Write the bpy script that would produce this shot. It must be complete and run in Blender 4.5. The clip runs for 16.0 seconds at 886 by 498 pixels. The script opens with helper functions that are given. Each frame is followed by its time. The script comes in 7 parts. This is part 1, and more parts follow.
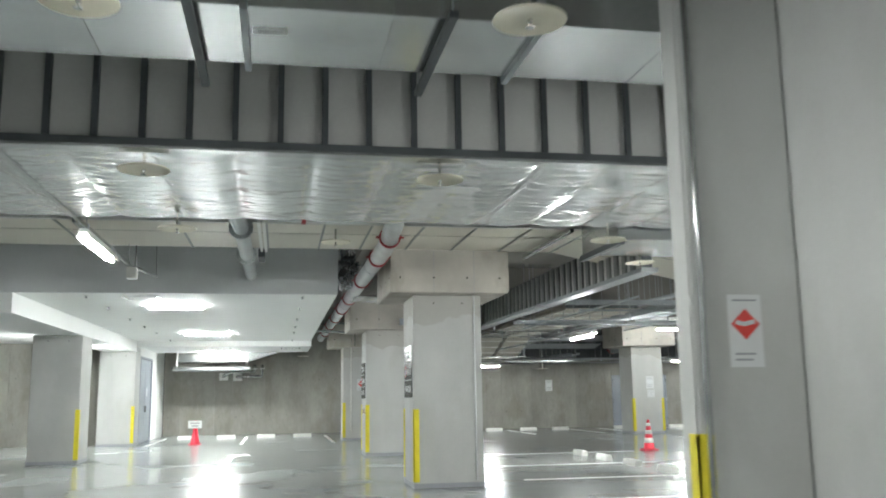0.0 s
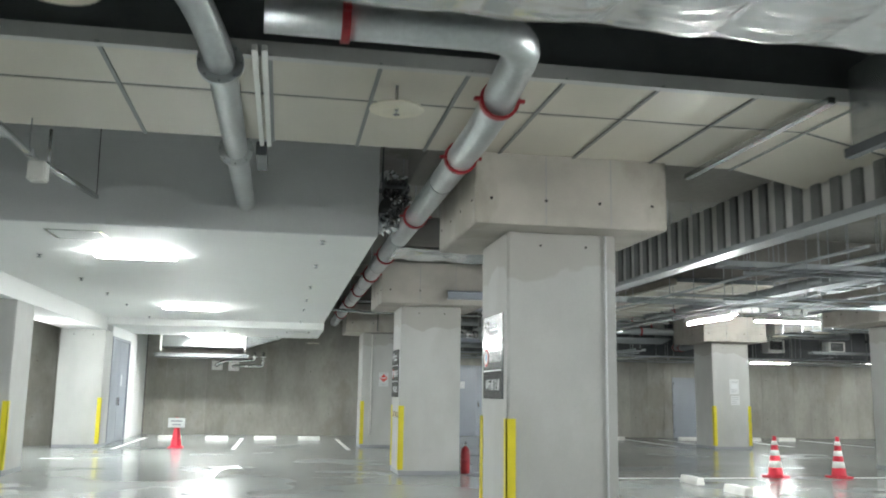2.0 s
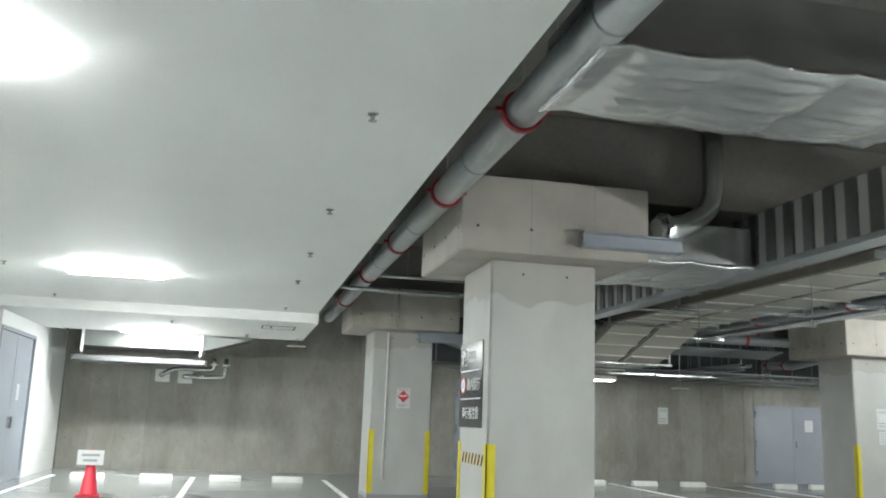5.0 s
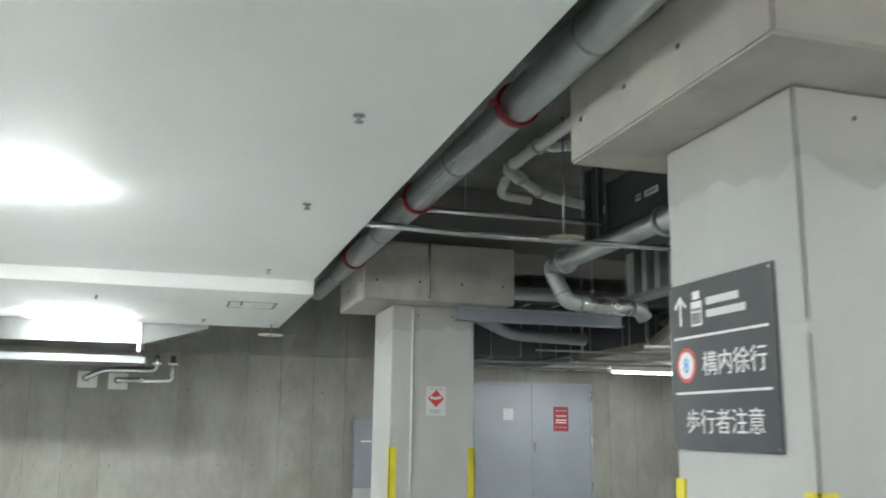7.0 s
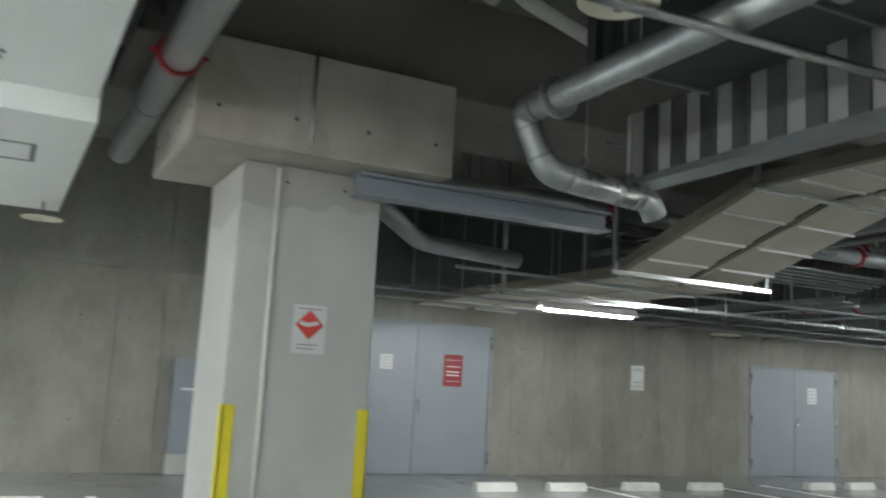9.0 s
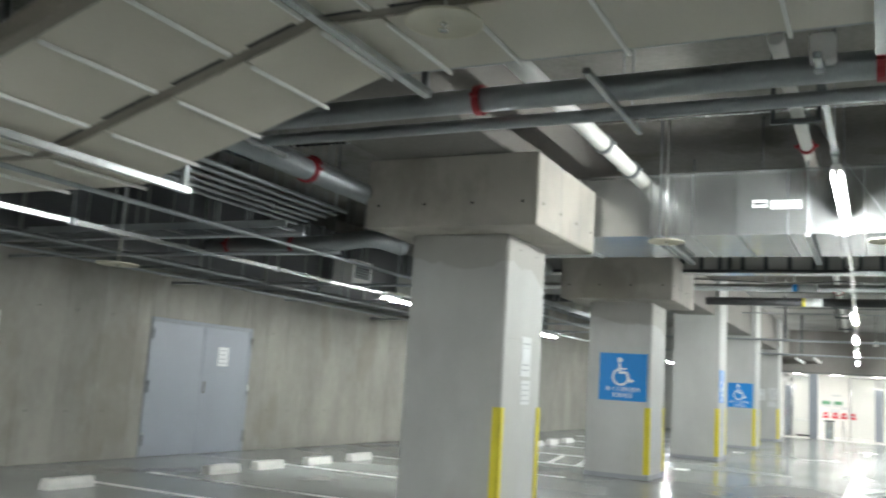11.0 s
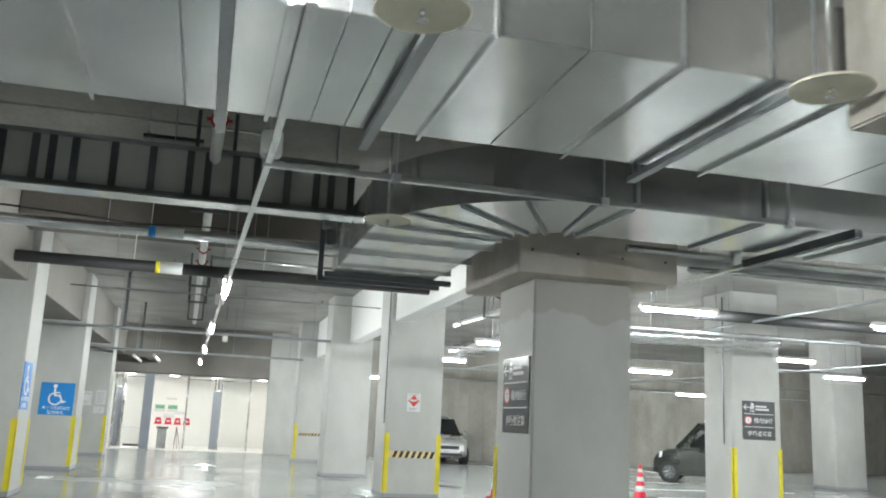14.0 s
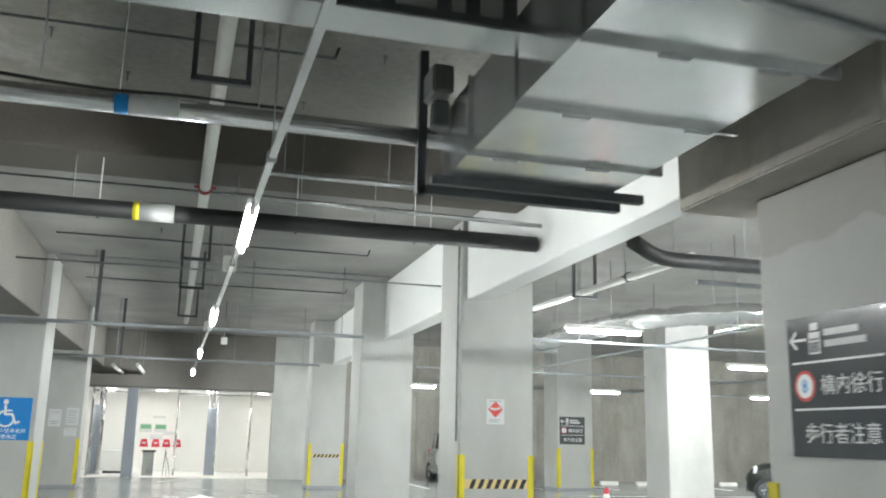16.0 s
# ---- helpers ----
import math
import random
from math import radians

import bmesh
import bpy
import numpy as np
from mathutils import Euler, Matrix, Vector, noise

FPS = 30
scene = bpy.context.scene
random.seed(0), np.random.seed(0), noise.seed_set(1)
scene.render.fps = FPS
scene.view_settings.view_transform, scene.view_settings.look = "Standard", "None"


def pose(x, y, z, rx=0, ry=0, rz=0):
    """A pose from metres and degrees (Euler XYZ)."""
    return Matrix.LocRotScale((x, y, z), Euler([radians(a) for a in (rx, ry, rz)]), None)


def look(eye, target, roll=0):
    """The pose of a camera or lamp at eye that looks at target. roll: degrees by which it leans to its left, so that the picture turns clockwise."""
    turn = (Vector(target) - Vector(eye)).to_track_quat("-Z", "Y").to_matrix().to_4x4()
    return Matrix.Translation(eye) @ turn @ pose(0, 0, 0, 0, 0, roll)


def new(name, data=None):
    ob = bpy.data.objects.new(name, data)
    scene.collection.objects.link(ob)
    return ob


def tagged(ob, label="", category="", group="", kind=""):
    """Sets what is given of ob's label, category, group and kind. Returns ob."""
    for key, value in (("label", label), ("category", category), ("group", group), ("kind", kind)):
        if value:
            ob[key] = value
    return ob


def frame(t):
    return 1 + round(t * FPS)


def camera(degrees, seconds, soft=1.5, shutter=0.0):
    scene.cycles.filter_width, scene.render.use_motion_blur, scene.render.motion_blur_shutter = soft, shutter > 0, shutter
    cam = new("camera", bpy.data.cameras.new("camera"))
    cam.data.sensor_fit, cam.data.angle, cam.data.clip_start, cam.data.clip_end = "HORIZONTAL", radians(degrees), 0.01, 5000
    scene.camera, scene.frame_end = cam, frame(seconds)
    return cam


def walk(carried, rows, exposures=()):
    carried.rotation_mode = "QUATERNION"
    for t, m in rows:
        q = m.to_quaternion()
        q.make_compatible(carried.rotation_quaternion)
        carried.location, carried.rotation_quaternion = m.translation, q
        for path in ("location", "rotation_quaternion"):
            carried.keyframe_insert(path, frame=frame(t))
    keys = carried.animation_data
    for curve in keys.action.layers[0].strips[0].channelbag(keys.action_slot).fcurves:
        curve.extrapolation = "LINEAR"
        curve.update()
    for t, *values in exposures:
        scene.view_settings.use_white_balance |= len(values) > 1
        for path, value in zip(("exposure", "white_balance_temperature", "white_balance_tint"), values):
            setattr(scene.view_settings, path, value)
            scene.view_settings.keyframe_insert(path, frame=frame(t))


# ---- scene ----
EXPOSURE = 2.4
TUBE_POWER = 124
PANEL_POWER = 8.0
GAIN = ((0.0, 0.18), (1.0, 0.02), (2.5, 0.09), (3.5, 0.1), (6.0, 0.1), (7.0, 0.15), (7.5, 0.1), (8.0, -0.25), (8.4, -0.25), (10.3, 0.45), (10.6, 0.4), (11.0, 0.27), (12.0, 0.05), (13.0, -0.03), (14.0, 0.03), (14.5, 0.1), (15.5, 0.0), (16.0, 0.0))
cam = camera(53.37, 16.0, soft=1.9, shutter=0.35)
PATH = [
    (0, (1.102, -0.087, 1.336), (1.463, 1.853, 1.662), -0.81),
    (0.5, (1.097, 1.276, 1.342), (1.451, 3.218, 1.666), -0.46),
    (1, (1.087, 2.570, 1.347), (1.439, 4.512, 1.669), -0.15),
    (1.5, (1.085, 3.918, 1.343), (1.434, 5.861, 1.664), 0.29),
    (2, (1.082, 5.210, 1.338), (1.429, 7.152, 1.662), 0.88),
    (2.5, (1.046, 6.417, 1.333), (1.393, 8.359, 1.659), 1.48),
    (3, (1.009, 7.640, 1.335), (1.337, 9.583, 1.673), 2.06),
    (3.5, (0.952, 8.818, 1.342), (1.261, 10.764, 1.684), 2.34),
    (3.7, (0.935, 9.267, 1.336), (1.248, 11.212, 1.683), 2.60),
    (5.8, (0.782, 14.219, 1.330), (1.283, 16.113, 1.730), 1.14),
    (6, (0.757, 14.702, 1.335), (1.273, 16.591, 1.740), 1.03),
    (6.5, (0.684, 15.924, 1.341), (1.224, 17.806, 1.749), 0.62),
    (7, (0.637, 17.100, 1.361), (1.188, 18.981, 1.758), 0.72),
    (7.5, (0.655, 18.251, 1.342), (1.196, 20.137, 1.731), 1.54),
    (8, (0.786, 19.357, 1.338), (1.342, 21.243, 1.701), 2.16),
    (8.2, (0.883, 19.773, 1.339), (1.469, 21.653, 1.685), 2.40),
    (10.3, (3.491, 23.533, 1.344), (5.005, 24.811, 1.614), 3.86),
    (10.5, (3.772, 23.720, 1.349), (5.366, 24.897, 1.622), 3.68),
    (10.7, (4.071, 23.904, 1.340), (5.740, 24.969, 1.623), 3.68),
    (11, (4.547, 24.115, 1.342), (6.314, 25.004, 1.638), 3.71),
    (11.5, (5.381, 24.368, 1.343), (7.270, 24.945, 1.655), 3.56),
    (12, (6.310, 24.545, 1.349), (8.266, 24.801, 1.681), 3.67),
    (12.5, (7.251, 24.632, 1.350), (9.220, 24.608, 1.699), 3.31),
    (13, (8.250, 24.672, 1.328), (10.198, 24.412, 1.696), 3.00),
    (13.5, (9.342, 24.690, 1.330), (11.258, 24.263, 1.712), 2.93),
    (14, (10.451, 24.698, 1.342), (12.350, 24.205, 1.730), 2.63),
    (14.5, (11.675, 24.727, 1.334), (13.573, 24.231, 1.725), 2.60),
    (15, (12.839, 24.759, 1.332), (14.731, 24.250, 1.734), 2.24),
    (15.5, (13.964, 24.817, 1.339), (15.851, 24.297, 1.751), 1.69),
    (16, (15.159, 24.864, 1.338), (17.044, 24.343, 1.757), 1.30),
]
walk(cam, [(t, look(eye, target, roll)) for t, eye, target, roll in PATH], exposures=[(t, EXPOSURE + s) for t, s in GAIN])

# ---- world and exposure ----
world = bpy.data.worlds.new("world")
scene.world = world
world.use_nodes = True
world.node_tree.nodes["Background"].inputs[0].default_value = (0.5, 0.53, 0.55, 1)
world.node_tree.nodes["Background"].inputs[1].default_value = 0.02
scene.view_settings.exposure = EXPOSURE


# ---- materials ----
def mat(name, color, rough=0.6, metal=0.0, var=0.12, scale=1.2, fine=45.0, bump=0.08, streak=1.0, coat=0.0, grain=0.35, stain=0.0, spread=0.18, sealed=0.0):
    """Painted, cast or rolled surface: broad stains and fine grain in colour, gloss and relief."""
    m = bpy.data.materials.new(name)
    m.use_nodes = True
    nt = m.node_tree
    n, link = nt.nodes, nt.links
    b = n["Principled BSDF"]
    geo = n.new("ShaderNodeNewGeometry")
    mp = n.new("ShaderNodeMapping")
    mp.inputs["Scale"].default_value = (1, 1, streak)
    link.new(geo.outputs["Position"], mp.inputs["Vector"])
    big = n.new("ShaderNodeTexNoise")
    big.inputs["Scale"].default_value, big.inputs["Detail"].default_value = scale, 6
    small = n.new("ShaderNodeTexNoise")
    small.inputs["Scale"].default_value, small.inputs["Detail"].default_value = fine, 3
    link.new(mp.outputs[0], big.inputs["Vector"])
    link.new(mp.outputs[0], small.inputs["Vector"])
    info = n.new("ShaderNodeObjectInfo")
    add = n.new("ShaderNodeMath")
    add.operation = "MULTIPLY_ADD"
    link.new(small.outputs["Fac"], add.inputs[0])
    add.inputs[1].default_value = grain
    link.new(big.outputs["Fac"], add.inputs[2])
    add2 = n.new("ShaderNodeMath")
    add2.operation = "MULTIPLY_ADD"
    link.new(info.outputs["Random"], add2.inputs[0])
    add2.inputs[1].default_value = spread
    link.new(add.outputs[0], add2.inputs[2])
    ramp = n.new("ShaderNodeMapRange")
    ramp.inputs["From Min"].default_value, ramp.inputs["From Max"].default_value = 0.36 + grain * 0.3, 0.73 + grain * 0.75
    ramp.inputs["To Min"].default_value, ramp.inputs["To Max"].default_value = 1 - var, 1 + var
    link.new(add2.outputs[0], ramp.inputs["Value"])
    mul = n.new("ShaderNodeVectorMath")
    mul.operation = "SCALE"
    mul.inputs[0].default_value = color
    link.new(ramp.outputs[0], mul.inputs["Scale"])
    if stain:
        # old water marks: broad tan patches with a ragged edge
        blot = n.new("ShaderNodeTexNoise")
        blot.inputs["Scale"].default_value, blot.inputs["Detail"].default_value = 0.75, 9
        blot.inputs["Roughness"].default_value = 0.62
        mp2 = n.new("ShaderNodeMapping")
        mp2.inputs["Scale"].default_value, mp2.inputs["Location"].default_value = (1, 1, 0.6), (3.1, 7.7, 1.3)
        link.new(geo.outputs["Position"], mp2.inputs["Vector"])
        link.new(mp2.outputs[0], blot.inputs["Vector"])
        edge = n.new("ShaderNodeMapRange")
        edge.inputs["From Min"].default_value, edge.inputs["From Max"].default_value = 0.53, 0.60
        edge.inputs["To Min"].default_value, edge.inputs["To Max"].default_value = 0.0, stain
        link.new(blot.outputs["Fac"], edge.inputs["Value"])
        mixc = n.new("ShaderNodeMix")
        mixc.data_type = "RGBA"
        link.new(edge.outputs[0], mixc.inputs["Factor"])
        link.new(mul.outputs[0], mixc.inputs["A"])
        mixc.inputs["B"].default_value = (color[0] * 0.62, color[1] * 0.58, color[2] * 0.50, 1)
        base = mixc.outputs["Result"]
    else:
        base = mul.outputs[0]
    if sealed:
        # the grey sealer coat ends at a ragged line; bare warm concrete above it
        wave = n.new("ShaderNodeTexNoise")
        wave.inputs["Scale"].default_value, wave.inputs["Detail"].default_value = 1.3, 3
        link.new(geo.outputs["Position"], wave.inputs["Vector"])
        sep = n.new("ShaderNodeSeparateXYZ")
        link.new(geo.outputs["Position"], sep.inputs[0])
        rag = n.new("ShaderNodeMath")
        rag.operation = "MULTIPLY_ADD"
        rag.inputs[1].default_value = 0.62
        link.new(wave.outputs["Fac"], rag.inputs[0])
        link.new(sep.outputs["Z"], rag.inputs[2])
        edge2 = n.new("ShaderNodeMapRange")
        edge2.inputs["From Min"].default_value, edge2.inputs["From Max"].default_value = sealed + 0.30, sealed + 0.325
        edge2.inputs["To Max"].default_value = 0.5
        link.new(rag.outputs[0], edge2.inputs["Value"])
        bare = n.new("ShaderNodeMix")
        bare.data_type = "RGBA"
        bare.inputs["B"].default_value = (0.325, 0.30, 0.262, 1)
        link.new(edge2.outputs[0], bare.inputs["Factor"])
        link.new(base, bare.inputs["A"])
        base = bare.outputs["Result"]
    link.new(base, b.inputs["Base Color"])
    rr = n.new("ShaderNodeMapRange")
    rr.inputs["From Min"].default_value, rr.inputs["From Max"].default_value = 0.3, 0.7
    rr.inputs["To Min"].default_value, rr.inputs["To Max"].default_value = max(0.03, rough * 0.8), min(1, rough * 1.2)
    link.new(big.outputs["Fac"], rr.inputs["Value"])
    link.new(rr.outputs[0], b.inputs["Roughness"])
    b.inputs["Metallic"].default_value = metal
    b.inputs["Coat Weight"].default_value = coat
    if bump:
        bp = n.new("ShaderNodeBump")
        bp.inputs["Strength"].default_value, bp.inputs["Distance"].default_value = bump, 0.01
        link.new(add.outputs[0], bp.inputs["Height"])
        link.new(bp.outputs[0], b.inputs["Normal"])
    return m


def glow(name, color, strength):
    m = bpy.data.materials.new(name)
    m.use_nodes = True
    b = m.node_tree.nodes["Principled BSDF"]
    b.inputs["Base Color"].default_value = (0.9, 0.9, 0.9, 1)
    b.inputs["Emission Color"].default_value = (*color, 1)
    b.inputs["Emission Strength"].default_value = strength
    return m


def glass(name, tint=(0.95, 0.97, 0.97)):
    m = bpy.data.materials.new(name)
    m.use_nodes = True
    b = m.node_tree.nodes["Principled BSDF"]
    b.inputs["Base Color"].default_value = (*tint, 1)
    b.inputs["Roughness"].default_value = 0.02
    b.inputs["Transmission Weight"].default_value = 1
    b.inputs["IOR"].default_value = 1.1
    return m


CONCRETE = mat("column_concrete", (0.455, 0.46, 0.447), 0.62, var=0.13, scale=1.3, fine=70, bump=0.05, streak=0.6, grain=0.16, stain=0.12)
SHAFT = mat("sealed_column_concrete", (0.455, 0.46, 0.447), 0.62, var=0.13, scale=1.3, fine=70, bump=0.05, streak=0.6, grain=0.16, stain=0.12, sealed=2.47)
CAPITAL = mat("capital_concrete", (0.40, 0.375, 0.335), 0.75, var=0.2, scale=1.6, fine=60, bump=0.07, grain=0.10, stain=0.4)
WALLCON = mat("wall_concrete", (0.283, 0.275, 0.247), 0.8, var=0.26, scale=1.5, fine=14, bump=0.08, streak=0.45, grain=0.3, stain=0.34, spread=0.14)
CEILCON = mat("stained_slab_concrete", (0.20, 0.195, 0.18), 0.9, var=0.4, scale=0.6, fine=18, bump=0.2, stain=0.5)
# same slab as CEILCON, made paler for the stronger light past x 24
CEILFAR = mat("slab_concrete_lit_far", (0.28, 0.275, 0.262), 0.85, var=0.3, scale=0.8, fine=30, bump=0.1, grain=0.15)
SLAB = mat("slab_concrete", (0.19, 0.18, 0.165), 0.85, var=0.25, scale=0.8, fine=25, bump=0.12)
WHITE = mat("white_board", (0.80, 0.81, 0.80), 0.55, var=0.04, scale=0.8, fine=60, bump=0.03)
FASCIA = mat("grey_board", (0.659, 0.677, 0.683), 0.5, var=0.07, scale=0.7, fine=60, bump=0.03)
FLOOR = mat("epoxy_floor", (0.285, 0.303, 0.298), 0.2, var=0.1, scale=0.5, fine=35, bump=0.012, coat=0.05)
LINE = mat("line_paint", (0.78, 0.78, 0.76), 0.45, var=0.1, scale=5, fine=50, bump=0.05)
GALV = mat("galvanized_sheet", (0.53, 0.547, 0.547), 0.21, 0.86, var=0.2, scale=1.6, fine=30, bump=0.035, spread=0.45)
PIPEGALV = mat("galvanized_pipe", (0.47, 0.495, 0.50), 0.36, 0.8, var=0.22, scale=2.5, fine=30, bump=0.05)
GALVD = mat("dull_galvanized_steel", (0.33, 0.35, 0.36), 0.45, 0.75, var=0.16, scale=3, fine=40, bump=0.05)
FOIL = mat("aluminium_foil", (0.68, 0.69, 0.695), 0.22, 0.92, var=0.08, scale=4, fine=22, bump=0.3)
FOILBRIGHT = mat("creased_bright_foil", (0.72, 0.73, 0.74), 0.14, 1.0, var=0.1, scale=5, fine=24, bump=0.15)
JACKET = mat("aluminium_pipe_jacket", (0.68, 0.69, 0.70), 0.2, 0.95, var=0.12, scale=3, fine=24, bump=0.06)
BOARD = mat("calcium_silicate_board", (0.54, 0.505, 0.43), 0.36, var=0.07, scale=0.9, fine=50, bump=0.03)
TAUPE = mat("taupe_edge_tape", (0.20, 0.18, 0.15), 0.6, var=0.2, scale=3, fine=40, bump=0.1)
DARKSLAB = mat("dark_brown_concrete", (0.105, 0.095, 0.082), 0.85, var=0.25, scale=1.0, fine=25, bump=0.12)
DULLDUCT = mat("dull_dark_duct_sheet", (0.22, 0.23, 0.225), 0.42, 0.7, var=0.2, scale=2, fine=30, bump=0.05)
DARKDUCT = mat("shade_black_duct", (0.062, 0.068, 0.072), 0.55, 0.0, var=0.25, scale=2, fine=30, bump=0.08)
SHADEDUCT = mat("shaded_duct_grey", (0.13, 0.135, 0.135), 0.6, 0.0, var=0.2, scale=2, fine=30, bump=0.05)
RIBBOARD = mat("duct_wall_sheet", (0.50, 0.50, 0.485), 0.5, 0.1, var=0.08, scale=1.5, fine=40, bump=0.04)
RIB = mat("dark_steel_rib", (0.085, 0.095, 0.10), 0.5, 0.3, var=0.2, scale=4, fine=60)
BLACK = mat("black_rubber_insulation", (0.02, 0.021, 0.022), 0.55, var=0.2, scale=4, fine=60)
RED = mat("red_paint", (0.27, 0.012, 0.018), 0.42, var=0.12, scale=6, fine=60)
ORANGE = mat("cone_plastic", (0.60, 0.02, 0.045), 0.5, var=0.1, scale=6, fine=60)
YELLOW = mat("yellow_guard_plastic", (0.72, 0.62, 0.03), 0.5, var=0.1, scale=5, fine=60)
PLASTIC = mat("white_plastic", (0.78, 0.78, 0.75), 0.4, var=0.05, scale=5, fine=60, bump=0.02)
CREAM = mat("cream_disc", (0.66, 0.62, 0.50), 0.45, var=0.08, scale=6, fine=60, bump=0.03)
DOOR = mat("grey_door_paint", (0.27, 0.295, 0.335), 0.42, var=0.06, scale=1.4, fine=60, bump=0.03)
SIGN = mat("dark_grey_sign", (0.075, 0.08, 0.085), 0.16, var=0.08, scale=4, fine=60, bump=0.01)
INK = mat("white_print", (0.82, 0.82, 0.82), 0.4, var=0.03, scale=5, fine=60, bump=0)
GREYINK = mat("grey_print", (0.30, 0.31, 0.33), 0.5, var=0.05, scale=5, fine=60, bump=0)
BLUE = mat("blue_sign", (0.0, 0.22, 0.62), 0.35, var=0.05, scale=5, fine=60, bump=0)
REDINK = mat("red_print", (0.60, 0.05, 0.04), 0.45, var=0.06, scale=5, fine=60, bump=0)
DARKRED = mat("dark_red_sign", (0.26, 0.012, 0.02), 0.4, var=0.06, scale=5, fine=60, bump=0)
GREEN = mat("green_print", (0.14, 0.36, 0.2), 0.45, var=0.06, scale=5, fine=60, bump=0)
PAPER = mat("paper", (0.62, 0.63, 0.63), 0.35, var=0.04, scale=5, fine=60, bump=0.02)
STOP = mat("white_stop_block", (0.72, 0.72, 0.69), 0.55, var=0.12, scale=5, fine=50, bump=0.08)
STEEL = mat("stainless_steel", (0.6, 0.6, 0.6), 0.25, 0.95, var=0.06, scale=5, fine=60, bump=0.02)
BLACKHOLE = mat("dark_hole", (0.03, 0.03, 0.03), 0.8, var=0.2)
CARSILVER = mat("silver_car_paint", (0.50, 0.51, 0.52), 0.28, 0.6, var=0.03, bump=0, coat=0.6)
CARDARK = mat("dark_green_car_paint", (0.028, 0.032, 0.028), 0.28, 0.3, var=0.05, bump=0, coat=0.7)
CARGLASS = mat("car_window_glass", (0.012, 0.014, 0.015), 0.06, var=0.02, bump=0)
TYRE = mat("tyre_rubber", (0.018, 0.018, 0.018), 0.75, var=0.2, scale=8)
LAMPGLASS = mat("headlamp_lens", (0.75, 0.76, 0.78), 0.12, var=0.03, bump=0)
LOBBYWALL = mat("lobby_white_wall", (0.80, 0.79, 0.76), 0.5, var=0.04, bump=0.02)
BAY_TUBE = glow("bay_tube", (0.96, 1.0, 0.985), TUBE_POWER * 1.45)
LANE_TUBE = glow("lane_tube", (0.96, 1.0, 0.985), TUBE_POWER * 0.66)
SOFFIT_TUBE = glow("soffit_tube", (0.96, 1.0, 0.985), TUBE_POWER * 0.6)
OPAL = glow("opal_cover_light", (0.96, 1.0, 0.985), TUBE_POWER * 0.235)
TUBE = glow("fluorescent_tube", (0.96, 1.0, 0.985), TUBE_POWER)
PANEL = glow("lobby_panel_light", (1.0, 0.99, 0.95), PANEL_POWER)
PANE = glass("clear_pane")


# ---- mesh helpers ----
def box(bm, x0, x1, y0, y1, z0, z1, bevel=0.0):
    vs = [bm.verts.new((x, y, z)) for x in (x0, x1) for y in (y0, y1) for z in (z0, z1)]
    fs = [bm.faces.new([vs[i] for i in q]) for q in ((0, 1, 3, 2), (4, 6, 7, 5), (0, 4, 5, 1), (2, 3, 7, 6), (0, 2, 6, 4), (1, 5, 7, 3))]
    if bevel:
        es = list({e for f in fs for e in f.edges})
        bmesh.ops.bevel(bm, geom=es, offset=bevel, segments=2, affect="EDGES", clamp_overlap=True)
    return bm


def boxes(*rows, bevel=0.0):
    bm = bmesh.new()
    for r in rows:
        box(bm, *r, bevel=bevel)
    return bm


def prism(bm, outline, z0, z1):
    """An upright block over a flat outline, given anticlockwise."""
    lo = [bm.verts.new((x, y, z0)) for x, y in outline]
    hi = [bm.verts.new((x, y, z1)) for x, y in outline]
    k = len(outline)
    bm.faces.new(lo[::-1])
    bm.faces.new(hi)
    for i in range(k):
        bm.faces.new((lo[i], lo[(i + 1) % k], hi[(i + 1) % k], hi[i]))
    return bm


def bend(points, radius, steps=6):
    """The same way with its corners rounded."""
    pts = [Vector(p) for p in points]
    out = [pts[0]]
    for a, b, c in zip(pts, pts[1:], pts[2:]):
        r = min(radius, (a - b).length * 0.49, (c - b).length * 0.49)
        p, q = b + (a - b).normalized() * r, b + (c - b).normalized() * r
        for i in range(steps + 1):
            t = i / steps
            out.append((1 - t) ** 2 * p + 2 * t * (1 - t) * b + t * t * q)
    out.append(pts[-1])
    return out


def sweep(bm, points, r, seg=14):
    """A round pipe along points."""
    pts = [Vector(p) for p in points]
    d0 = (pts[1] - pts[0]).normalized()
    u = d0.orthogonal().normalized()
    rings = []
    for i, p in enumerate(pts):
        d = (pts[min(i + 1, len(pts) - 1)] - pts[max(i - 1, 0)]).normalized()
        u = (u - d * u.dot(d)).normalized()
        v = d.cross(u)
        rings.append([bm.verts.new(p + r * (math.cos(a) * u + math.sin(a) * v)) for a in (2 * math.pi * k / seg for k in range(seg))])
    for a, b in zip(rings, rings[1:]):
        for k in range(seg):
            f = bm.faces.new((a[k], a[(k + 1) % seg], b[(k + 1) % seg], b[k]))
            f.smooth = True
    bm.faces.new(rings[0][::-1])
    bm.faces.new(rings[-1])
    return bm


def ringband(bm, c, d, r0, r1, h, seg=20):
    """A flat ring (flange, clamp, tyre) round the way d at c."""
    d = Vector(d).normalized()
    u = d.orthogonal().normalized()
    v = d.cross(u)
    c = Vector(c)
    loops = []
    for r, s in ((r0, -h / 2), (r1, -h / 2), (r1, h / 2), (r0, h / 2)):
        loops.append([bm.verts.new(c + d * s + r * (math.cos(a) * u + math.sin(a) * v)) for a in (2 * math.pi * k / seg for k in range(seg))])
    for i in range(4):
        a, b = loops[i], loops[(i + 1) % 4]
        for k in range(seg):
            bm.faces.new((a[k], a[(k + 1) % seg], b[(k + 1) % seg], b[k]))
    return bm


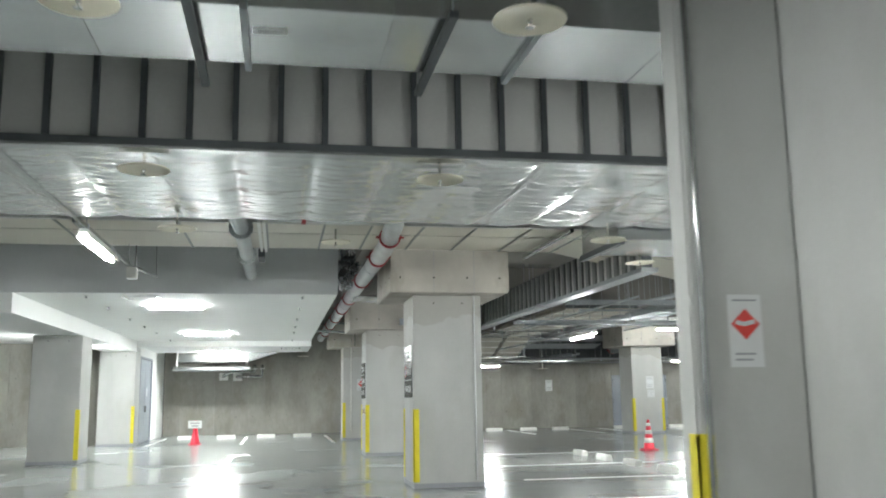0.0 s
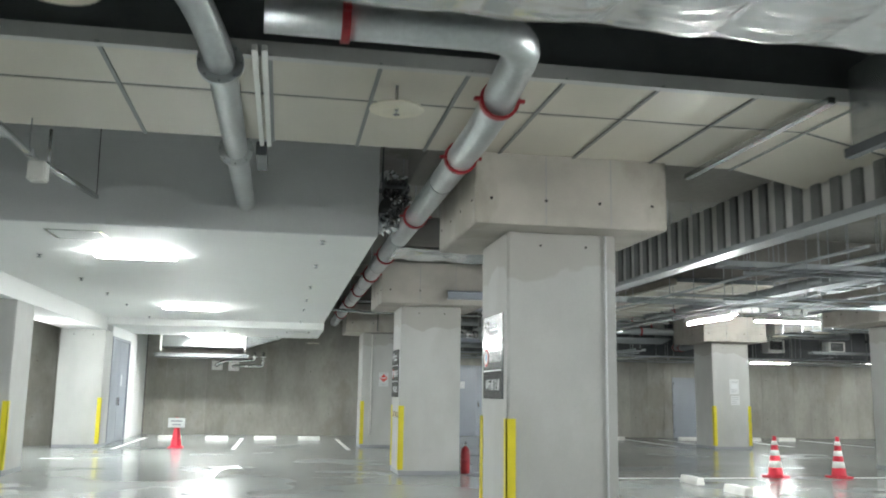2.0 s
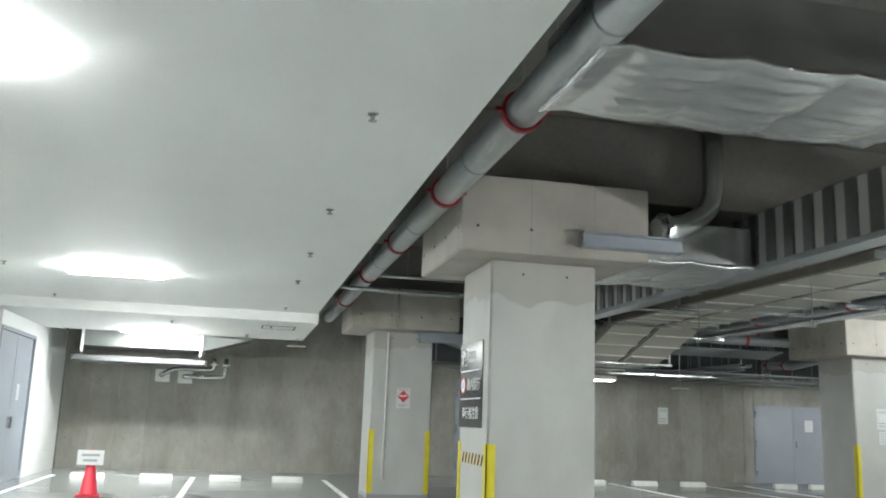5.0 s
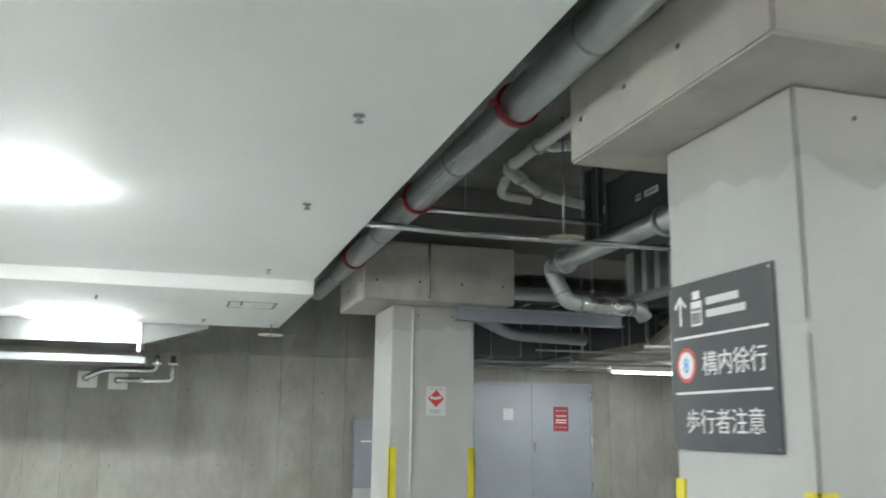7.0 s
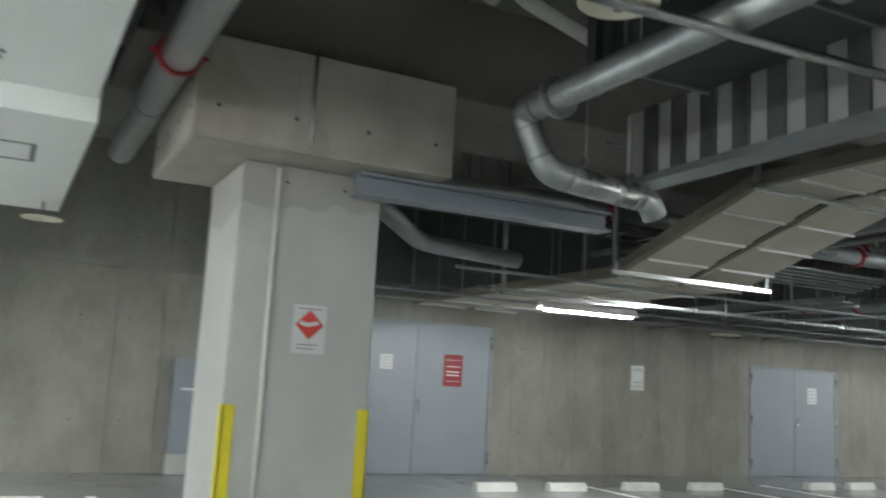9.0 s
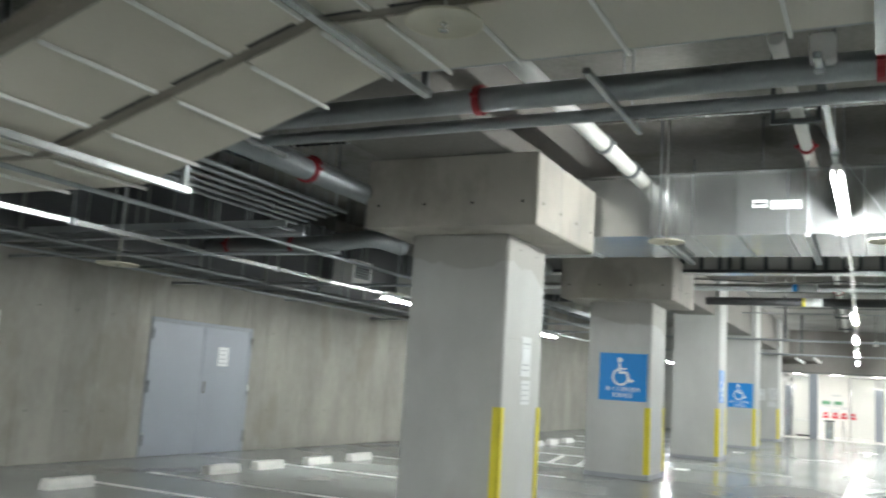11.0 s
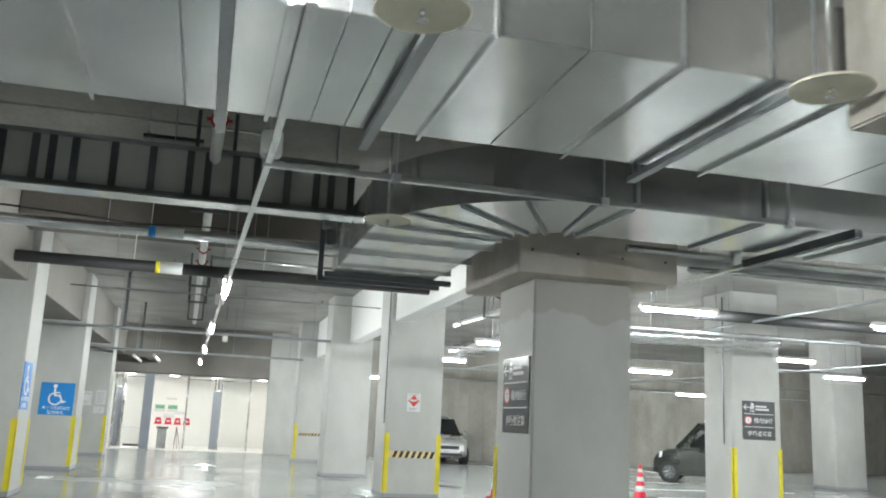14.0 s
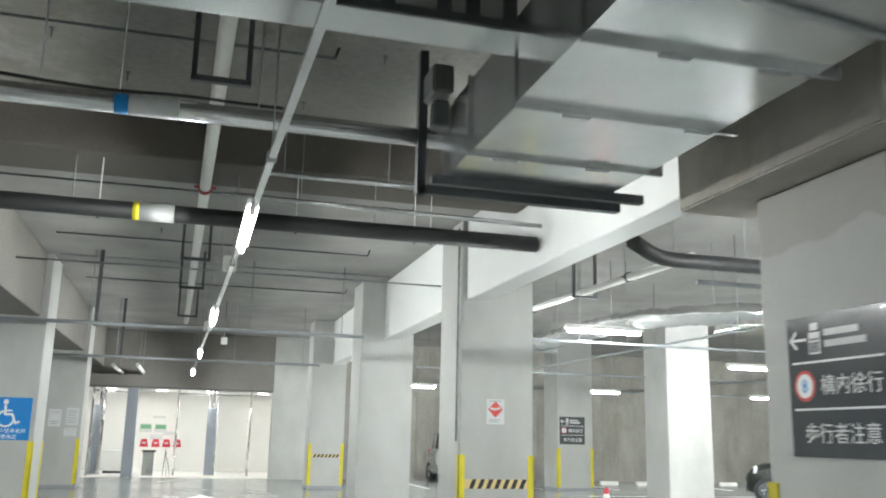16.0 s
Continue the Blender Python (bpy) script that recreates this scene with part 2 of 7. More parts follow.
def lathe(bm, profile, c=(0, 0, 0), seg=28, axis=None):
    """A turned form: rows of radius and height."""
    d = Vector(axis or (0, 0, 1)).normalized()
    u = d.orthogonal().normalized()
    v = d.cross(u)
    c = Vector(c)
    rings = [[bm.verts.new(c + d * h + max(r, 1e-4) * (math.cos(a) * u + math.sin(a) * v)) for a in (2 * math.pi * k / seg for k in range(seg))] for r, h in profile]
    for a, b in zip(rings, rings[1:]):
        for k in range(seg):
            bm.faces.new((a[k], a[(k + 1) % seg], b[(k + 1) % seg], b[k])).smooth = True
    bm.faces.new(rings[0][::-1])
    bm.faces.new(rings[-1])
    return bm


def thing(name, at, label, category, group="", kind=""):
    ob = new(name)
    ob.location = at
    ob.empty_display_size = 0.1
    return tagged(ob, label, category, group, kind)


def root_of(ob):
    while ob.parent:
        ob = ob.parent
    return ob


def part(name, bm, material, parent, label=""):
    """One mesh, given in world places, under a thing or a part."""
    me = bpy.data.meshes.new(name)
    base = root_of(parent).location
    bmesh.ops.translate(bm, verts=bm.verts, vec=-base)
    bmesh.ops.recalc_face_normals(bm, faces=bm.faces)
    bm.to_mesh(me)
    bm.free()
    me.materials.append(material)
    ob = new(name, me)
    ob.parent = parent
    return tagged(ob, label) if label else ob


def whole(name, bm, material, label, category, at=(0, 0, 0), kind="", group=""):
    """A thing of one mesh, given in world places."""
    me = bpy.data.meshes.new(name)
    bmesh.ops.translate(bm, verts=bm.verts, vec=-Vector(at))
    bmesh.ops.recalc_face_normals(bm, faces=bm.faces)
    bm.to_mesh(me)
    bm.free()
    me.materials.append(material)
    ob = new(name, me)
    ob.location = at
    return tagged(ob, label, category, group, kind)


def piece(name, me, parent, at):
    """A piece that shares its mesh; at is in world places."""
    ob = new(name, me)
    ob.parent = parent
    ob.location = Vector(at) - root_of(parent).location
    return ob


def shared(bm, material, name="piece"):
    me = bpy.data.meshes.new(name)
    bmesh.ops.recalc_face_normals(bm, faces=bm.faces)
    bm.to_mesh(me)
    bm.free()
    me.materials.append(material)
    return me

# ---- setting ----
TOP = 4.3          # underside of the slab
NORTH = 33.54      # north wall
whole("floor", boxes((-14, 52, -10, 36, -0.2, 0)), FLOOR, "glossy grey epoxy floor of the car park", "floor", kind="structure")
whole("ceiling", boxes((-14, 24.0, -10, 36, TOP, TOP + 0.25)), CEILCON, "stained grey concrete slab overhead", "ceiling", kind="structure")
whole("ceiling", boxes((24.0, 52, -10, 36, TOP, TOP + 0.25)), CEILFAR, "concrete slab overhead, far part coloured paler for its light", "ceiling", kind="structure")


def concrete_wall(name, x0, x1, y0, y1, label, along="x", width=0.6, h=TOP, holes=()):
    """A cast wall: a backing with one shuttering panel after another on its face, 4 mm joints between."""
    w = whole(name, boxes((x0, x1, y0, y1, 0, h)), WALLCON, label, "wall", kind="structure")
    return w


wall_n = concrete_wall("wall_north", -3.0, 43.2, NORTH + 0.03, NORTH + 0.4, "board-marked beige concrete wall with vertical joints")
concrete_wall("wall_west", -14, -13.7, -10, 36, "plain grey concrete wall")
concrete_wall("wall_south", -13.7, 50, -10, -9.7, "plain grey concrete wall")
wall_e = concrete_wall("wall_east", 43.53, 43.8, -9.7, 21.0, "board-marked beige concrete wall behind the bays")
wall_l = concrete_wall("wall_west_bay", -13.7, -3.95, 27.63, 27.9, "board-marked beige concrete wall of the side bay")


# ---- lane lights: bare tubes under a steel raceway ----
def tube_light(x, y, z, length, along, label, group, hang=0.0, wing=0.065, lamp=None, dip=0.0):
    t = thing("batten_light", (x, y, z), label, "batten light", group)
    d = Vector((1, 0, 0)) if along == "x" else Vector((0, 1, 0))
    c = Vector((x, y, z))
    a, b = c - d * length / 2, c + d * length / 2
    part("tube", sweep(bmesh.new(), [a + d * 0.05, b - d * 0.05], 0.016, 10), lamp or TUBE, t, "lit white fluorescent tube")
    if along == "x":
        caps = [boxes((e - 0.02, e + 0.02, y - 0.02, y + 0.02, z - 0.02, z + 0.05), bevel=0.003) for e in (a.x + 0.03, b.x - 0.03)]
    else:
        caps = [boxes((x - 0.02, x + 0.02, e - 0.02, e + 0.02, z - 0.02, z + 0.05), bevel=0.003) for e in (a.y + 0.03, b.y - 0.03)]
    side = d.cross(Vector((0, 0, 1)))
    bm = bmesh.new()
    ends = [[bm.verts.new(e + side * q + Vector((0, 0, h))) for q, h in ((-wing, 0.035 - dip), (-0.035, 0.10), (0.035, 0.10), (wing, 0.035 - dip), (wing - 0.006, 0.03 - dip), (0.03, 0.055), (-0.03, 0.055), (0.006 - wing, 0.03 - dip))] for e in (a, b)]
    for i in range(8):
        bm.faces.new((ends[0][i], ends[0][(i + 1) % 8], ends[1][(i + 1) % 8], ends[1][i]))
    bm.faces.new(ends[0])
    bm.faces.new(ends[1][::-1])
    part("housing", bm, PLASTIC, t, "white enamelled housing")
    for c2 in caps:
        part("lampholder", c2, PLASTIC, t)
    if hang:
        for e in (a + d * 0.25, b - d * 0.25):
            part("hanger_rod", sweep(bmesh.new(), [e + Vector((0, 0, 0.10)), e + Vector((0, 0, hang))], 0.006, 6), GALVD, t)
    return t


tube_light(-0.95, 10.42, 3.02, 1.7, "y", "lit bare fluorescent tube under a steel raceway", "lane lights", hang=0.12, wing=0.075, dip=0.03)
def drift(x):
    """How far the lane's hung services stray north as they go east."""
    return 0.0 if x < 15.7 else 0.0195 * (x - 15.7)


for x, z in ((12.87, 3.14), (22.3, 2.92), (28.1, 2.92), (34.3, 2.92), (40.4, 2.92)):
    tube_light(x, 24.42 + drift(x), z, 1.75 if x < 13 else 1.5, "x", "lit bare fluorescent tube under the lane raceway", "lane lights", wing=0.05, lamp=LANE_TUBE if x < 13 else None)
# the tube at y 2.6 is unseen, added to the row for brightness
for y in (17.2, 9.95, 2.6):
    tube_light(7.2 if y > 12 else 7.0, y, 2.45, 1.45, "y", "lit bare fluorescent tube hung over the parking bays", "bay lights", hang=1.85)
for x, z in ((8.05, 2.29), (15.8, 2.42), (21.6, 2.4), (27.6, 2.4), (33.8, 2.4)):
    tube_light(x, 30.25, z, 1.4, "x", "lit bare fluorescent tube hung over the parking bays", "bay lights", hang=TOP - z, lamp=SOFFIT_TUBE, wing=0.10, dip=0.03)
# x 12.6, x 20.7 and y under 9: unseen tubes added to brighten bays
for x, y, z in ((22.0, 18.08, 3.1), (27.3, 18.95, 2.95), (32.6, 18.8, 2.95), (39.0, 19.0, 2.7), (27.0, 12.55, 3.0), (20.7, 15.2, 2.9), (31.2, 13.65, 2.88), (38.4, 8.2, 2.7), (38.4, 2.6, 2.7), (38.4, 13.7, 2.7), (29.2, 9.4, 2.88), (12.6, 16.5, 2.7), (12.6, 8.5, 2.7), (20.7, 8.5, 2.8)):
    tube_light(x, y, z, 1.25, "y", "lit bare fluorescent tube hung over the parking bays", "bay lights", hang=TOP - z, lamp=BAY_TUBE)
# unseen tubes on the raceway's run south, added to brighten the start
for y in (-6.2, -1.4, 3.0):
    tube_light(-0.95, y, 3.02, 1.7, "y", "lit bare fluorescent tube under a steel raceway", "lane lights", hang=1.28, wing=0.075, dip=0.03)

# ---- white dropped soffit on the near side ----
so = thing("soffit", (-1, 20, 3.02), "white boarded dropped soffit with a grey front fascia", "soffit", kind="structure")
part("soffit_board", boxes((-3.05, 2.04, 14.72, 27.3, 3.02, 3.1)), WHITE, so)
part("fascia", boxes((-12, 2.045, 14.66, 14.72, 3.016, TOP)), FASCIA, so, "grey painted fascia board")
part("soffit_side", boxes((1.98, 2.04, 14.72, 27.3, 3.1, TOP)), FASCIA, so)
lo = thing("soffit_beam", (-1, 29, 2.86), "white boxed beam under the soffit", "beam", kind="structure")
part("beam_board", boxes((-3.05, 2.06, 27.3, 31.1, 2.86, 3.3), bevel=0.004), WHITE, lo)
lb = thing("side_beam", (-3.5, 20, 2.7), "white boxed beam along the side bay", "beam", kind="structure")
part("beam_board", boxes((-3.95, -3.05, 14.72, 27.3, 2.70, 3.4), bevel=0.004), WHITE, lb)
whole("side_bay_ceiling", boxes((-13.7, -3.95, 14.72, 27.63, 2.98, 3.1)), WHITE, "white boarded ceiling of the side bay", "ceiling", kind="structure")


def soffit_light(x, y, z, half=0.65):
    t = thing("ceiling_batten_light", (x, y, z), "lit surface-mounted batten light with an opal cover", "ceiling light", "soffit lights")
    part("housing", boxes((x - half + 0.035, x + half - 0.035, y - 0.14, y + 0.14, z - 0.024, z), bevel=0.006), PLASTIC, t, "white enamelled housing")
    part("diffuser", boxes((x - half + 0.02, x + half - 0.02, y - 0.155, y + 0.155, z - 0.062, z - 0.0245), bevel=0.012), OPAL, t, "glowing opal cover")
    return t


soffit_light(-0.78, 16.6, 3.02, 0.5)
soffit_light(-0.76, 23.75, 3.02, 0.6)
soffit_light(-0.85, 30.35, 2.86)

# the return wall with its door at the back of the bay
wl = thing("wall_return", (-3.0, 30, 0), "white painted return wall", "wall", kind="structure")
part("wall_board", boxes((-3.6, -3.02, 30.45, NORTH, 0, 3.0), (-3.6, -3.02, 27.9, 30.45, 2.62, 3.0)), WHITE, wl)

# ---- columns ----
def column(x, y, w=1.03, d=1.03, cap=None, top=TOP, guards="sw se nw ne", band=(), label="", capz=(2.81, 3.5), joint=1.78):
    lab = label or "square grey concrete column with yellow corner guards"
    t = thing("concrete_column", (x + w / 2, y + d / 2, 0), lab, "column", "columns of the car park")
    shaft_top = capz[0] if cap else top
    bm = boxes((x, x + w, y, y + d, 0.0, joint - 0.0015), (x, x + w, y, y + d, joint + 0.0015, shaft_top), bevel=0.015)
    box(bm, x + 0.005, x + w - 0.005, y + 0.005, y + d - 0.005, joint - 0.03, joint + 0.03)
    part("shaft", bm, SHAFT if cap else CONCRETE, t)
    part("plinth_strip", boxes((x - 0.006, x + w + 0.006, y - 0.006, y + d + 0.006, 0, 0.07), bevel=0.004), GREYINK, t, "dark grey base strip")
    if cap:
        cx0, cx1, cy0, cy1 = cap
        c = part("capital", boxes((cx0, cx1, cy0, cy1, capz[0] + 0.002, capz[1]), bevel=0.012), CAPITAL, t, "wider beige concrete capital")
        n = 4
        for k in range(n):
            hx = cx0 + (cx1 - cx0) * (0.08 + 0.84 * k / (n - 1))
            part("tie_hole", lathe(bmesh.new(), [(0.014, 0), (0.014, 0.006), (0.005, 0.004)], (hx, cy0 + 0.002, capz[0] + 0.22), 10, (0, -1, 0)), BLACKHOLE, c)
            hy = cy0 + (cy1 - cy0) * (0.08 + 0.84 * k / (n - 1))
            part("tie_hole", lathe(bmesh.new(), [(0.014, 0), (0.014, 0.006), (0.005, 0.004)], (cx0 + 0.002, hy, capz[0] + 0.22), 10, (-1, 0, 0)), BLACKHOLE, c)
        for k in (0.36, 0.70):
            hx = cx0 + (cx1 - cx0) * k
            part("joint", boxes((hx - 0.003, hx + 0.003, cy0 - 0.002, cy0 + 0.004, capz[0] + 0.01, capz[1])), GREYINK, c)
    for k in (0.3, 0.72):
        part("tie_hole", lathe(bmesh.new(), [(0.011, 0), (0.011, 0.004), (0.004, 0.003)], (x + w * k, y + 0.002, shaft_top - 0.12), 10, (0, -1, 0)), BLACKHOLE, t)
    for g in guards.split():
        gx, sx = (x, 1) if "w" in g else (x + w, -1)
        gy, sy = (y, 1) if "s" in g else (y + d, -1)
        a, b = sorted((gx - sx * 0.012, gx + sx * 0.075))
        c, e = sorted((gy - sy * 0.012, gy + sy * 0.0))
        bm = bmesh.new()
        box(bm, a, b, c, e, 0.09, 1.13)
        a, b = sorted((gx - sx * 0.012, gx))
        c, e = sorted((gy - sy * 0.012, gy + sy * 0.075))
        box(bm, a, b, c, e, 0.09, 1.13)
        part("corner_guard", bm, YELLOW, t, "yellow plastic corner guard")
    for face, z0, z1 in band:
        hb = thing("hazard_tape", (x - 0.004 if face == "w" else x + w / 2, y + d / 2, (z0 + z1) / 2), "black and yellow hazard tape round the column", "tape", "hazard tapes")
        part("tape", boxes((x - 0.004, x - 0.001, y + 0.08, y + d - 0.08, z0, z1)), mat_tape, hb)
        n = 7
        for k in range(n):
            y0 = y + 0.09 + (d - 0.22) * k / n
            bm = bmesh.new()
            vs = [bm.verts.new((x - 0.006, yy, zz)) for yy, zz in ((y0, z1), (y0 + 0.06, z1), (y0 + 0.11, z0), (y0 + 0.05, z0))]
            vs2 = [bm.verts.new((v.co.x + 0.0015, v.co.y, v.co.z)) for v in vs]
            bm.faces.new(vs)
            bm.faces.new(vs2[::-1])
            for i in range(4):
                bm.faces.new((vs[i], vs[(i + 1) % 4], vs2[(i + 1) % 4], vs2[i]))
            part("stripe", bm, BLACK, hb)
    return t


mat_tape = mat("yellow_tape", (0.70, 0.55, 0.25), 0.45, var=0.06, bump=0)
plain = "tall grey concrete column without a capital"
pier = column(3.10, 3.97, w=0.60, d=0.18, guards="sw", label="slim grey concrete pier beside the lane with a yellow guard")
whole("wall_stub", boxes((3.705, 4.3, 0.6, 4.10, 0, TOP), bevel=0.02), CONCRETE, "short grey concrete wall beside the lane", "wall", kind="structure")
column(3.05, 12.88, guards="sw nw", cap=(2.67, 4.44, 12.53, 14.32))
column(3.04, 20.07, guards="sw nw", cap=(2.65, 4.43, 19.67, 21.45), band=(("w", 0.93, 1.03),))
column(3.04, 27.40, guards="sw se", cap=(2.59, 4.44, 26.98, 28.55))
column(12.42, 27.36, w=1.06, d=1.06, cap=(11.98, 13.78, 26.92, 28.75), guards="sw se")
column(12.87, 20.42, w=0.58, d=1.05, cap=(12.08, 13.88, 20.05, 21.82), guards="", label="square grey concrete column with a broad capital")
column(18.75, 27.42, w=1.05, cap=(18.22, 20.0, 27.0, 28.8), guards="sw se")
column(18.63, 20.56, w=1.08, d=1.05, cap=(18.32, 20.12, 20.2, 21.9), guards="ne")
column(25.0, 27.35, guards="sw se", label=plain)
column(31.3, 27.34, guards="sw se", label=plain)
column(38.0, 27.36, w=0.95, guards="sw", label=plain)
column(26.49, 20.42, guards="sw nw", band=(("w", 0.70, 0.82),), label=plain)
column(31.85, 20.80, w=1.0, guards="", label=plain)
column(38.4, 21.0, w=0.9, d=0.9, guards="sw nw", band=(("w", 0.78, 0.86),), label=plain)
column(26.35, 13.3, w=1.05, d=1.1, guards="sw nw", label=plain)
column(33.8, 13.05, w=1.1, d=1.15, guards="", label=plain)
column(38.3, 14.0, w=1.0, d=1.05, guards="sw nw", label=plain)
column(32.6, 6.0, guards="", label=plain)
column(18.7, 13.2, guards="", label=plain)
column(-4.05, 19.95, w=1.0, top=2.7, guards="se", label="grey concrete column at the mouth of the side bay")
column(-4.0, 26.9, w=1.0, d=0.95, top=2.7, guards="se", label="grey concrete column at the mouth of the side bay")


# ---- beams ----
def beam(x0, x1, y0, y1, z, label="cast grey concrete beam under the slab"):
    return whole("beam", boxes((x0, x1, y0, y1, z, TOP), bevel=0.01), SLAB, label, "beam", at=((x0 + x1) / 2, (y0 + y1) / 2, z), kind="structure")


beam(2.2, 20.1, 27.2, 28.6, 3.502)
beam(20.1, 43, 27.45, 28.3, 3.2)
beam(2.3, 18.4, 20.1, 21.7, 3.502)
whole("beam", boxes((20.12, 43.5, 21.06, 21.38, 3.18, TOP), bevel=0.01), WHITE, "pale painted concrete beam between the columns", "beam", at=(32, 21, 3.2), kind="structure")
whole("beam", boxes((23.65, 24.5, 21.4, 27.44, 3.9, TOP), bevel=0.01), DARKSLAB, "dark brown concrete cross beam under the slab", "beam", at=(24, 24.4, 3.9), kind="structure")
beam(2.3, 12.0, 12.6, 14.2, 3.502)


# ---- ducts ----
def strips(t, name, material, rows):
    for r in rows:
        part(name, boxes(r, bevel=0.003), material, t)


# galvanized duct over the start of the lane
d1 = thing("galvanized_duct", (0, 4.95, 3.4), "galvanized sheet-metal duct with flanged joints across the lane", "duct", "ventilation ducts")
cuts = (-9, -7.1, -6.2, -5.3, -4.4, -3.5, -2.6, -1.7, -0.85, 0.0, 0.88, 1.7, 2.55, 3.4, 4.3, 5.2, 6.1, 8)
for xa, xb in zip(cuts, cuts[1:]):
    part("duct_sheet", boxes((xa + 0.001, xb - 0.001, 4.5, 5.35, 3.42, 4.0), bevel=0.004), GALV, d1)
strips(d1, "flange", GALVD, [(x - 0.02, x + 0.02, 4.46, 5.39, 3.38, 4.04) for x in (-6.2, -4.4, -2.6, -0.85, 0.88, 2.55, 4.3, 6.1)])
strips(d1, "support_channel", RIB, [(x - 0.025, x + 0.025, 4.3, 5.6, 3.34, 3.38) for x in (-3.4, 0.6, 2.0, 5.2)])
strips(d1, "hanger_rod", GALVD, [(x - 0.006, x + 0.006, y - 0.006, y + 0.006, 3.38, TOP) for x in (-3.4, 0.6, 2.0, 5.2) for y in (4.34, 5.56)])

# duct with a ribbed sheet side and a foil-wrapped underside
d2 = thing("foil_wrapped_duct", (1, 7.8, 3.18), "broad duct with dark side ribs and wrinkled foil underneath", "duct", "ventilation ducts")
part("duct_side", boxes((-9, 9, 6.36, 6.40, 3.2, 4.1)), RIBBOARD, d2, "pale grey sheet side")
part("duct_back", boxes((-9, 9, 6.4, 9.1, 3.35, 4.1)), GALVD, d2)
strips(d2, "rib", RIB, [(x - 0.022, x + 0.022, 6.31, 6.36, 3.19, 4.1) for x in [1.74 + 0.345 * k for k in range(21)] + [1.74 - 0.328 * k for k in range(1, 33)]])
strips(d2, "bottom_angle", RIB, [(-9, 9, 6.28, 6.38, 3.12, 3.18)])
strips(d2, "edge_trim", GALV, [(-9, 9, 6.27, 6.40, 3.10, 3.12)])


def foil_sheet(x0, x1, y0, y1, z, nx, ny, seam=0.62):
    bm = bmesh.new()
    grid = []
    for i in range(nx + 1):
        x = x0 + (x1 - x0) * i / nx
        row = []
        s = abs(((x - 0.1) / seam) % 1 - 0.5) * 2
        for j in range(ny + 1):
            v = j / ny
            y = y0 + (y1 - y0) * v
            sag = -0.035 * (1 - s ** 3) - 0.02 * math.sin(v * math.pi)
            quilt = min(1.0, max(0.0, (0.86 - s) * 6))
            row_of = y / 0.15 + 0.8 * noise.noise(Vector((x * 0.8, y * 1.2, 11))) + 0.25 * noise.noise(Vector((x * 4, y * 2, 2)))
            wr = quilt * (0.0075 * abs(math.sin(math.pi * row_of)) + 0.008 * noise.noise(Vector((x * 6, y * 13, 3))) + 0.004 * noise.noise(Vector((x * 17 + y * 3, y * 34, 9)))) + 0.012 * noise.noise(Vector((x * 1.7, y * 5, 0))) + 0.008 * noise.noise(Vector((x * 0.9, y * 1.1, 7)))
            edge = 0.05 * noise.noise(Vector((x * 2.1, 0, 5))) + 0.05 * s ** 4 if j == ny else 0
            row.append(bm.verts.new((x, y + edge, z + sag + wr)))
        grid.append(row)
    for i in range(nx):
        for j in range(ny):
            bm.faces.new((grid[i][j], grid[i + 1][j], grid[i + 1][j + 1], grid[i][j + 1])).smooth = True
    ret = bmesh.ops.extrude_face_region(bm, geom=list(bm.faces))
    for el in ret["geom"]:
        if isinstance(el, bmesh.types.BMVert):
            el.co.z += 0.03
    return bm


part("foil_wrap", foil_sheet(-7, 9, 6.42, 9.2, 3.2, 480, 130), FOIL, d2, "wrinkled silver foil insulation")

# board-clad duct beyond, in two rows of panels, falling away to the east
d3 = thing("board_clad_duct", (2, 11.6, 3.44), "beige board-clad duct with steel joint strips", "duct", "ventilation ducts")


def slab_between(bm, a, b, y0, y1, t=0.03):
    """A flat board from (x, z) a to b."""
    vs = []
    for (x, z) in (a, b):
        for y in (y0, y1):
            for dz in (0, t):
                vs.append(bm.verts.new((x, y, z + dz)))
    for q in ((0, 1, 3, 2), (4, 6, 7, 5), (0, 4, 5, 1), (2, 3, 7, 6), (0, 2, 6, 4), (1, 5, 7, 3)):
        bm.faces.new([vs[i] for i in q])
    return bm


JX = (-7.3, -5.86, -4.42, -2.98, -1.54, -0.12, 0.92, 1.63, 2.22, 2.88, 3.56, 4.29, 5.1, 6.15, 7.25, 8.3, 9.3, 10.4)


def fall(x):
    return 3.44 if x <= 5.1 else max(3.02, 3.44 - (x - 5.1) * 0.2)


for xa, xb in zip(JX, JX[1:]):
    for ya, yb in ((10.68, 11.38), (11.42, 12.58)):
        part("panel", slab_between(bmesh.new(), (xa + 0.012, fall(xa)), (xb - 0.012, fall(xb)), ya, yb), BOARD, d3)
    part("cross_strip", slab_between(bmesh.new(), (xb - 0.014, fall(xb) - 0.012), (xb + 0.014, fall(xb) - 0.012), 10.62, 12.6, 0.012), GALV if xb > 4.6 else DULLDUCT, d3)
    part("long_strip", slab_between(bmesh.new(), (xa, fall(xa) + 0.004), (xb, fall(xb) + 0.004), 11.375, 11.425, 0.01), RIB, d3)
    part("edge_angle", slab_between(bmesh.new(), (xa, fall(xa) - 0.015), (xb, fall(xb) - 0.015), 10.62, 10.69, 0.10), RIBBOARD, d3)
    # core coloured dark for the unlit gap between foil duct and boards
    part("duct_core", slab_between(bmesh.new(), (xa, fall(xa) + 0.03), (xb, fall(xb) + 0.03), 10.72, 12.57, 0.4), RIB, d3)
for x in (-1.25, 4.75):
    part("support_channel", boxes((x - 0.03, x + 0.03, 10.5, 12.75, 3.36, 3.41), bevel=0.003), GALV, d3)

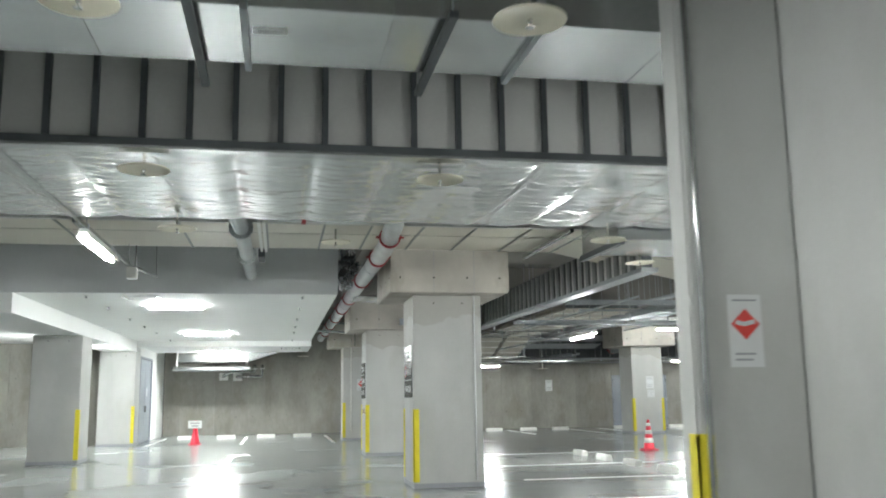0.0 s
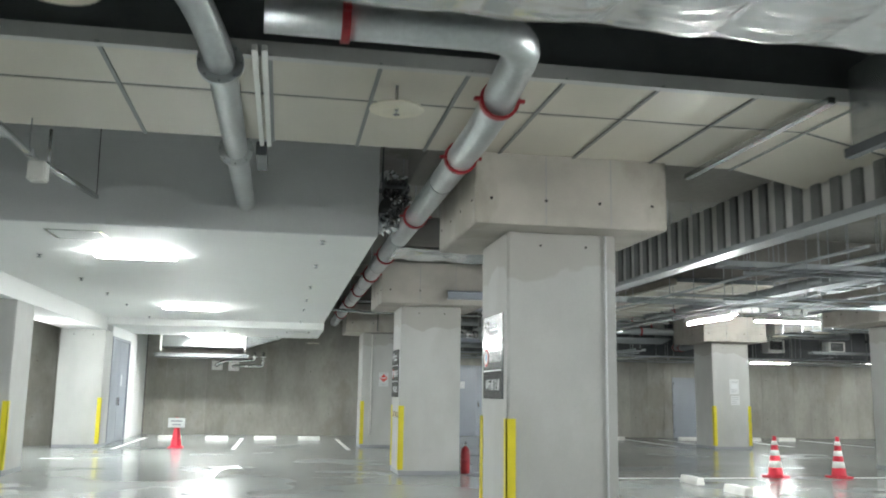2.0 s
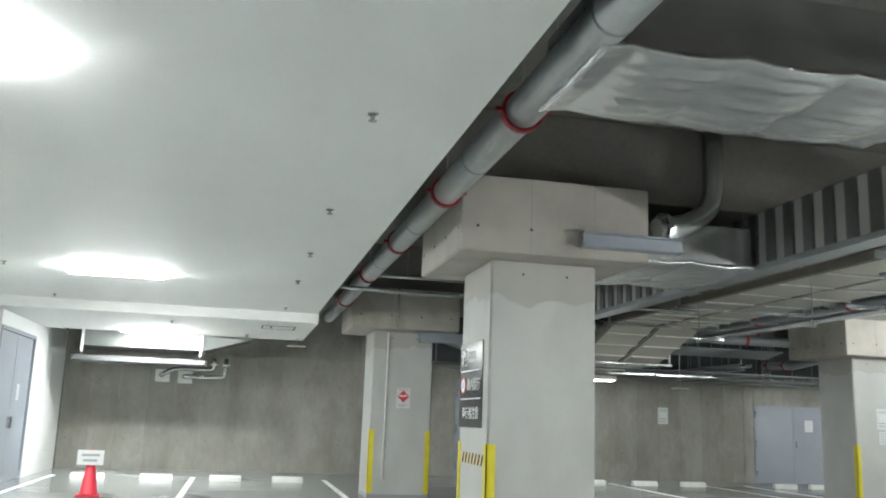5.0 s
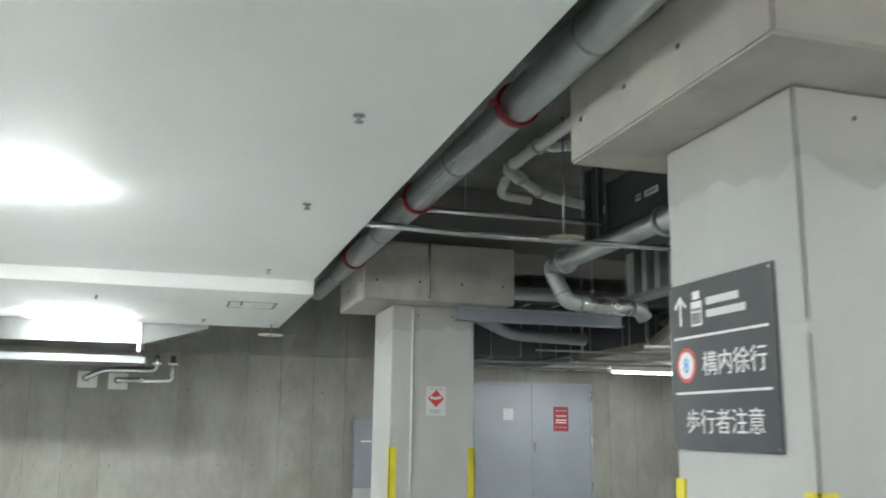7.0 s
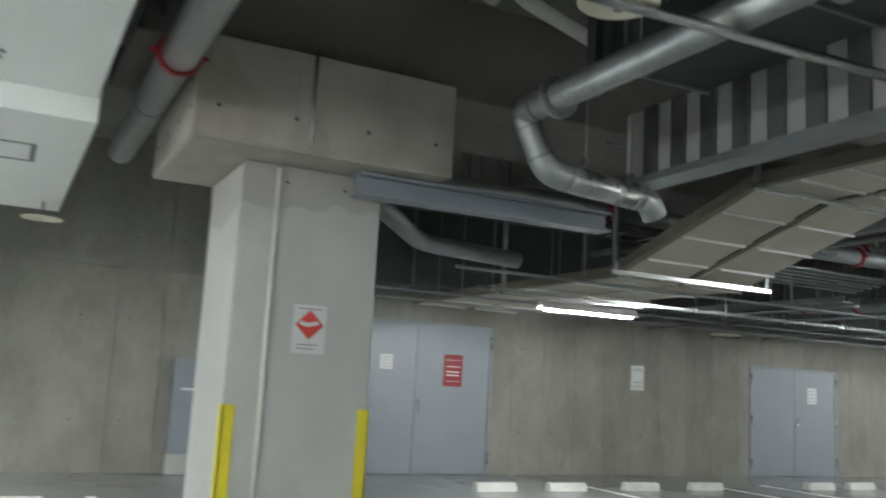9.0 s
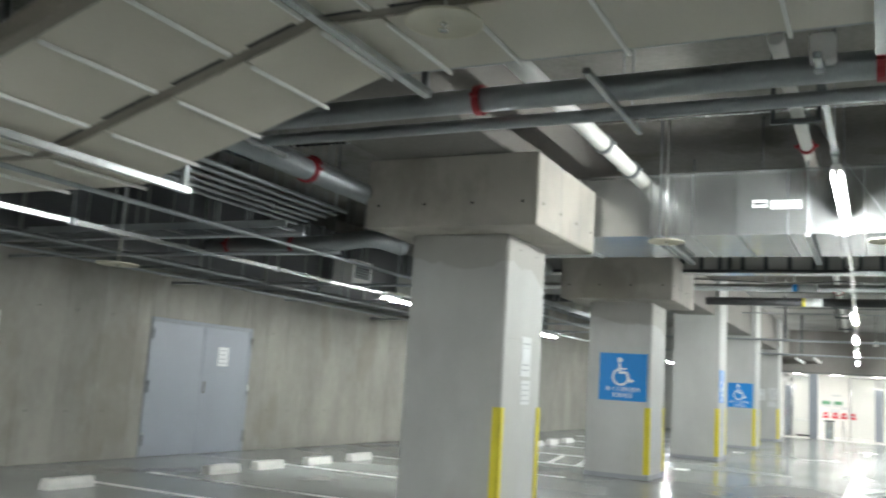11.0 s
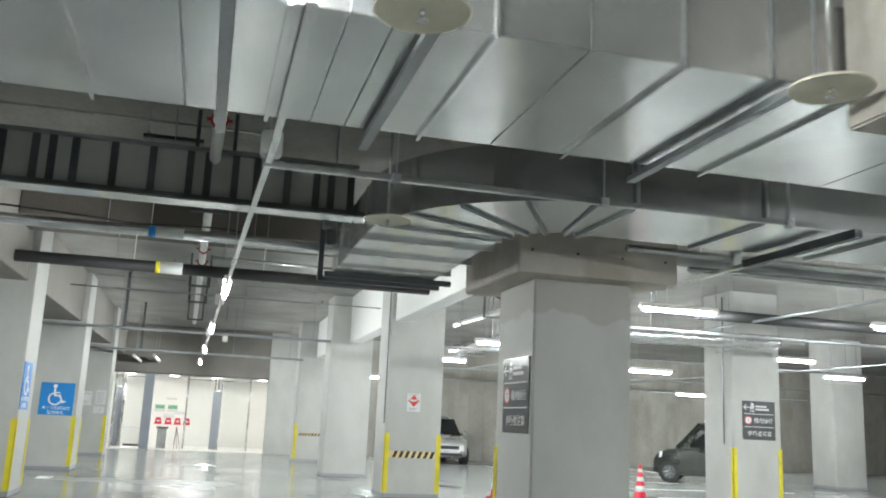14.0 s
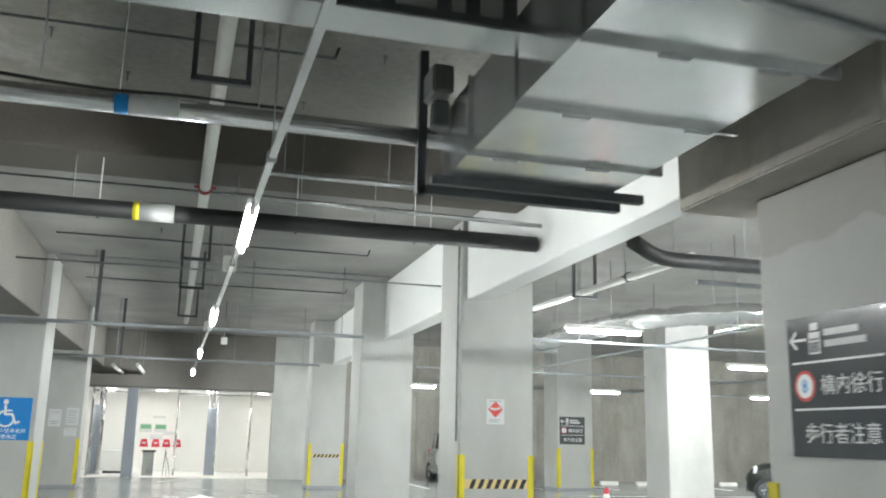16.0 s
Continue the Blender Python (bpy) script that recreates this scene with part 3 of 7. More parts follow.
# galvanized duct stub in front of it
d4 = thing("galvanized_duct", (7, 10, 3.1), "galvanized sheet-metal duct with a dark support channel", "duct", "ventilation ducts")
part("duct_body", boxes((4.88, 11, 9.3, 10.5, 3.06, 3.62), bevel=0.004), GALV, d4)
strips(d4, "flange", GALVD, [(x - 0.02, x + 0.02, 9.26, 10.54, 3.08, 3.66) for x in (6.2, 7.5, 8.8)])
strips(d4, "support_channel", RIB, [(4.86, 4.93, 9.22, 10.56, 2.99, 3.06), (7.0, 7.06, 9.2, 10.6, 3.0, 3.06)])

# long duct with a ribbed side, along the bays
d5 = thing("ribbed_duct", (6.3, 20, 2.9), "long galvanized duct with dark vertical ribs and a bottom channel", "duct", "ventilation ducts")
part("duct_body", boxes((5.86, 5.98, 10.9, 26.8, 2.95, 3.5)), RIBBOARD, d5)
strips(d5, "rib", DULLDUCT, [(5.83, 5.86, 11.2 + 0.3 * k - 0.07, 11.2 + 0.3 * k + 0.07, 2.95, 3.5) for k in range(52)])
# dark cover added to hide the brightly lit cut end of the duct
strips(d5, "end_plate", RIB, [(5.84, 5.99, 10.88, 10.898, 2.952, 3.52)])
strips(d5, "bottom_channel", GALVD, [(5.76, 5.99, 10.7, 27.0, 2.89, 2.95)])

# board-clad duct along the bays that dips towards the north wall
d6 = thing("board_clad_duct", (8, 27, 3.1), "beige board-clad duct that dips under the pipes", "duct", "ventilation ducts")


def dip(y):
    return 3.13 if y <= 26.75 else (2.53 if y >= 28.65 else 3.13 - (y - 26.75) / 1.9 * 0.6)


def board_y(bm, x0, x1, ya, yb, off=0.0, t=0.03):
    vs = []
    for y in (ya, yb):
        for x in (x0, x1):
            for dz in (0, t):
                vs.append(bm.verts.new((x, y, dip(y) + off + dz)))
    for q in ((0, 1, 3, 2), (4, 6, 7, 5), (0, 4, 5, 1), (2, 3, 7, 6), (0, 2, 6, 4), (1, 5, 7, 3)):
        bm.faces.new([vs[i] for i in q])
    return bm


JY = (18.3, 19.2, 20.1, 21.0, 21.9, 22.8, 23.7, 24.5, 25.3, 25.9, 26.35, 26.75, 27.2, 27.7, 28.2, 28.65, 29.4, 30.2, 31.0, 31.8, 32.6, 33.4)
for ya, yb in zip(JY, JY[1:]):
    part("panel", board_y(bmesh.new(), 7.22, 8.05, ya + 0.01, yb - 0.01), BOARD, d6)
    part("panel", board_y(bmesh.new(), 8.15, 8.9, ya + 0.01, yb - 0.01), BOARD, d6)
    part("long_strip", board_y(bmesh.new(), 8.04, 8.16, ya, yb, 0.012, 0.01), TAUPE, d6)
    part("edge_angle", board_y(bmesh.new(), 7.13, 7.22, ya, yb, -0.012, 0.10), TAUPE, d6)
    # thin core coloured dark for the unlit space above the boards
    part("duct_core", board_y(bmesh.new(), 7.24, 8.9, ya, yb, 0.03, 0.07), RIB, d6)
    if 24.5 <= ya < 28.6:
        part("open_joint", board_y(bmesh.new(), 8.022, 8.046, ya + 0.06, yb - 0.10, -0.004, 0.006), BLACKHOLE, d6)
    for xa, xb in ((7.25, 8.02), (8.2, 8.95)):
        part("cross_strip", boxes((xa, xb, yb - 0.010, yb + 0.010, dip(yb) - 0.022, dip(yb)), bevel=0.003), PLASTIC, d6)
for y in (24.1, 26.6, 28.45, 30.6):
    part("support_channel", boxes((7.0, 9.15, y - 0.03, y + 0.03, dip(y) - 0.075, dip(y) - 0.031), bevel=0.003), GALV, d6)
    for x in (7.04, 9.1):
        part("hanger_bar", boxes((x - 0.02, x + 0.02, y - 0.02, y + 0.02, dip(y) - 0.031, TOP)), GALVD, d6)

# galvanized duct across the second lane
d7 = thing("galvanized_duct", (14.6, 24, 3.03), "shiny galvanized duct with flanged joints across the lane", "duct", "ventilation ducts")
cuts = (17.5, 18.6, 19.8, 20.8, 21.7, 22.2, 22.67, 23.15, 23.6, 24.05, 24.5, 24.95, 25.44, 25.9, 26.35, 27.3, 28.4, 29.5)
for ya, yb in zip(cuts, cuts[1:]):
    part("duct_sheet", boxes((13.91, 15.4, ya + 0.001, yb - 0.001, 3.03, 3.68), bevel=0.005), GALV, d7)
strips(d7, "flange", GALV, [(13.885, 15.425, y - 0.012, y + 0.012, 3.005, 3.705) for y in (19.8, 21.7, 22.67, 23.6, 24.5, 25.44, 26.35, 27.3)])
strips(d7, "seam", GALVD, [(13.905, 15.405, y - 0.004, y + 0.004, 3.026, 3.684) for y in (22.2, 23.15, 24.05, 24.25, 24.95, 25.9)])
strips(d7, "top_rail", GALV, [(13.87, 13.909, ya + 0.013, yb - 0.013, 3.684, 3.704) for ya, yb in zip((19.8, 21.7, 22.67, 23.6, 24.5, 25.44, 26.35), (21.7, 22.67, 23.6, 24.5, 25.44, 26.35, 27.3))])
strips(d7, "support_channel", GALVD, [(13.7, 15.6, y - 0.03, y + 0.03, 2.96, 3.0) for y in (22.1, 23.9, 24.75, 26.2)])
strips(d7, "hanger_rod", GALVD, [(x - 0.007, x + 0.007, y - 0.007, y + 0.007, 3.0, TOP) for x in (13.74, 15.56) for y in (22.1, 23.9, 24.75, 26.2)])

# second ribbed duct
d8 = thing("ribbed_duct", (19.2, 25.4, 3.35), "pale duct side with dark vertical ribs above the lane", "duct", "ventilation ducts")
part("duct_body", boxes((19.1, 19.25, 23.42, 29.5, 3.39, 3.84)), RIBBOARD, d8)
ys, y = [], 23.45
for gap in (0.2, 0.15, 0.29, 0.3, 0.21, 0.26, 0.17, 0.35, 0.35, 0.35) * 2:
    ys.append(y)
    y += gap
strips(d8, "rib", RIB, [(19.07, 19.1, y - 0.035, y + 0.035, 3.39, 3.84) for y in ys + [y, y + 0.35, y + 0.7]])
strips(d8, "bottom_channel", RIB, [(19.0, 19.26, 23.38, 29.5, 3.34, 3.39)])
strips(d8, "edge_trim", GALV, [(18.99, 19.27, 23.38, 29.5, 3.325, 3.34)])
strips(d8, "top_channel", GALVD, [(19.05, 19.26, 23.38, 29.5, 3.84, 3.88)])
strips(d8, "hanger_rod", GALVD, [(19.17, 19.18, y - 0.006, y + 0.006, 3.88, TOP) for y in (23.6, 25.2, 27.0, 29.0)])

# bent duct with an open louvred end
d9 = thing("bent_duct", (17.5, 22.5, 3.0), "galvanized duct bending above the lane to an open mouth", "duct", "ventilation ducts")
arc_out = [(18.0 + 1.72 * math.cos(a), 21.75 + 1.66 * math.sin(a)) for a in [math.radians(180 - 90 * k / 10) for k in range(11)]]
arc_in = [(18.0 + 0.62 * math.cos(a), 21.75 + 0.48 * math.sin(a)) for a in [math.radians(180 - 90 * k / 10) for k in range(11)]]
outl = [(17.38, 16.5)] + arc_in + [(19.1, 22.23), (19.1, 23.41)] + arc_out[::-1] + [(16.28, 16.5)]
part("duct_body", prism(bmesh.new(), outl, 3.0, 3.46), GALV, d9)
part("duct_body", boxes((19.1, 20.55, 22.22, 23.40, 2.99, 3.45), bevel=0.004), GALV, d9)
for k in (1, 3, 5, 7, 9):
    (xa, ya), (xb, yb) = arc_in[k], arc_out[k]
    part("joint_angle", sweep(bmesh.new(), [(xa, ya, 2.985), (xb, yb, 2.985)], 0.015, 4), GALVD, d9)
strips(d9, "flange", GALV, [(x - 0.012, x + 0.012, 22.14, 23.42, 2.965, 3.47) for x in (18.3, 19.1, 19.9)])
strips(d9, "drive_cleat", GALVD, [(x - 0.02, x + 0.02, y, y + 0.16, 2.958, 2.966) for x, y in ((18.3, 22.4), (18.3, 22.9), (19.1, 22.3), (19.1, 23.0), (19.9, 22.5), (19.9, 23.1))])
strips(d9, "mouth_frame", RIB, [(20.55, 20.62, 22.1, 23.55, 2.9, 2.96), (20.55, 20.62, 23.5, 23.56, 2.9, 3.9), (20.4, 20.46, 22.0, 23.5, 2.93, 2.99)])
strips(d9, "flange", GALVD, [(16.25, 17.42, y - 0.014, y + 0.014, 2.975, 3.48) for y in (17.0, 18.2, 19.4, 20.6, 21.7)])

# duct high along the north wall, near-black and tall for the shaded space there
dn = thing("dark_duct", (16, 32.8, 2.65), "flanged duct along the wall, coloured near-black for the shade there", "duct", "ventilation ducts")
part("duct_body", boxes((4.6, 27.5, 32.3, 33.35, 2.66, 3.7), bevel=0.005), DARKDUCT, dn)
strips(dn, "flange", DULLDUCT, [(x - 0.015, x + 0.015, 32.27, 33.38, 2.63, 3.73) for x in [5.2 + 1.4 * k for k in range(16)]])
strips(dn, "support_channel", GALVD, [(x - 0.02, x + 0.02, 32.2, 33.4, 2.59, 2.63) for x in [6.0 + 2.8 * k for k in range(8)]])
strips(dn, "hanger_rod", GALVD, [(x - 0.006, x + 0.006, 32.22, 32.232, 2.63, TOP) for x in [6.0 + 2.8 * k for k in range(8)]])

# ---- raceways ----
def raceway(points, label, drops=()):
    t = thing("lighting_raceway", points[0], label, "raceway", "lighting raceways")
    for a, b in zip(points, points[1:]):
        a, b = Vector(a), Vector(b)
        if abs(a.x - b.x) > abs(a.y - b.y) > 0.001:
            bm = prism(bmesh.new(), [(a.x, a.y - 0.022), (b.x, b.y - 0.022), (b.x, b.y + 0.022), (a.x, a.y + 0.022)], a.z, a.z + 0.04)
        elif abs(a.x - b.x) > abs(a.y - b.y):
            bm = boxes((min(a.x, b.x), max(a.x, b.x), a.y - 0.022, a.y + 0.022, a.z, a.z + 0.04), bevel=0.004)
        else:
            bm = boxes((a.x - 0.022, a.x + 0.022, min(a.y, b.y), max(a.y, b.y), a.z, a.z + 0.04), bevel=0.004)
        part("channel", bm, GALV, t, "galvanized steel channel")
    for x, y, z in drops:
        part("hanger_rod", sweep(bmesh.new(), [(x, y, z + 0.04), (x, y, TOP)], 0.006, 6), GALVD, t)
        part("clip", boxes((x - 0.03, x + 0.03, y - 0.03, y + 0.03, z - 0.006, z + 0.05), bevel=0.004), GALVD, t)
    return t


raceway([(-0.95, -8, 3.14), (-0.95, 12.6, 3.14)], "steel lighting raceway hung along the lane", [(-0.95, y, 3.14) for y in (-6, -2.5, 1, 5.8, 9.7, 12.4)])
raceway([(9.6, 24.42, 3.24), (13.8, 24.42, 3.24)], "steel lighting raceway hung along the lane", [(x, 24.42, 3.24) for x in (9.8, 11.7, 13.6)])
rd = thing("raceway_drop", (13.8, 24.42, 3.1), "short upright steel raceway piece in front of the duct", "raceway", "lighting raceways")
part("channel", boxes((13.78, 13.822, 24.398, 24.442, 3.012, 3.238), bevel=0.004), STEEL, rd)
part("elbow_plate", boxes((13.76, 13.842, 24.394, 24.446, 3.0, 3.01), bevel=0.002), GALVD, rd)
raceway([(13.75, 24.42, 2.97), (15.7, 24.42, 2.97), (42.8, 24.42 + drift(42.8), 2.97)], "steel lighting raceway hung along the lane", [(x, 24.42 + drift(x), 2.97) for x in (16.2, 20.4, 24.0, 27.0, 30.2, 33.2, 36.2, 39.2, 42.2)])
raceway([(16.0, 24.42, 2.9), (16.0, 20.2, 2.9)], "steel lighting raceway branching across the lane", [(16.0, y, 2.9) for y in (23.6, 22.1, 20.6)])
raceway([(6.4, 30.1, 2.43), (36, 30.1, 2.43)], "steel lighting raceway hung over the bays", [(x, 30.1, 2.43) for x in (6.6, 9.6, 12.4, 16.4, 19.4, 23, 26, 30)])
raceway([(7.0, 1.0, 2.55), (7.0, 11.0, 2.55)], "steel lighting raceway hung over the bays", [(7.0, y, 2.55) for y in (1.4, 4.4, 7.6, 10.8)])
raceway([(7.2, 14.5, 2.55), (7.2, 24.2, 2.55)], "steel lighting raceway hung over the bays", [(7.2, y, 2.55) for y in (14.7, 18.4, 21.2, 23.8)])


def white_box(x, y, z, label):
    t = whole("junction_box", boxes((x - 0.07, x + 0.07, y - 0.07, y + 0.07, z, z + 0.16), bevel=0.012), PLASTIC, label, "junction box", at=(x, y, z), group="junction boxes")
    return t


white_box(-0.93, 12.62, 2.98, "small white plastic junction box under a steel raceway")
white_box(9.80, 24.40, 3.285, "small white plastic junction box on the raceway")
white_box(16.12, 24.42, 3.01, "small white plastic junction box on the raceway")
white_box(24.6, 24.42 + drift(24.6), 3.01, "small white plastic junction box on the raceway")
white_box(30.5, 24.42 + drift(30.5), 3.01, "small white plastic junction box on the raceway")

# angled steel bracket beside the drop pipe
br = thing("steel_bracket", (-0.9, 14, 3.3), "slanting galvanized steel bracket under the soffit front", "bracket")
part("strut", sweep(bmesh.new(), [(-0.93, 12.75, 3.16), (-0.86, 14.5, 3.27)], 0.03, 4), GALV, br)
part("strut", sweep(bmesh.new(), [(-0.93, 12.9, 3.12), (-0.93, 12.9, 3.5)], 0.016, 4), GALV, br)
part("tie_rod", sweep(bmesh.new(), [(-0.86, 14.5, 3.27), (-0.88, 14.55, TOP)], 0.005, 5), BLACK, br)


# ---- pipes ----
def clamp(t, c, d, r, material=RED):
    cl = part("clamp", ringband(bmesh.new(), c, d, r + 0.001, r + 0.022, 0.05), material, t, "red painted pipe clamp" if material is RED else "")
    side = Vector(d).cross(Vector((0, 0, 1))).normalized()
    c = Vector(c)
    for s in (-1, 1):
        p = c + side * s * (r + 0.035)
        part("clamp_bolt", boxes((p.x - 0.025, p.x + 0.025, p.y - 0.02, p.y + 0.02, p.z - 0.012, p.z + 0.012), bevel=0.004), material, cl)
    return cl


def pipe(points, r, material, label, name="pipe_run", clamps=(), cm=RED, flanges=(), round_r=None, rods=(), group="pipes", seg=16):
    pts = bend(points, round_r or r * 2.4) if len(points) > 2 else points
    t = thing(name, points[0], label, "pipe", group)
    part("pipe", sweep(bmesh.new(), pts, r, seg), material, t)
    for c, d in clamps:
        clamp(t, c, d, r, cm)
    for c, d in flanges:
        f = part("flange", ringband(bmesh.new(), c, d, r * 0.98, r + 0.05, 0.045), material, t)
        dd = Vector(d).normalized()
        u = dd.orthogonal().normalized()
        v = dd.cross(u)
        for k in range(8):
            p = Vector(c) + (r + 0.032) * (math.cos(k * math.pi / 4) * u + math.sin(k * math.pi / 4) * v)
            part("bolt", sweep(bmesh.new(), [p - dd * 0.035, p + dd * 0.035], 0.009, 6), GALVD, f)
    for x, y, z in rods:
        part("hanger_rod", sweep(bmesh.new(), [(x, y, z), (x, y, TOP)], 0.006, 6), GALVD, t)
    return t


cy = (10.74, 12.06, 14.55, 17.32, 19.42, 21.73, 24.02, 26.8)
pipe([(0.9, 9.95, 3.42), (2.44, 9.95, 3.42), (2.44, 11.2, 3.24), (2.44, 29.6, 3.24)], 0.115, PIPEGALV, "long galvanized drain pipe with red clamps beside the soffit", "drain_pipe",
     clamps=[((2.44, y, 3.24 if y > 11 else 3.29), (0, 1, 0)) for y in cy] + [((1.35, 9.95, 3.42), (1, 0, 0))], round_r=0.3, rods=[(2.44, y, 3.36) for y in cy], seg=24)
pipe([(0.1, 9.5, 3.66), (0.45, 9.95, 3.6), (0.62, 10.45, 3.37), (0.62, 14.68, 3.33)], 0.095, PIPEGALV, "galvanized flanged pipe running into the grey fascia", "flanged_pipe",
     flanges=[((0.62, 10.62, 3.355), (0, 1, -0.02)), ((0.62, 12.6, 3.34), (0, 1, 0))], round_r=0.4, seg=24)
dp = bpy.data.objects["drain_pipe"]
for y in (12.9, 15.9, 18.4, 20.7, 22.9, 25.4, 27.9):
    part("coupling", ringband(bmesh.new(), (2.44, y, 3.24), (0, 1, 0), 0.112, 0.1195, 0.012, 24), GALVD, dp)
st = thing("pipe_support", (0.85, 11.5, 3.4), "pair of white steel channels beside the flanged pipe", "support")
for x in (0.83, 0.89):
    part("channel", boxes((x - 0.018, x + 0.018, 10.45, 12.62, 3.39, 3.43), bevel=0.003), PLASTIC, st)
part("valve_body", boxes((0.78, 0.87, 12.65, 13.2, 3.32, 3.44), bevel=0.006), RIB, st)

# grey and white pipes over the turn
pipe([(3.95, 22.6, 4.1), (3.85, 25.72, 4.1), (4.68, 26.53, 4.08), (5.6, 26.9, 4.08)], 0.058, PLASTIC, "pale jointed plastic drain pipe above the turn", "drain_pipe", round_r=0.16,
     clamps=[((3.94, 23.2, 4.1), (0, 1, 0)), ((3.88, 24.85, 4.1), (0, 1, 0)), ((3.855, 25.5, 4.1), (0, 1, 0)), ((4.1, 25.96, 4.1), (0.7, 0.7, 0)), ((4.5, 26.35, 4.08), (0.7, 0.7, 0))], cm=RIBBOARD)
pipe([(3.88, 24.8, 4.12), (4.08, 24.92, 4.12), (4.36, 24.59, 4.14), (4.25, 23.8, 4.16)], 0.05, PLASTIC, "pale jointed plastic branch pipe above the turn", "branch_pipe", round_r=0.15, clamps=[((4.2, 24.78, 4.13), (0.7, -0.7, 0)), ((4.32, 24.3, 4.15), (0, 1, 0))], cm=RIBBOARD)
pipe([(3.9, 25.85, 4.02), (4.0, 26.3, 3.98), (4.45, 26.5, 4.0)], 0.05, PLASTIC, "pale jointed plastic branch pipe above the turn", "branch_pipe", round_r=0.15)
pipe([(4.72, 20.5, 3.2), (4.66, 26.4, 3.2), (4.84, 26.36, 2.80), (5.9, 26.58, 2.79), (5.98, 26.6, 2.68)], 0.094, PIPEGALV, "galvanized spiral duct pipe that steps down over the bay", "spiral_duct", round_r=0.1,
     flanges=[((4.67, 26.0, 3.2), (0, 1, 0)), ((4.70, 23.9, 3.2), (0, 1, 0))], rods=[(5.2, 26.42, 2.9), (5.7, 26.54, 2.9), (4.7, 22.5, 3.3), (4.68, 25.2, 3.3)], seg=22)
sd_pipe = bpy.data.objects["spiral_duct"]
part("sleeve", sweep(bmesh.new(), [(5.02, 26.4, 2.797), (5.78, 26.555, 2.791)], 0.0965, 22), STEEL, sd_pipe, "bright steel sleeve")
for c, d in (((4.662, 26.22, 3.2), (0, 1, 0)), ((4.705, 26.39, 3.1), (0.41, -0.09, -0.91)), ((4.795, 26.37, 2.9), (0.41, -0.09, -0.91)), ((5.0, 26.394, 2.797), (1, 0.207, 0))):
    part("collar", ringband(bmesh.new(), c, d, 0.092, 0.1, 0.02, 22), GALVD, sd_pipe)
pipe([(4.3, 28.2, 2.85), (5.3, 29.3, 2.72), (6.6, 29.6, 2.72)], 0.09, GALVD, "grey lagged pipe over the bay", "lagged_pipe", round_r=0.25)
pipe([(1.95, 24.55, 3.12), (3.0, 24.5, 3.08), (7.4, 24.3, 3.05)], 0.03, GALV, "thin galvanized steel strut pipe across the turn", "strut_pipe")
gb = thing("steel_girder", (5.0, 27.9, 2.85), "grey painted steel girder beside the column head", "girder")
part("flange", boxes((3.8, 6.0, 27.16, 27.34, 2.64, 2.66), (3.8, 6.0, 27.16, 27.34, 2.78, 2.80)), DOOR, gb)
part("web", boxes((3.8, 6.0, 27.24, 27.26, 2.66, 2.78)), DOOR, gb)
g2 = thing("steel_girder", (4.2, 19.6, 2.9), "short grey steel girder fixed to the capital", "girder")
part("flange", boxes((3.75, 4.72, 19.54, 19.665, 2.90, 2.915), (3.75, 4.72, 19.54, 19.665, 3.02, 3.035)), DOOR, g2)
part("web", boxes((3.75, 4.72, 19.59, 19.61, 2.915, 3.02)), DOOR, g2)
dk = thing("dark_duct_box", (5.4, 23.8, 3.4), "dark grey plenum box with two small white labels", "duct", "ventilation ducts")
part("box_body", boxes((5.12, 5.78, 21.8, 25.9, 3.42, 4.1), bevel=0.01), RIB, dk)
strips(dk, "flange", GALVD, [(5.10, 5.80, y - 0.015, y + 0.015, 3.40, 4.12) for y in (21.85, 23.2, 24.5, 25.85)])
strips(dk, "hanger_rod", GALVD, [(5.44, 5.452, y - 0.006, y + 0.006, 4.1, TOP) for y in (22.3, 25.4)])
for y, w in ((25.12, 0.11), (24.85, 0.27)):
    pl = part("label_plate", boxes((5.112, 5.118, y - w / 2, y + w / 2, 3.72, 3.79)), INK, dk, "white label plate")
    part("label_bar", boxes((5.108, 5.1115, y - w * 0.35, y + w * 0.35, 3.742, 3.768)), GREYINK, pl)
hp = thing("foil_parcel", (2.3, 15.3, 3.4), "crumpled foil-wrapped pipe insulation in the gap", "insulation")
for k in range(3):
    bm = bmesh.new()
    prof = [(0.02, -0.17)] + [(0.10 + 0.03 * math.sin(j * 1.9 + k), -0.16 + 0.32 * j / 14) for j in range(15)] + [(0.02, 0.17)]
    lathe(bm, prof, (2.24 + 0.02 * k, 15.1 + 0.05 * k, 3.27 + 0.24 * k), 30, (1, 0.25 * k, 0.4 - 0.3 * k))
    for f in bm.faces:
        f.smooth = False
    for v in bm.verts:
        v.co += 0.035 * noise.noise_vector(v.co * 13) + 0.02 * noise.noise_vector(v.co * 31)
    part("foil_lump", bm, FOILBRIGHT, hp)
for x0, x1, y0, y1, z in ((2.42, 4.6, 16.0, 16.95, 3.14), (4.47, 5.78, 20.05, 21.5, 2.92)):
    fd = thing("foil_wrapped_duct", (x0, y0, z), "short foil-wrapped duct behind the column", "duct", "ventilation ducts")
    part("foil_wrap", foil_sheet(x0, x1, y0, y1, z, 50, 40), FOIL, fd, "wrinkled silver foil insulation")
    part("duct_core", boxes((x0 + 0.04, x1 - 0.04, y0 + 0.04, y1 - 0.04, z + 0.02, z + 0.4)), FOIL, fd)
    for x in (x0 + 0.08, x1 - 0.08):
        for y in (y0 + 0.1, y1 - 0.1):
            part("hanger_rod", sweep(bmesh.new(), [(x, y, z + 0.4), (x, y, TOP)], 0.006, 6), GALVD, fd)
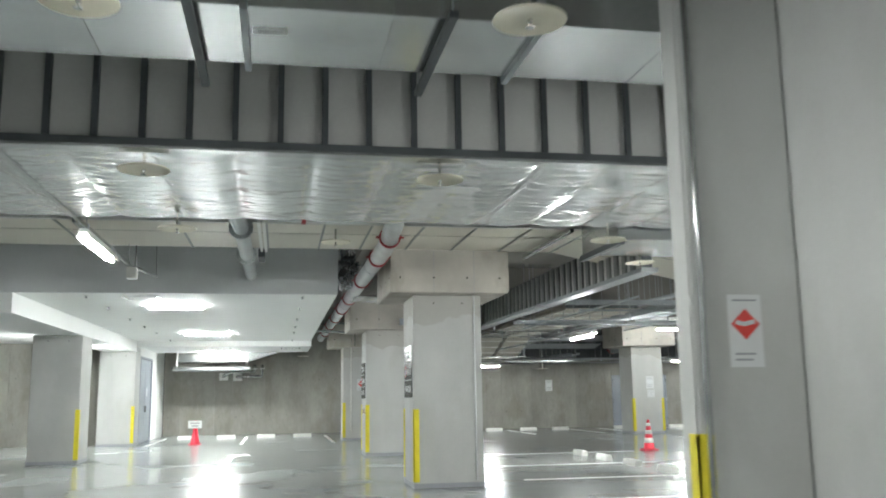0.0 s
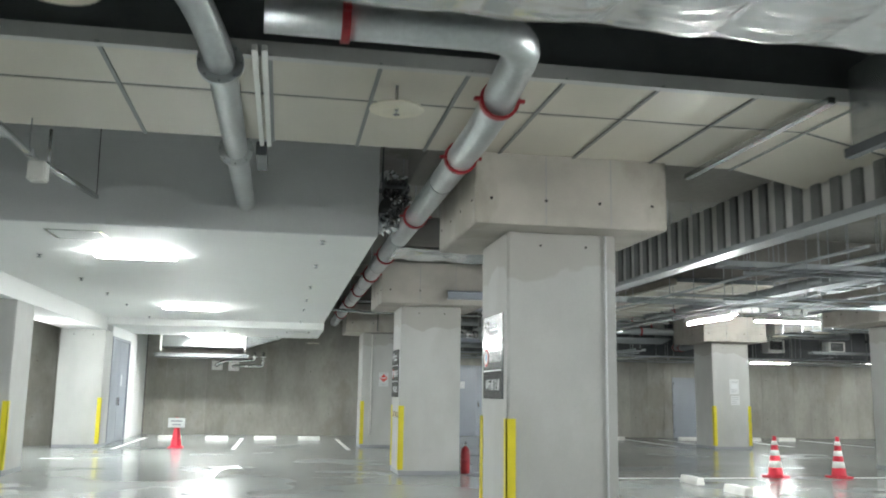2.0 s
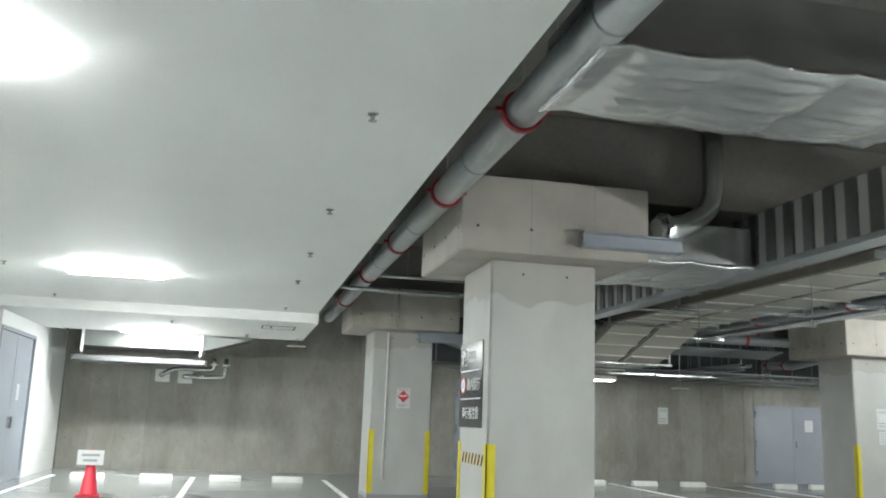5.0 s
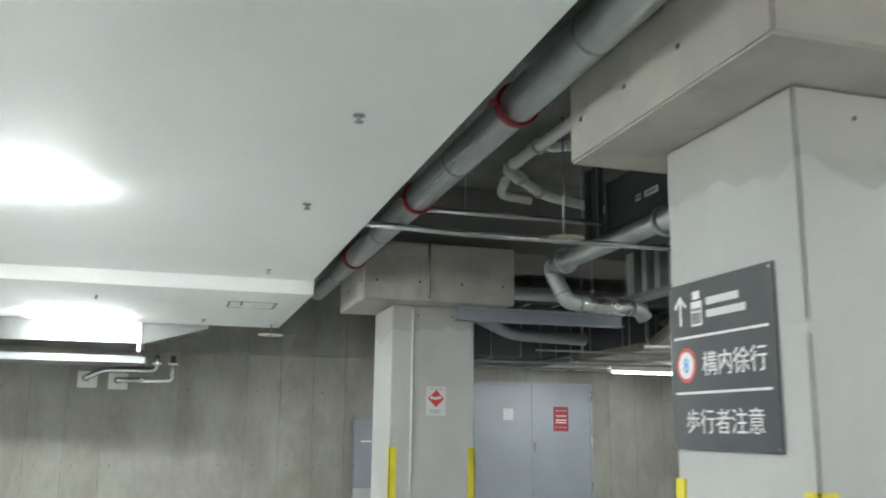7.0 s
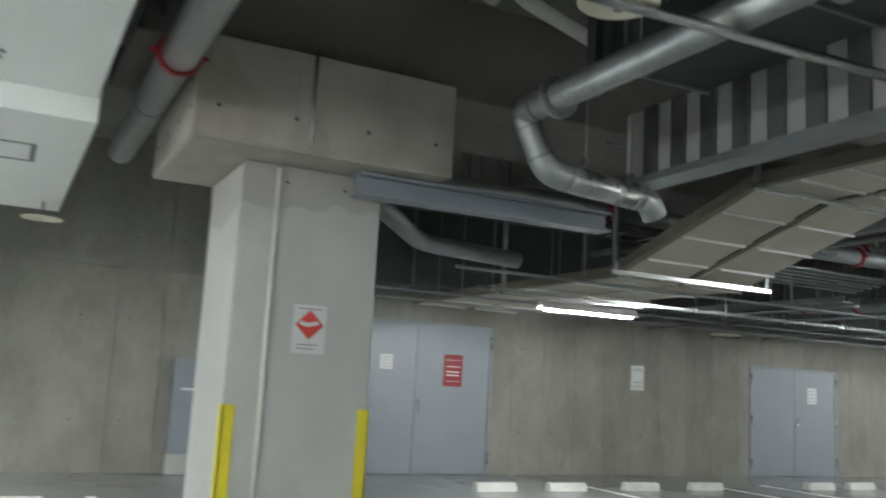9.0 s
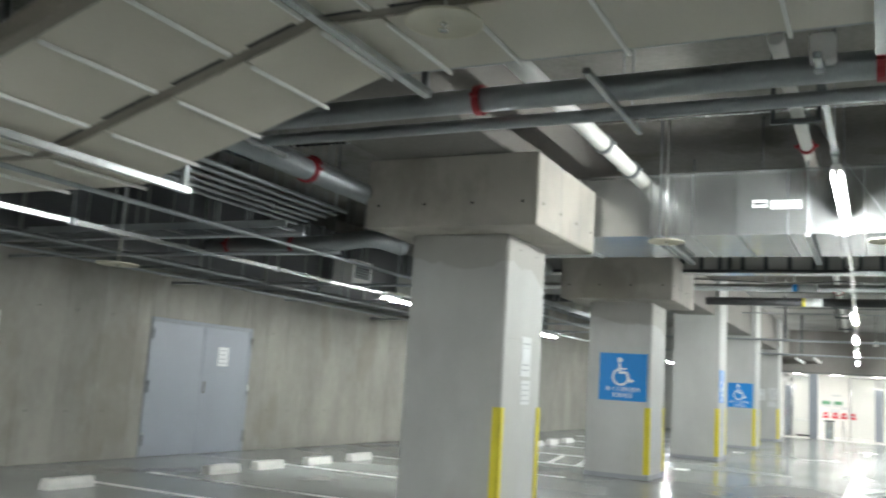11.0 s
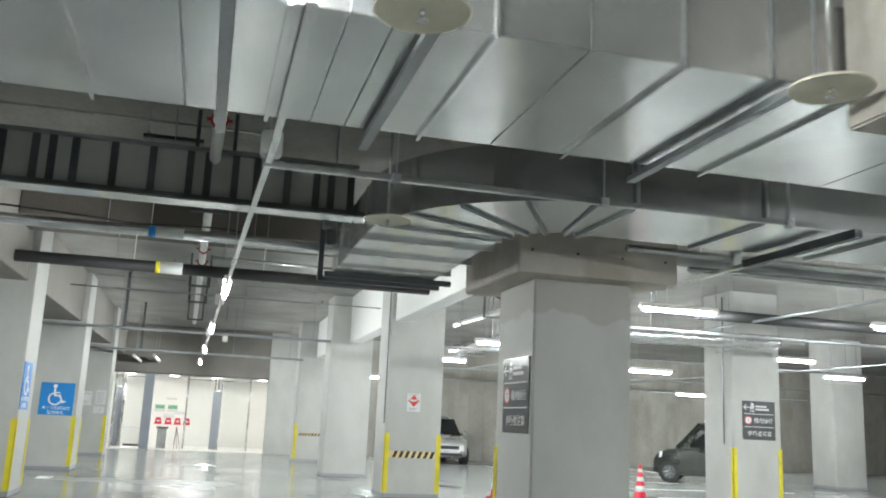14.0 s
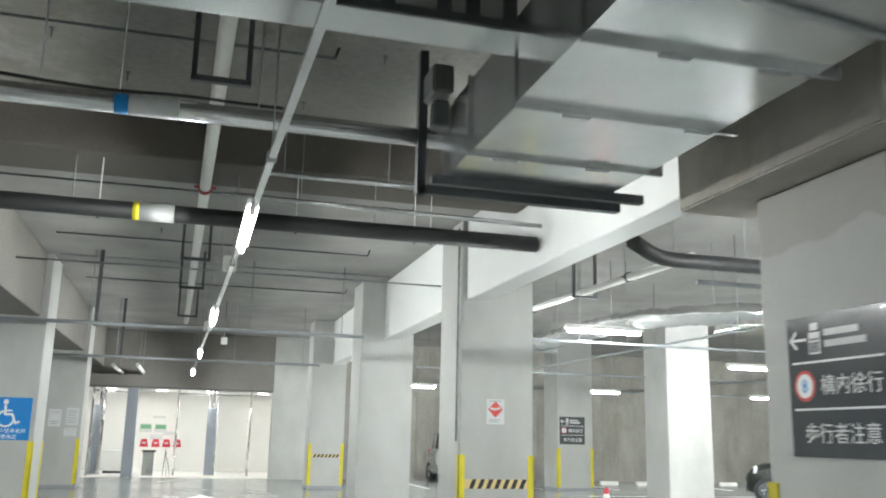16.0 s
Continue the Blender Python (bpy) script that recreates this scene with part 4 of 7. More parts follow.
pipe([(4.62, 19.9, 3.2), (5.0, 19.95, 3.28), (5.28, 20.0, 3.5), (5.3, 20.0, 4.28)], 0.1, GALV, "galvanized elbow pipe rising beside the capital", "elbow_pipe", flanges=[((4.7, 19.91, 3.21), (1, 0.1, 0.15))], round_r=0.2, seg=22)

# pipes across the second lane
for x, z, r, lab in ((9.35, 3.36, 0.05, "thin grey steel pipe hung across the lane"), (9.95, 3.3, 0.085, "grey steel pipe hung across the lane"), (10.18, 3.2, 0.045, "thin grey steel pipe hung across the lane")):
    pipe([(x, 15, z), (x, 32, z)], r, GALVD, lab, clamps=[((x, y, z), (0, 1, 0)) for y in ((24.1, 26.62) if r > 0.06 else ())], rods=[(x, y, z) for y in (17, 20, 23.2, 25.6, 28.6, 31)])
ps = thing("pipe_support", (9.7, 25, 3.2), "galvanized channel carrying the pipes", "support")
for y in (23.2, 25.6, 28.6):
    part("channel", boxes((9.15, 10.4, y - 0.02, y + 0.02, 3.11, 3.15), bevel=0.003), GALV, ps)
pipe([(8.5, 26.42, 3.62), (13.85, 26.42, 3.62)], 0.075, PLASTIC, "white plastic pipe above the duct", clamps=[((12.3, 26.42, 3.62), (1, 0, 0)), ((13.3, 26.42, 3.62), (1, 0, 0))], cm=GALVD)
pipe([(10.6, 24.74, 3.79), (15.7, 24.74, 3.79), (36.0, 24.74 + drift(36), 3.79)], 0.055, PLASTIC, "pale steel pipe hung in brackets along the lane", clamps=[((x, 24.74 + drift(x), 3.79), (1, 0, 0)) for x in (13.4, 17.9, 24.2, 25.4)])
for x in (12.2, 19.2, 21.0, 27.6, 30.2, 34.0):
    m = 24.74 + drift(x)
    t = thing("pipe_bracket", (x, m, 3.74), "dark steel trapeze bracket round the pipe", "bracket", "pipe brackets")
    for y in (m - 0.18, m + 0.18):
        part("leg", boxes((x - 0.025, x + 0.025, y - 0.018, y + 0.018, 3.68, TOP)), RIB, t)
    part("crossbar", boxes((x - 0.025, x + 0.025, m - 0.20, m + 0.20, 3.66, 3.70)), RIB, t)
pipe([(20.62, 23.3, 3.3), (20.62, 33, 3.3)], 0.062, JACKET, "aluminium-jacketed pipe with a band of blue tape", "lagged_pipe", rods=[(20.62, y, 3.3) for y in (24.6, 25.9, 28)])
pipe([(20.62, 25.38, 3.3), (20.62, 25.46, 3.3)], 0.0645, BLUE, "band of blue tape round the lagged pipe", "tape_band")
pipe([(20.62, 25.08, 3.3), (20.62, 25.378, 3.3)], 0.064, FASCIA, "pale label band round the lagged pipe", "label_band")
pipe([(23.85, 21.42, 3.4), (23.85, 33, 3.4)], 0.085, BLACK, "black insulated pipe with a white label band", "insulated_pipe", rods=[(23.85, y, 3.4) for y in (23.2, 26.1, 29)])
lt = thing("label_band", (23.85, 25.5, 3.4), "white and yellow label band round a black pipe", "label")
part("band", sweep(bmesh.new(), [(23.85, 25.17, 3.4), (23.85, 25.49, 3.4)], 0.088, 18), PAPER, lt)
part("edge_band", sweep(bmesh.new(), [(23.85, 25.49, 3.4), (23.85, 25.55, 3.4)], 0.0885, 18), YELLOW, lt)
pipe([(23.6, 18.7, 3.3), (23.6, 20.1, 3.3), (23.4, 20.5, 3.42)], 0.085, BLACK, "black insulated pipe behind the beam", "insulated_pipe", round_r=0.3, rods=[(23.6, 19.0, 3.35), (23.6, 19.9, 3.35)])
for z, x, y0 in ((3.07, 30.7, 22), (2.97, 36.4, 22)):
    pipe([(x, y0, z), (x, 32, z)], 0.032, GALVD, "thin steel conduit across the lane", "conduit", rods=[(x, y, z) for y in (22.4, 24, 26.6)])
    hs = thing("hanger_strap", (x, 26.5, z), "dark flat steel hanger strap holding a conduit", "hanger")
    part("strap", boxes((x - 0.02, x + 0.02, 26.47, 26.53, z + 0.034, TOP)), RIB, hs)
    part("saddle", boxes((x - 0.05, x + 0.05, 26.46, 26.54, z - 0.045, z - 0.033)), RIB, hs)
pipe([(16.6, 24.9, 3.75), (16.6, 20.0, 3.75)], 0.025, GALVD, "thin steel conduit across the lane", "conduit")
pipe([(13.62, 21.83, 4.24), (13.62, 31, 4.24)], 0.018, STEEL, "thin conduit under the slab", "conduit")
for x, y0, y1, z in ((25.2, 21.5, 27.2, 4.24), (27.4, 21.5, 27.2, 3.5), (31.0, 21.5, 27.2, 4.24)):
    pipe([(x, y0, z), (x, y1, z)], 0.012, GALVD, "thin dark conduit under the slab", "conduit")
# pipes and conduits along the bays above the dip
for k in range(6):
    pipe([(8.95, 29.0 + 0.12 * k, 2.98 - 0.02 * k), (12.0, 29.0 + 0.12 * k, 2.98 - 0.02 * k)], 0.02, GALVD, "thin dull steel conduit over the bays", "conduit", rods=[(10.2, 29.0 + 0.12 * k, 2.98), (11.8, 29.0 + 0.12 * k, 2.98)], seg=10)
pipe([(8.95, 28.8, 3.17), (17.5, 28.8, 3.17)], 0.1, GALVD, "grey ventilation pipe over the bays", clamps=[((11.01, 28.8, 3.17), (1, 0, 0))], rods=[(x, 28.8, 3.2) for x in (9.8, 11.4, 15)])
pipe([(13.55, 32.1, 2.93), (12.75, 29.75, 2.78), (13.3, 29.45, 2.95), (14.0, 29.45, 2.95)], 0.1, GALVD, "grey ventilation pipe crossing the bays", clamps=[((13.38, 31.6, 2.898), (0.32, 0.94, 0.06)), ((12.92, 30.25, 2.812), (0.32, 0.94, 0.06))], round_r=0.25, rods=[(13.3, 31.35, 2.95), (12.86, 30.05, 2.87)])
for y, z in ((28.9, 2.47), (31.6, 2.5), (32.3, 2.46)):
    pipe([(5.5, y, z), (22, y, z)], 0.018, GALVD, "thin dull steel conduit over the bays", "conduit", rods=[(x, y, z) for x in (7, 10, 13, 16, 19)], seg=10)
for x, z in ((10.9, 2.55), (11.5, 2.48), (14.2, 2.5), (16.9, 2.55), (19.8, 2.5), (22.5, 2.55)):
    pipe([(x, 28.7, z), (x, 33.3, z)], 0.02, GALVD, "thin dull steel conduit over the bays", "conduit", rods=[(x, 30.6, z)], seg=10)
# conduits over the south bays
for x, z in ((10.6, 2.9), (23.0, 2.95), (28.4, 2.92), (34.8, 2.9), (40.4, 2.85)):
    pipe([(x, 2, z), (x, 20.0, z)], 0.025, GALVD, "thin bright steel conduit over the bays", "conduit", rods=[(x, y, z) for y in (6, 10, 14, 18)], seg=10)
for y, z in ((16.6, 3.1), (11.5, 2.9)):
    pipe([(8.8, y, z), (43, y, z)], 0.022, GALVD, "thin bright steel conduit over the bays", "conduit", rods=[(x, y, z) for x in (14, 19.5, 25, 30, 35, 40)], seg=10)

# cable trays over the bays beside the first lane
def cable_tray(x0, x1, y0, y1, z, along):
    t = thing("cable_tray", (x0, y0, z), "galvanized ladder cable tray with grey cables", "cable tray", "cable trays")
    if along == "y":
        rails = [(x0, x0 + 0.015, y0, y1, z, z + 0.07), (x1 - 0.015, x1, y0, y1, z, z + 0.07)]
        n = int((y1 - y0) / 0.45)
        rungs = [(x0 + 0.015, x1 - 0.015, y0 + 0.45 * k + 0.1, y0 + 0.45 * k + 0.13, z + 0.005, z + 0.025) for k in range(n)]
        cables = [[(x0 + 0.06 + 0.045 * j, y0 + 0.1, z + 0.045), (x0 + 0.06 + 0.045 * j, y1 - 0.1, z + 0.045)] for j in range(4)]
        hang = [(x, y) for x in (x0, x1) for y in (y0 + 0.4, (y0 + y1) / 2, y1 - 0.4)]
    else:
        rails = [(x0, x1, y0, y0 + 0.015, z, z + 0.07), (x0, x1, y1 - 0.015, y1, z, z + 0.07)]
        n = int((x1 - x0) / 0.45)
        rungs = [(x0 + 0.45 * k + 0.1, x0 + 0.45 * k + 0.13, y0 + 0.015, y1 - 0.015, z + 0.005, z + 0.025) for k in range(n)]
        cables = [[(x0 + 0.1, y0 + 0.06 + 0.045 * j, z + 0.045), (x1 - 0.1, y0 + 0.06 + 0.045 * j, z + 0.045)] for j in range(4)]
        hang = [(x, y) for y in (y0, y1) for x in (x0 + 0.4, (x0 + x1) / 2, x1 - 0.4)]
    strips(t, "side_rail", GALVD, rails)
    strips(t, "rung", GALVD, rungs)
    for c in cables:
        part("cable", sweep(bmesh.new(), c, 0.014, 8), BLACK, t, "dark cable")
    strips(t, "hanger_rod", GALVD, [(x - 0.006, x + 0.006, y - 0.006, y + 0.006, z + 0.07, TOP) for x, y in hang])


cable_tray(8.2, 8.5, 13.5, 18.0, 2.78, "y")
cable_tray(6.2, 12.2, 18.6, 18.9, 2.86, "x")
cable_tray(6.2, 12.2, 15.0, 15.25, 2.92, "x")
cable_tray(10.9, 11.2, 28.9, 33.2, 2.62, "y")
cable_tray(16.4, 22.0, 28.9, 29.15, 2.66, "x")
for y, z in ((14.2, 2.72), (16.1, 2.68), (17.6, 2.75)):
    pipe([(6.1, y, z), (12.3, y, z)], 0.02, GALVD, "thin dull steel conduit over the bays", "conduit", rods=[(x, y, z) for x in (7.8, 10.8)], seg=10)
for x, z in ((6.5, 2.78), (8.9, 2.74), (11.6, 2.8)):
    pipe([(x, 12.6, z), (x, 19.2, z)], 0.018, GALVD, "thin dull steel conduit over the bays", "conduit", rods=[(x, y, z) for y in (13.4, 17.0, 19.0)], seg=10)

fl = thing("foil_wrapped_duct", (28, 18.5, 3.1), "flattened foil-wrapped duct that bends over the south bays", "duct", "ventilation ducts")
way = bend([(31.5, 18.75, 3.08), (27.2, 18.5, 3.18), (25.9, 17.2, 3.2), (25.6, 13.9, 3.2)], 0.9, 14)
fine = []
for a, b in zip(way, way[1:]):
    a, b = Vector(a), Vector(b)
    k = max(1, int((b - a).length / 0.06))
    fine += [a.lerp(b, q / k) for q in range(k)]
bm = sweep(bmesh.new(), fine + [Vector(way[-1])], 0.24, 26)
for v in bm.verts:
    v.co.z = 3.15 + (v.co.z - 3.15) * 0.62
    v.co += 0.02 * noise.noise_vector(v.co * 3.5) + 0.026 * noise.noise_vector(v.co * 9) + 0.012 * noise.noise_vector(v.co * 23)
part("foil_wrap", bm, FOIL, fl, "wrinkled silver foil insulation")
for x, y in ((30.4, 18.7), (28.4, 18.57), (26.3, 17.5), (25.65, 15.0)):
    part("strap", boxes((x - 0.02, x + 0.02, y - 0.3, y + 0.3, 2.92, 2.95)) if x > 28 else boxes((x - 0.3, x + 0.3, y - 0.02, y + 0.02, 2.94, 2.97)), GALVD, fl)
    for d in (-0.29, 0.29):
        p = (x, y + d) if x > 28 else (x + d, y)
        part("hanger_rod", sweep(bmesh.new(), [(*p, 2.93), (*p, TOP)], 0.007, 6), GALVD, fl)
pipe([(24.6, 19.05, 3.6), (30.2, 19.2, 3.6)], 0.055, PLASTIC, "pale steel pipe hung in brackets over the south bays", clamps=[((x, 19.05 + 0.027 * (x - 24.6), 3.6), (1, 0, 0)) for x in (26.2, 29.6)], cm=RIB)
t = thing("pipe_bracket", (27.6, 19.13, 3.5), "dark steel trapeze bracket round the pipe", "bracket", "pipe brackets")
for y in (18.95, 19.31):
    part("leg", boxes((27.575, 27.625, y - 0.018, y + 0.018, 3.52, TOP)), RIB, t)
part("crossbar", boxes((27.575, 27.625, 18.93, 19.33, 3.50, 3.54)), RIB, t)
# thin conduits on columns
pipe([(3.28, 27.38, 0.3), (3.28, 27.38, 2.78)], 0.015, PLASTIC, "thin conduit up the face of a column", "conduit")
pipe([(3.36, 26.96, 2.84), (3.36, 26.96, 3.5)], 0.014, GALV, "thin conduit up the face of a capital", "conduit")
pipe([(13.2, 21.85, 3.5), (13.2, 21.85, 2.9), (13.2, 21.6, 2.79), (13.25, 21.49, 2.6), (13.25, 21.49, 0.9)], 0.014, GALV, "thin conduit down the capital and column", "conduit", round_r=0.08)
pipe([(26.6, 21.466, 1.3), (26.6, 21.466, 4.2)], 0.014, GALV, "thin conduit up the face of a column", "conduit")
pipe([(3.15, 3.952, 0.2), (3.15, 3.952, 4.2)], 0.016, GALV, "thin conduit up the face of the pier", "conduit")
pipe([(26.65, 14.416, 1.2), (26.65, 14.416, 4.2)], 0.014, GALV, "thin conduit up the face of a column", "conduit")


# ---- more services under the slab ----
# dark tray between soffit and drain pipe; black pipe and cables also deepen its shade
gt = thing("cable_tray", (2.25, 15, 3.6), "dark steel ladder tray with black cables beside the soffit", "cable tray", "cable trays")
strips(gt, "side_rail", RIB, [(2.12, 2.14, 14.75, 27.2, 3.62, 3.72), (2.36, 2.38, 14.75, 27.2, 3.62, 3.72)])
strips(gt, "rung", RIB, [(2.14, 2.36, 14.9 + 0.6 * k, 14.94 + 0.6 * k, 3.63, 3.66) for k in range(20)])
strips(gt, "hanger_bar", RIB, [(2.11, 2.13, 15.0 + 3 * k, 15.04 + 3 * k, 3.72, TOP) for k in range(4)])
for k in range(4):
    part("cable", sweep(bmesh.new(), [(2.17 + 0.05 * k, 14.8, 3.68), (2.17 + 0.05 * k, 27.1, 3.68)], 0.02, 8), BLACK, gt, "black cable")
pipe([(2.14, 14.78, 3.42), (2.14, 27.2, 3.42)], 0.06, BLACK, "black insulated pipe in the gap beside the soffit", "insulated_pipe", rods=[(2.14, y, 3.48) for y in (16.2, 20.0, 24.6)])

# second strut and the hanging frame over the turn
pipe([(2.56, 24.78, 3.35), (4.5, 24.77, 3.35)], 0.028, GALV, "thin galvanized steel strut pipe across the turn", "strut_pipe", rods=[(3.1, 24.78, 3.36), (4.3, 24.77, 3.36)])
hf = thing("hanging_frame", (5.06, 25.95, 3.3), "black steel hanging frame beside the plenum box", "frame")
for y in (25.94, 26.12):
    part("post", boxes((5.0, 5.1, y - 0.05, y + 0.05, 3.32, TOP), bevel=0.004), RIB, hf)
part("crossbar", boxes((5.0, 5.1, 25.99, 26.07, 3.34, 3.42), bevel=0.004), RIB, hf)
for x in (5.2, 5.7):
    pc = thing("pipe_clip", (x, 26.5, 2.9), "bright steel clip on the duct hanger rod", "clip", "pipe clips")
    part("nut", boxes((x - 0.02, x + 0.02, 26.4 + 0.24 * (x - 5.2) - 0.02 + 0.02, 26.44 + 0.24 * (x - 5.2) + 0.02, 2.93, 2.965), bevel=0.004), STEEL, pc)
    part("collar", ringband(bmesh.new(), (x, 26.4035 + 0.207 * (x - 5.05), 2.795), (1, 0.207, 0), 0.095, 0.102, 0.03, 22), STEEL, pc)

# trays and pipes above the dip
def open_tray(x0, x1, y0, y1, z, n):
    t = thing("cable_tray", (x0, y0, z), "bright galvanized cable tray over the bays", "cable tray", "cable trays")
    strips(t, "side_rail", GALV, [(x0, x1, y0, y0 + 0.02, z, z + 0.08), (x0, x1, y1 - 0.02, y1, z, z + 0.08)])
    strips(t, "rung", GALVD, [(x0 + 0.3 + 0.5 * k, x0 + 0.34 + 0.5 * k, y0 + 0.02, y1 - 0.02, z + 0.01, z + 0.03) for k in range(int((x1 - x0 - 0.4) / 0.5))])
    for k in range(n):
        part("cable", sweep(bmesh.new(), [(x0 + 0.05, y0 + 0.06 + 0.05 * k, z + 0.05), (x1 - 0.05, y0 + 0.06 + 0.05 * k, z + 0.05)], 0.016, 8), BLACK, t, "dark cable")
    strips(t, "hanger_rod", GALVD, [(x - 0.008, x + 0.008, y - 0.008, y + 0.008, z + 0.08, TOP) for x in (x0 + 0.5, x1 - 0.5) for y in (y0 + 0.01, y1 - 0.01)])


open_tray(5.6, 11.5, 30.0, 30.42, 3.3, 5)
open_tray(5.6, 11.5, 29.6, 29.86, 3.42, 3)
pipe([(5.2, 29.05, 3.3), (11.8, 29.05, 3.3)], 0.1, PIPEGALV, "grey steel pipe with red clamps over the bays", clamps=[((x, 29.05, 3.3), (1, 0, 0)) for x in (7.35, 9.6, 11.4)], rods=[(7.35, 29.05, 3.4), (9.6, 29.05, 3.4)])
pipe([(6.6, 26.95, 3.62), (7.2, 28.3, 3.62), (9.2, 28.32, 3.62)], 0.02, GALVD, "thin dull steel conduit over the bays", "conduit", seg=10)
pipe([(6.2, 27.5, 3.5), (9.0, 27.5, 3.5)], 0.018, GALVD, "thin dull steel conduit over the bays", "conduit", seg=10, rods=[(7.0, 27.5, 3.5)])

# pipes beyond the bent duct, over the south bays
pipe([(18.6, 20.18, 3.12), (18.6, 10.5, 3.12)], 0.055, PIPEGALV, "grey steel pipe hung over the south bays", rods=[(18.6, y, 3.14) for y in (19.4, 16.6, 13.0)], clamps=[((18.6, 19.4, 3.12), (0, 1, 0))], cm=GALVD)
pipe([(18.05, 20.9, 3.08), (18.05, 10.5, 3.08)], 0.036, GALV, "thin bright steel pipe hung over the south bays", rods=[(18.05, y, 3.1) for y in (19.6, 16.6, 13.0)])
pipe([(18.28, 20.1, 2.98), (18.28, 10.5, 2.98)], 0.03, GALV, "thin bright steel pipe hung over the south bays", rods=[(18.28, y, 3.0) for y in (19.5, 16.2, 13.0)])
pipe([(22.4, 17.55, 3.16), (22.4, 10.4, 3.16)], 0.085, BLACK, "black insulated pipe hung over the south bays", "insulated_pipe", rods=[(22.4, y, 3.2) for y in (17.0, 15.0, 12.4)])
strips(d9, "support_channel", RIB, [(16.1, 17.6, y - 0.035, y + 0.035, 2.90, 2.972) for y in (19.9, 17.6)])
sr = thing("strut_post", (17.75, 19.9, 2.98), "upright galvanized strut beside the bent duct", "strut")
part("post", boxes((17.73, 17.79, 19.86, 19.94, 2.95, TOP), bevel=0.004), GALV, sr)
part("foot", boxes((17.6, 18.7, 19.87, 19.93, 2.91, 2.948), bevel=0.003), GALV, sr)

# slab fittings over the second lane
pipe([(19.28, 29.0, 4.16), (19.28, 24.3, 4.16)], 0.014, GALV, "thin pale conduit under the slab", "conduit", seg=8)
for y, y2 in ((25.46, 24.98),):
    us = thing("slab_strut", (19.3, y, 4.0), "short dark strut with bright hanger nuts above the duct", "strut")
    part("strut", boxes((19.26, 19.34, y2 - 0.05, y + 0.05, 3.98, 4.02), bevel=0.003), RIB, us)
    for q in (y, y2):
        part("hanger_rod", sweep(bmesh.new(), [(19.3, q, 3.9), (19.3, q, TOP)], 0.008, 6), GALVD, us)
        part("nut", boxes((19.28, 19.32, q - 0.02, q + 0.02, 4.022, 4.05), bevel=0.004), STEEL, us)
for x, y in ((18.87, 25.41), (18.86, 24.99), (18.68, 24.45), (18.55, 24.38), (18.54, 23.9), (18.4, 26.2), (21.9, 26.1), (22.6, 25.6), (22.8, 24.1), (21.6, 23.6), (25.6, 25.9), (26.9, 24.9), (28.6, 25.5), (17.1, 25.1)):
    an = thing("ceiling_anchor", (x, y, TOP), "short dark anchor stud in the slab", "anchor", "ceiling anchors")
    part("stud", sweep(bmesh.new(), [(x, y, TOP - 0.075), (x, y, TOP)], 0.007, 6), RIB, an)
    part("washer", boxes((x - 0.02, x + 0.02, y - 0.02, y + 0.02, TOP - 0.012, TOP - 0.001), bevel=0.003), RIB, an)
for x, ya, yb in ((21.55, 26.4, 24.0), (25.9, 27.2, 22.3), (29.0, 27.0, 22.3), (33.0, 27.0, 22.0)):
    pipe([(x, ya, 4.2), (x, yb, 4.2), (x + 0.02, yb - 0.03, TOP)], 0.012, RIB, "thin dark conduit clipped under the slab", "conduit", seg=8)
# draped cable and hanger wires on the jacketed pipe
pipe([(20.6, 27.6, 3.46), (20.6, 26.6, 3.43), (20.6, 25.6, 3.37), (20.62, 25.0, 3.40), (20.75, 24.7, 3.44), (20.6, 24.45, 3.385)], 0.011, BLACK, "loose black cable draped over the jacketed pipe", "cable", round_r=0.2, seg=8)
for x, y, z0, z1 in ((20.62, 25.44, 3.36, TOP), (23.85, 25.86, 3.4, TOP), (23.85, 24.0, 3.4, TOP), (23.85, 22.6, 3.4, TOP), (23.95, 22.75, 3.42, TOP)):
    hw = thing("hanger_wire", (x, y, z0), "thin pale hanger wire with a dark clip", "hanger", "hanger wires")
    part("wire", sweep(bmesh.new(), [(x, y, z0), (x, y, z1)], 0.005, 6), PLASTIC, hw)
    part("clip", boxes((x - 0.02, x + 0.02, y - 0.012, y + 0.012, z0 - 0.10, z0), bevel=0.003), RIB, hw)
pipe([(23.5, 24.75, 3.56), (23.5, 21.5, 3.52)], 0.022, GALV, "thin bright conduit beside the black pipe", "conduit", seg=10, rods=[(23.5, 24.0, 3.56)])
pipe([(23.2, 24.4, 3.72), (23.2, 22.9, 3.72)], 0.03, GALV, "short bright pipe stub under the slab", "conduit", rods=[(23.2, 24.2, 3.72), (23.2, 23.2, 3.72)])
# actuator and cable at the mouth of the bent duct
ac2 = thing("damper_actuator", (20.3, 23.5, 3.5), "grey damper motor with a looped cable on the duct end", "actuator")
part("motor", boxes((20.2, 20.45, 23.42, 23.56, 3.47, 3.66), bevel=0.012), DULLDUCT, ac2)
part("gearbox", boxes((20.3, 20.42, 23.42, 23.52, 3.28, 3.46), bevel=0.01), RIB, ac2)
part("cable", sweep(bmesh.new(), bend([(20.45, 23.5, 3.6), (20.62, 23.55, 3.7), (20.66, 23.5, 3.4), (20.5, 23.46, 3.3)], 0.08), 0.009, 8), BLACK, ac2)
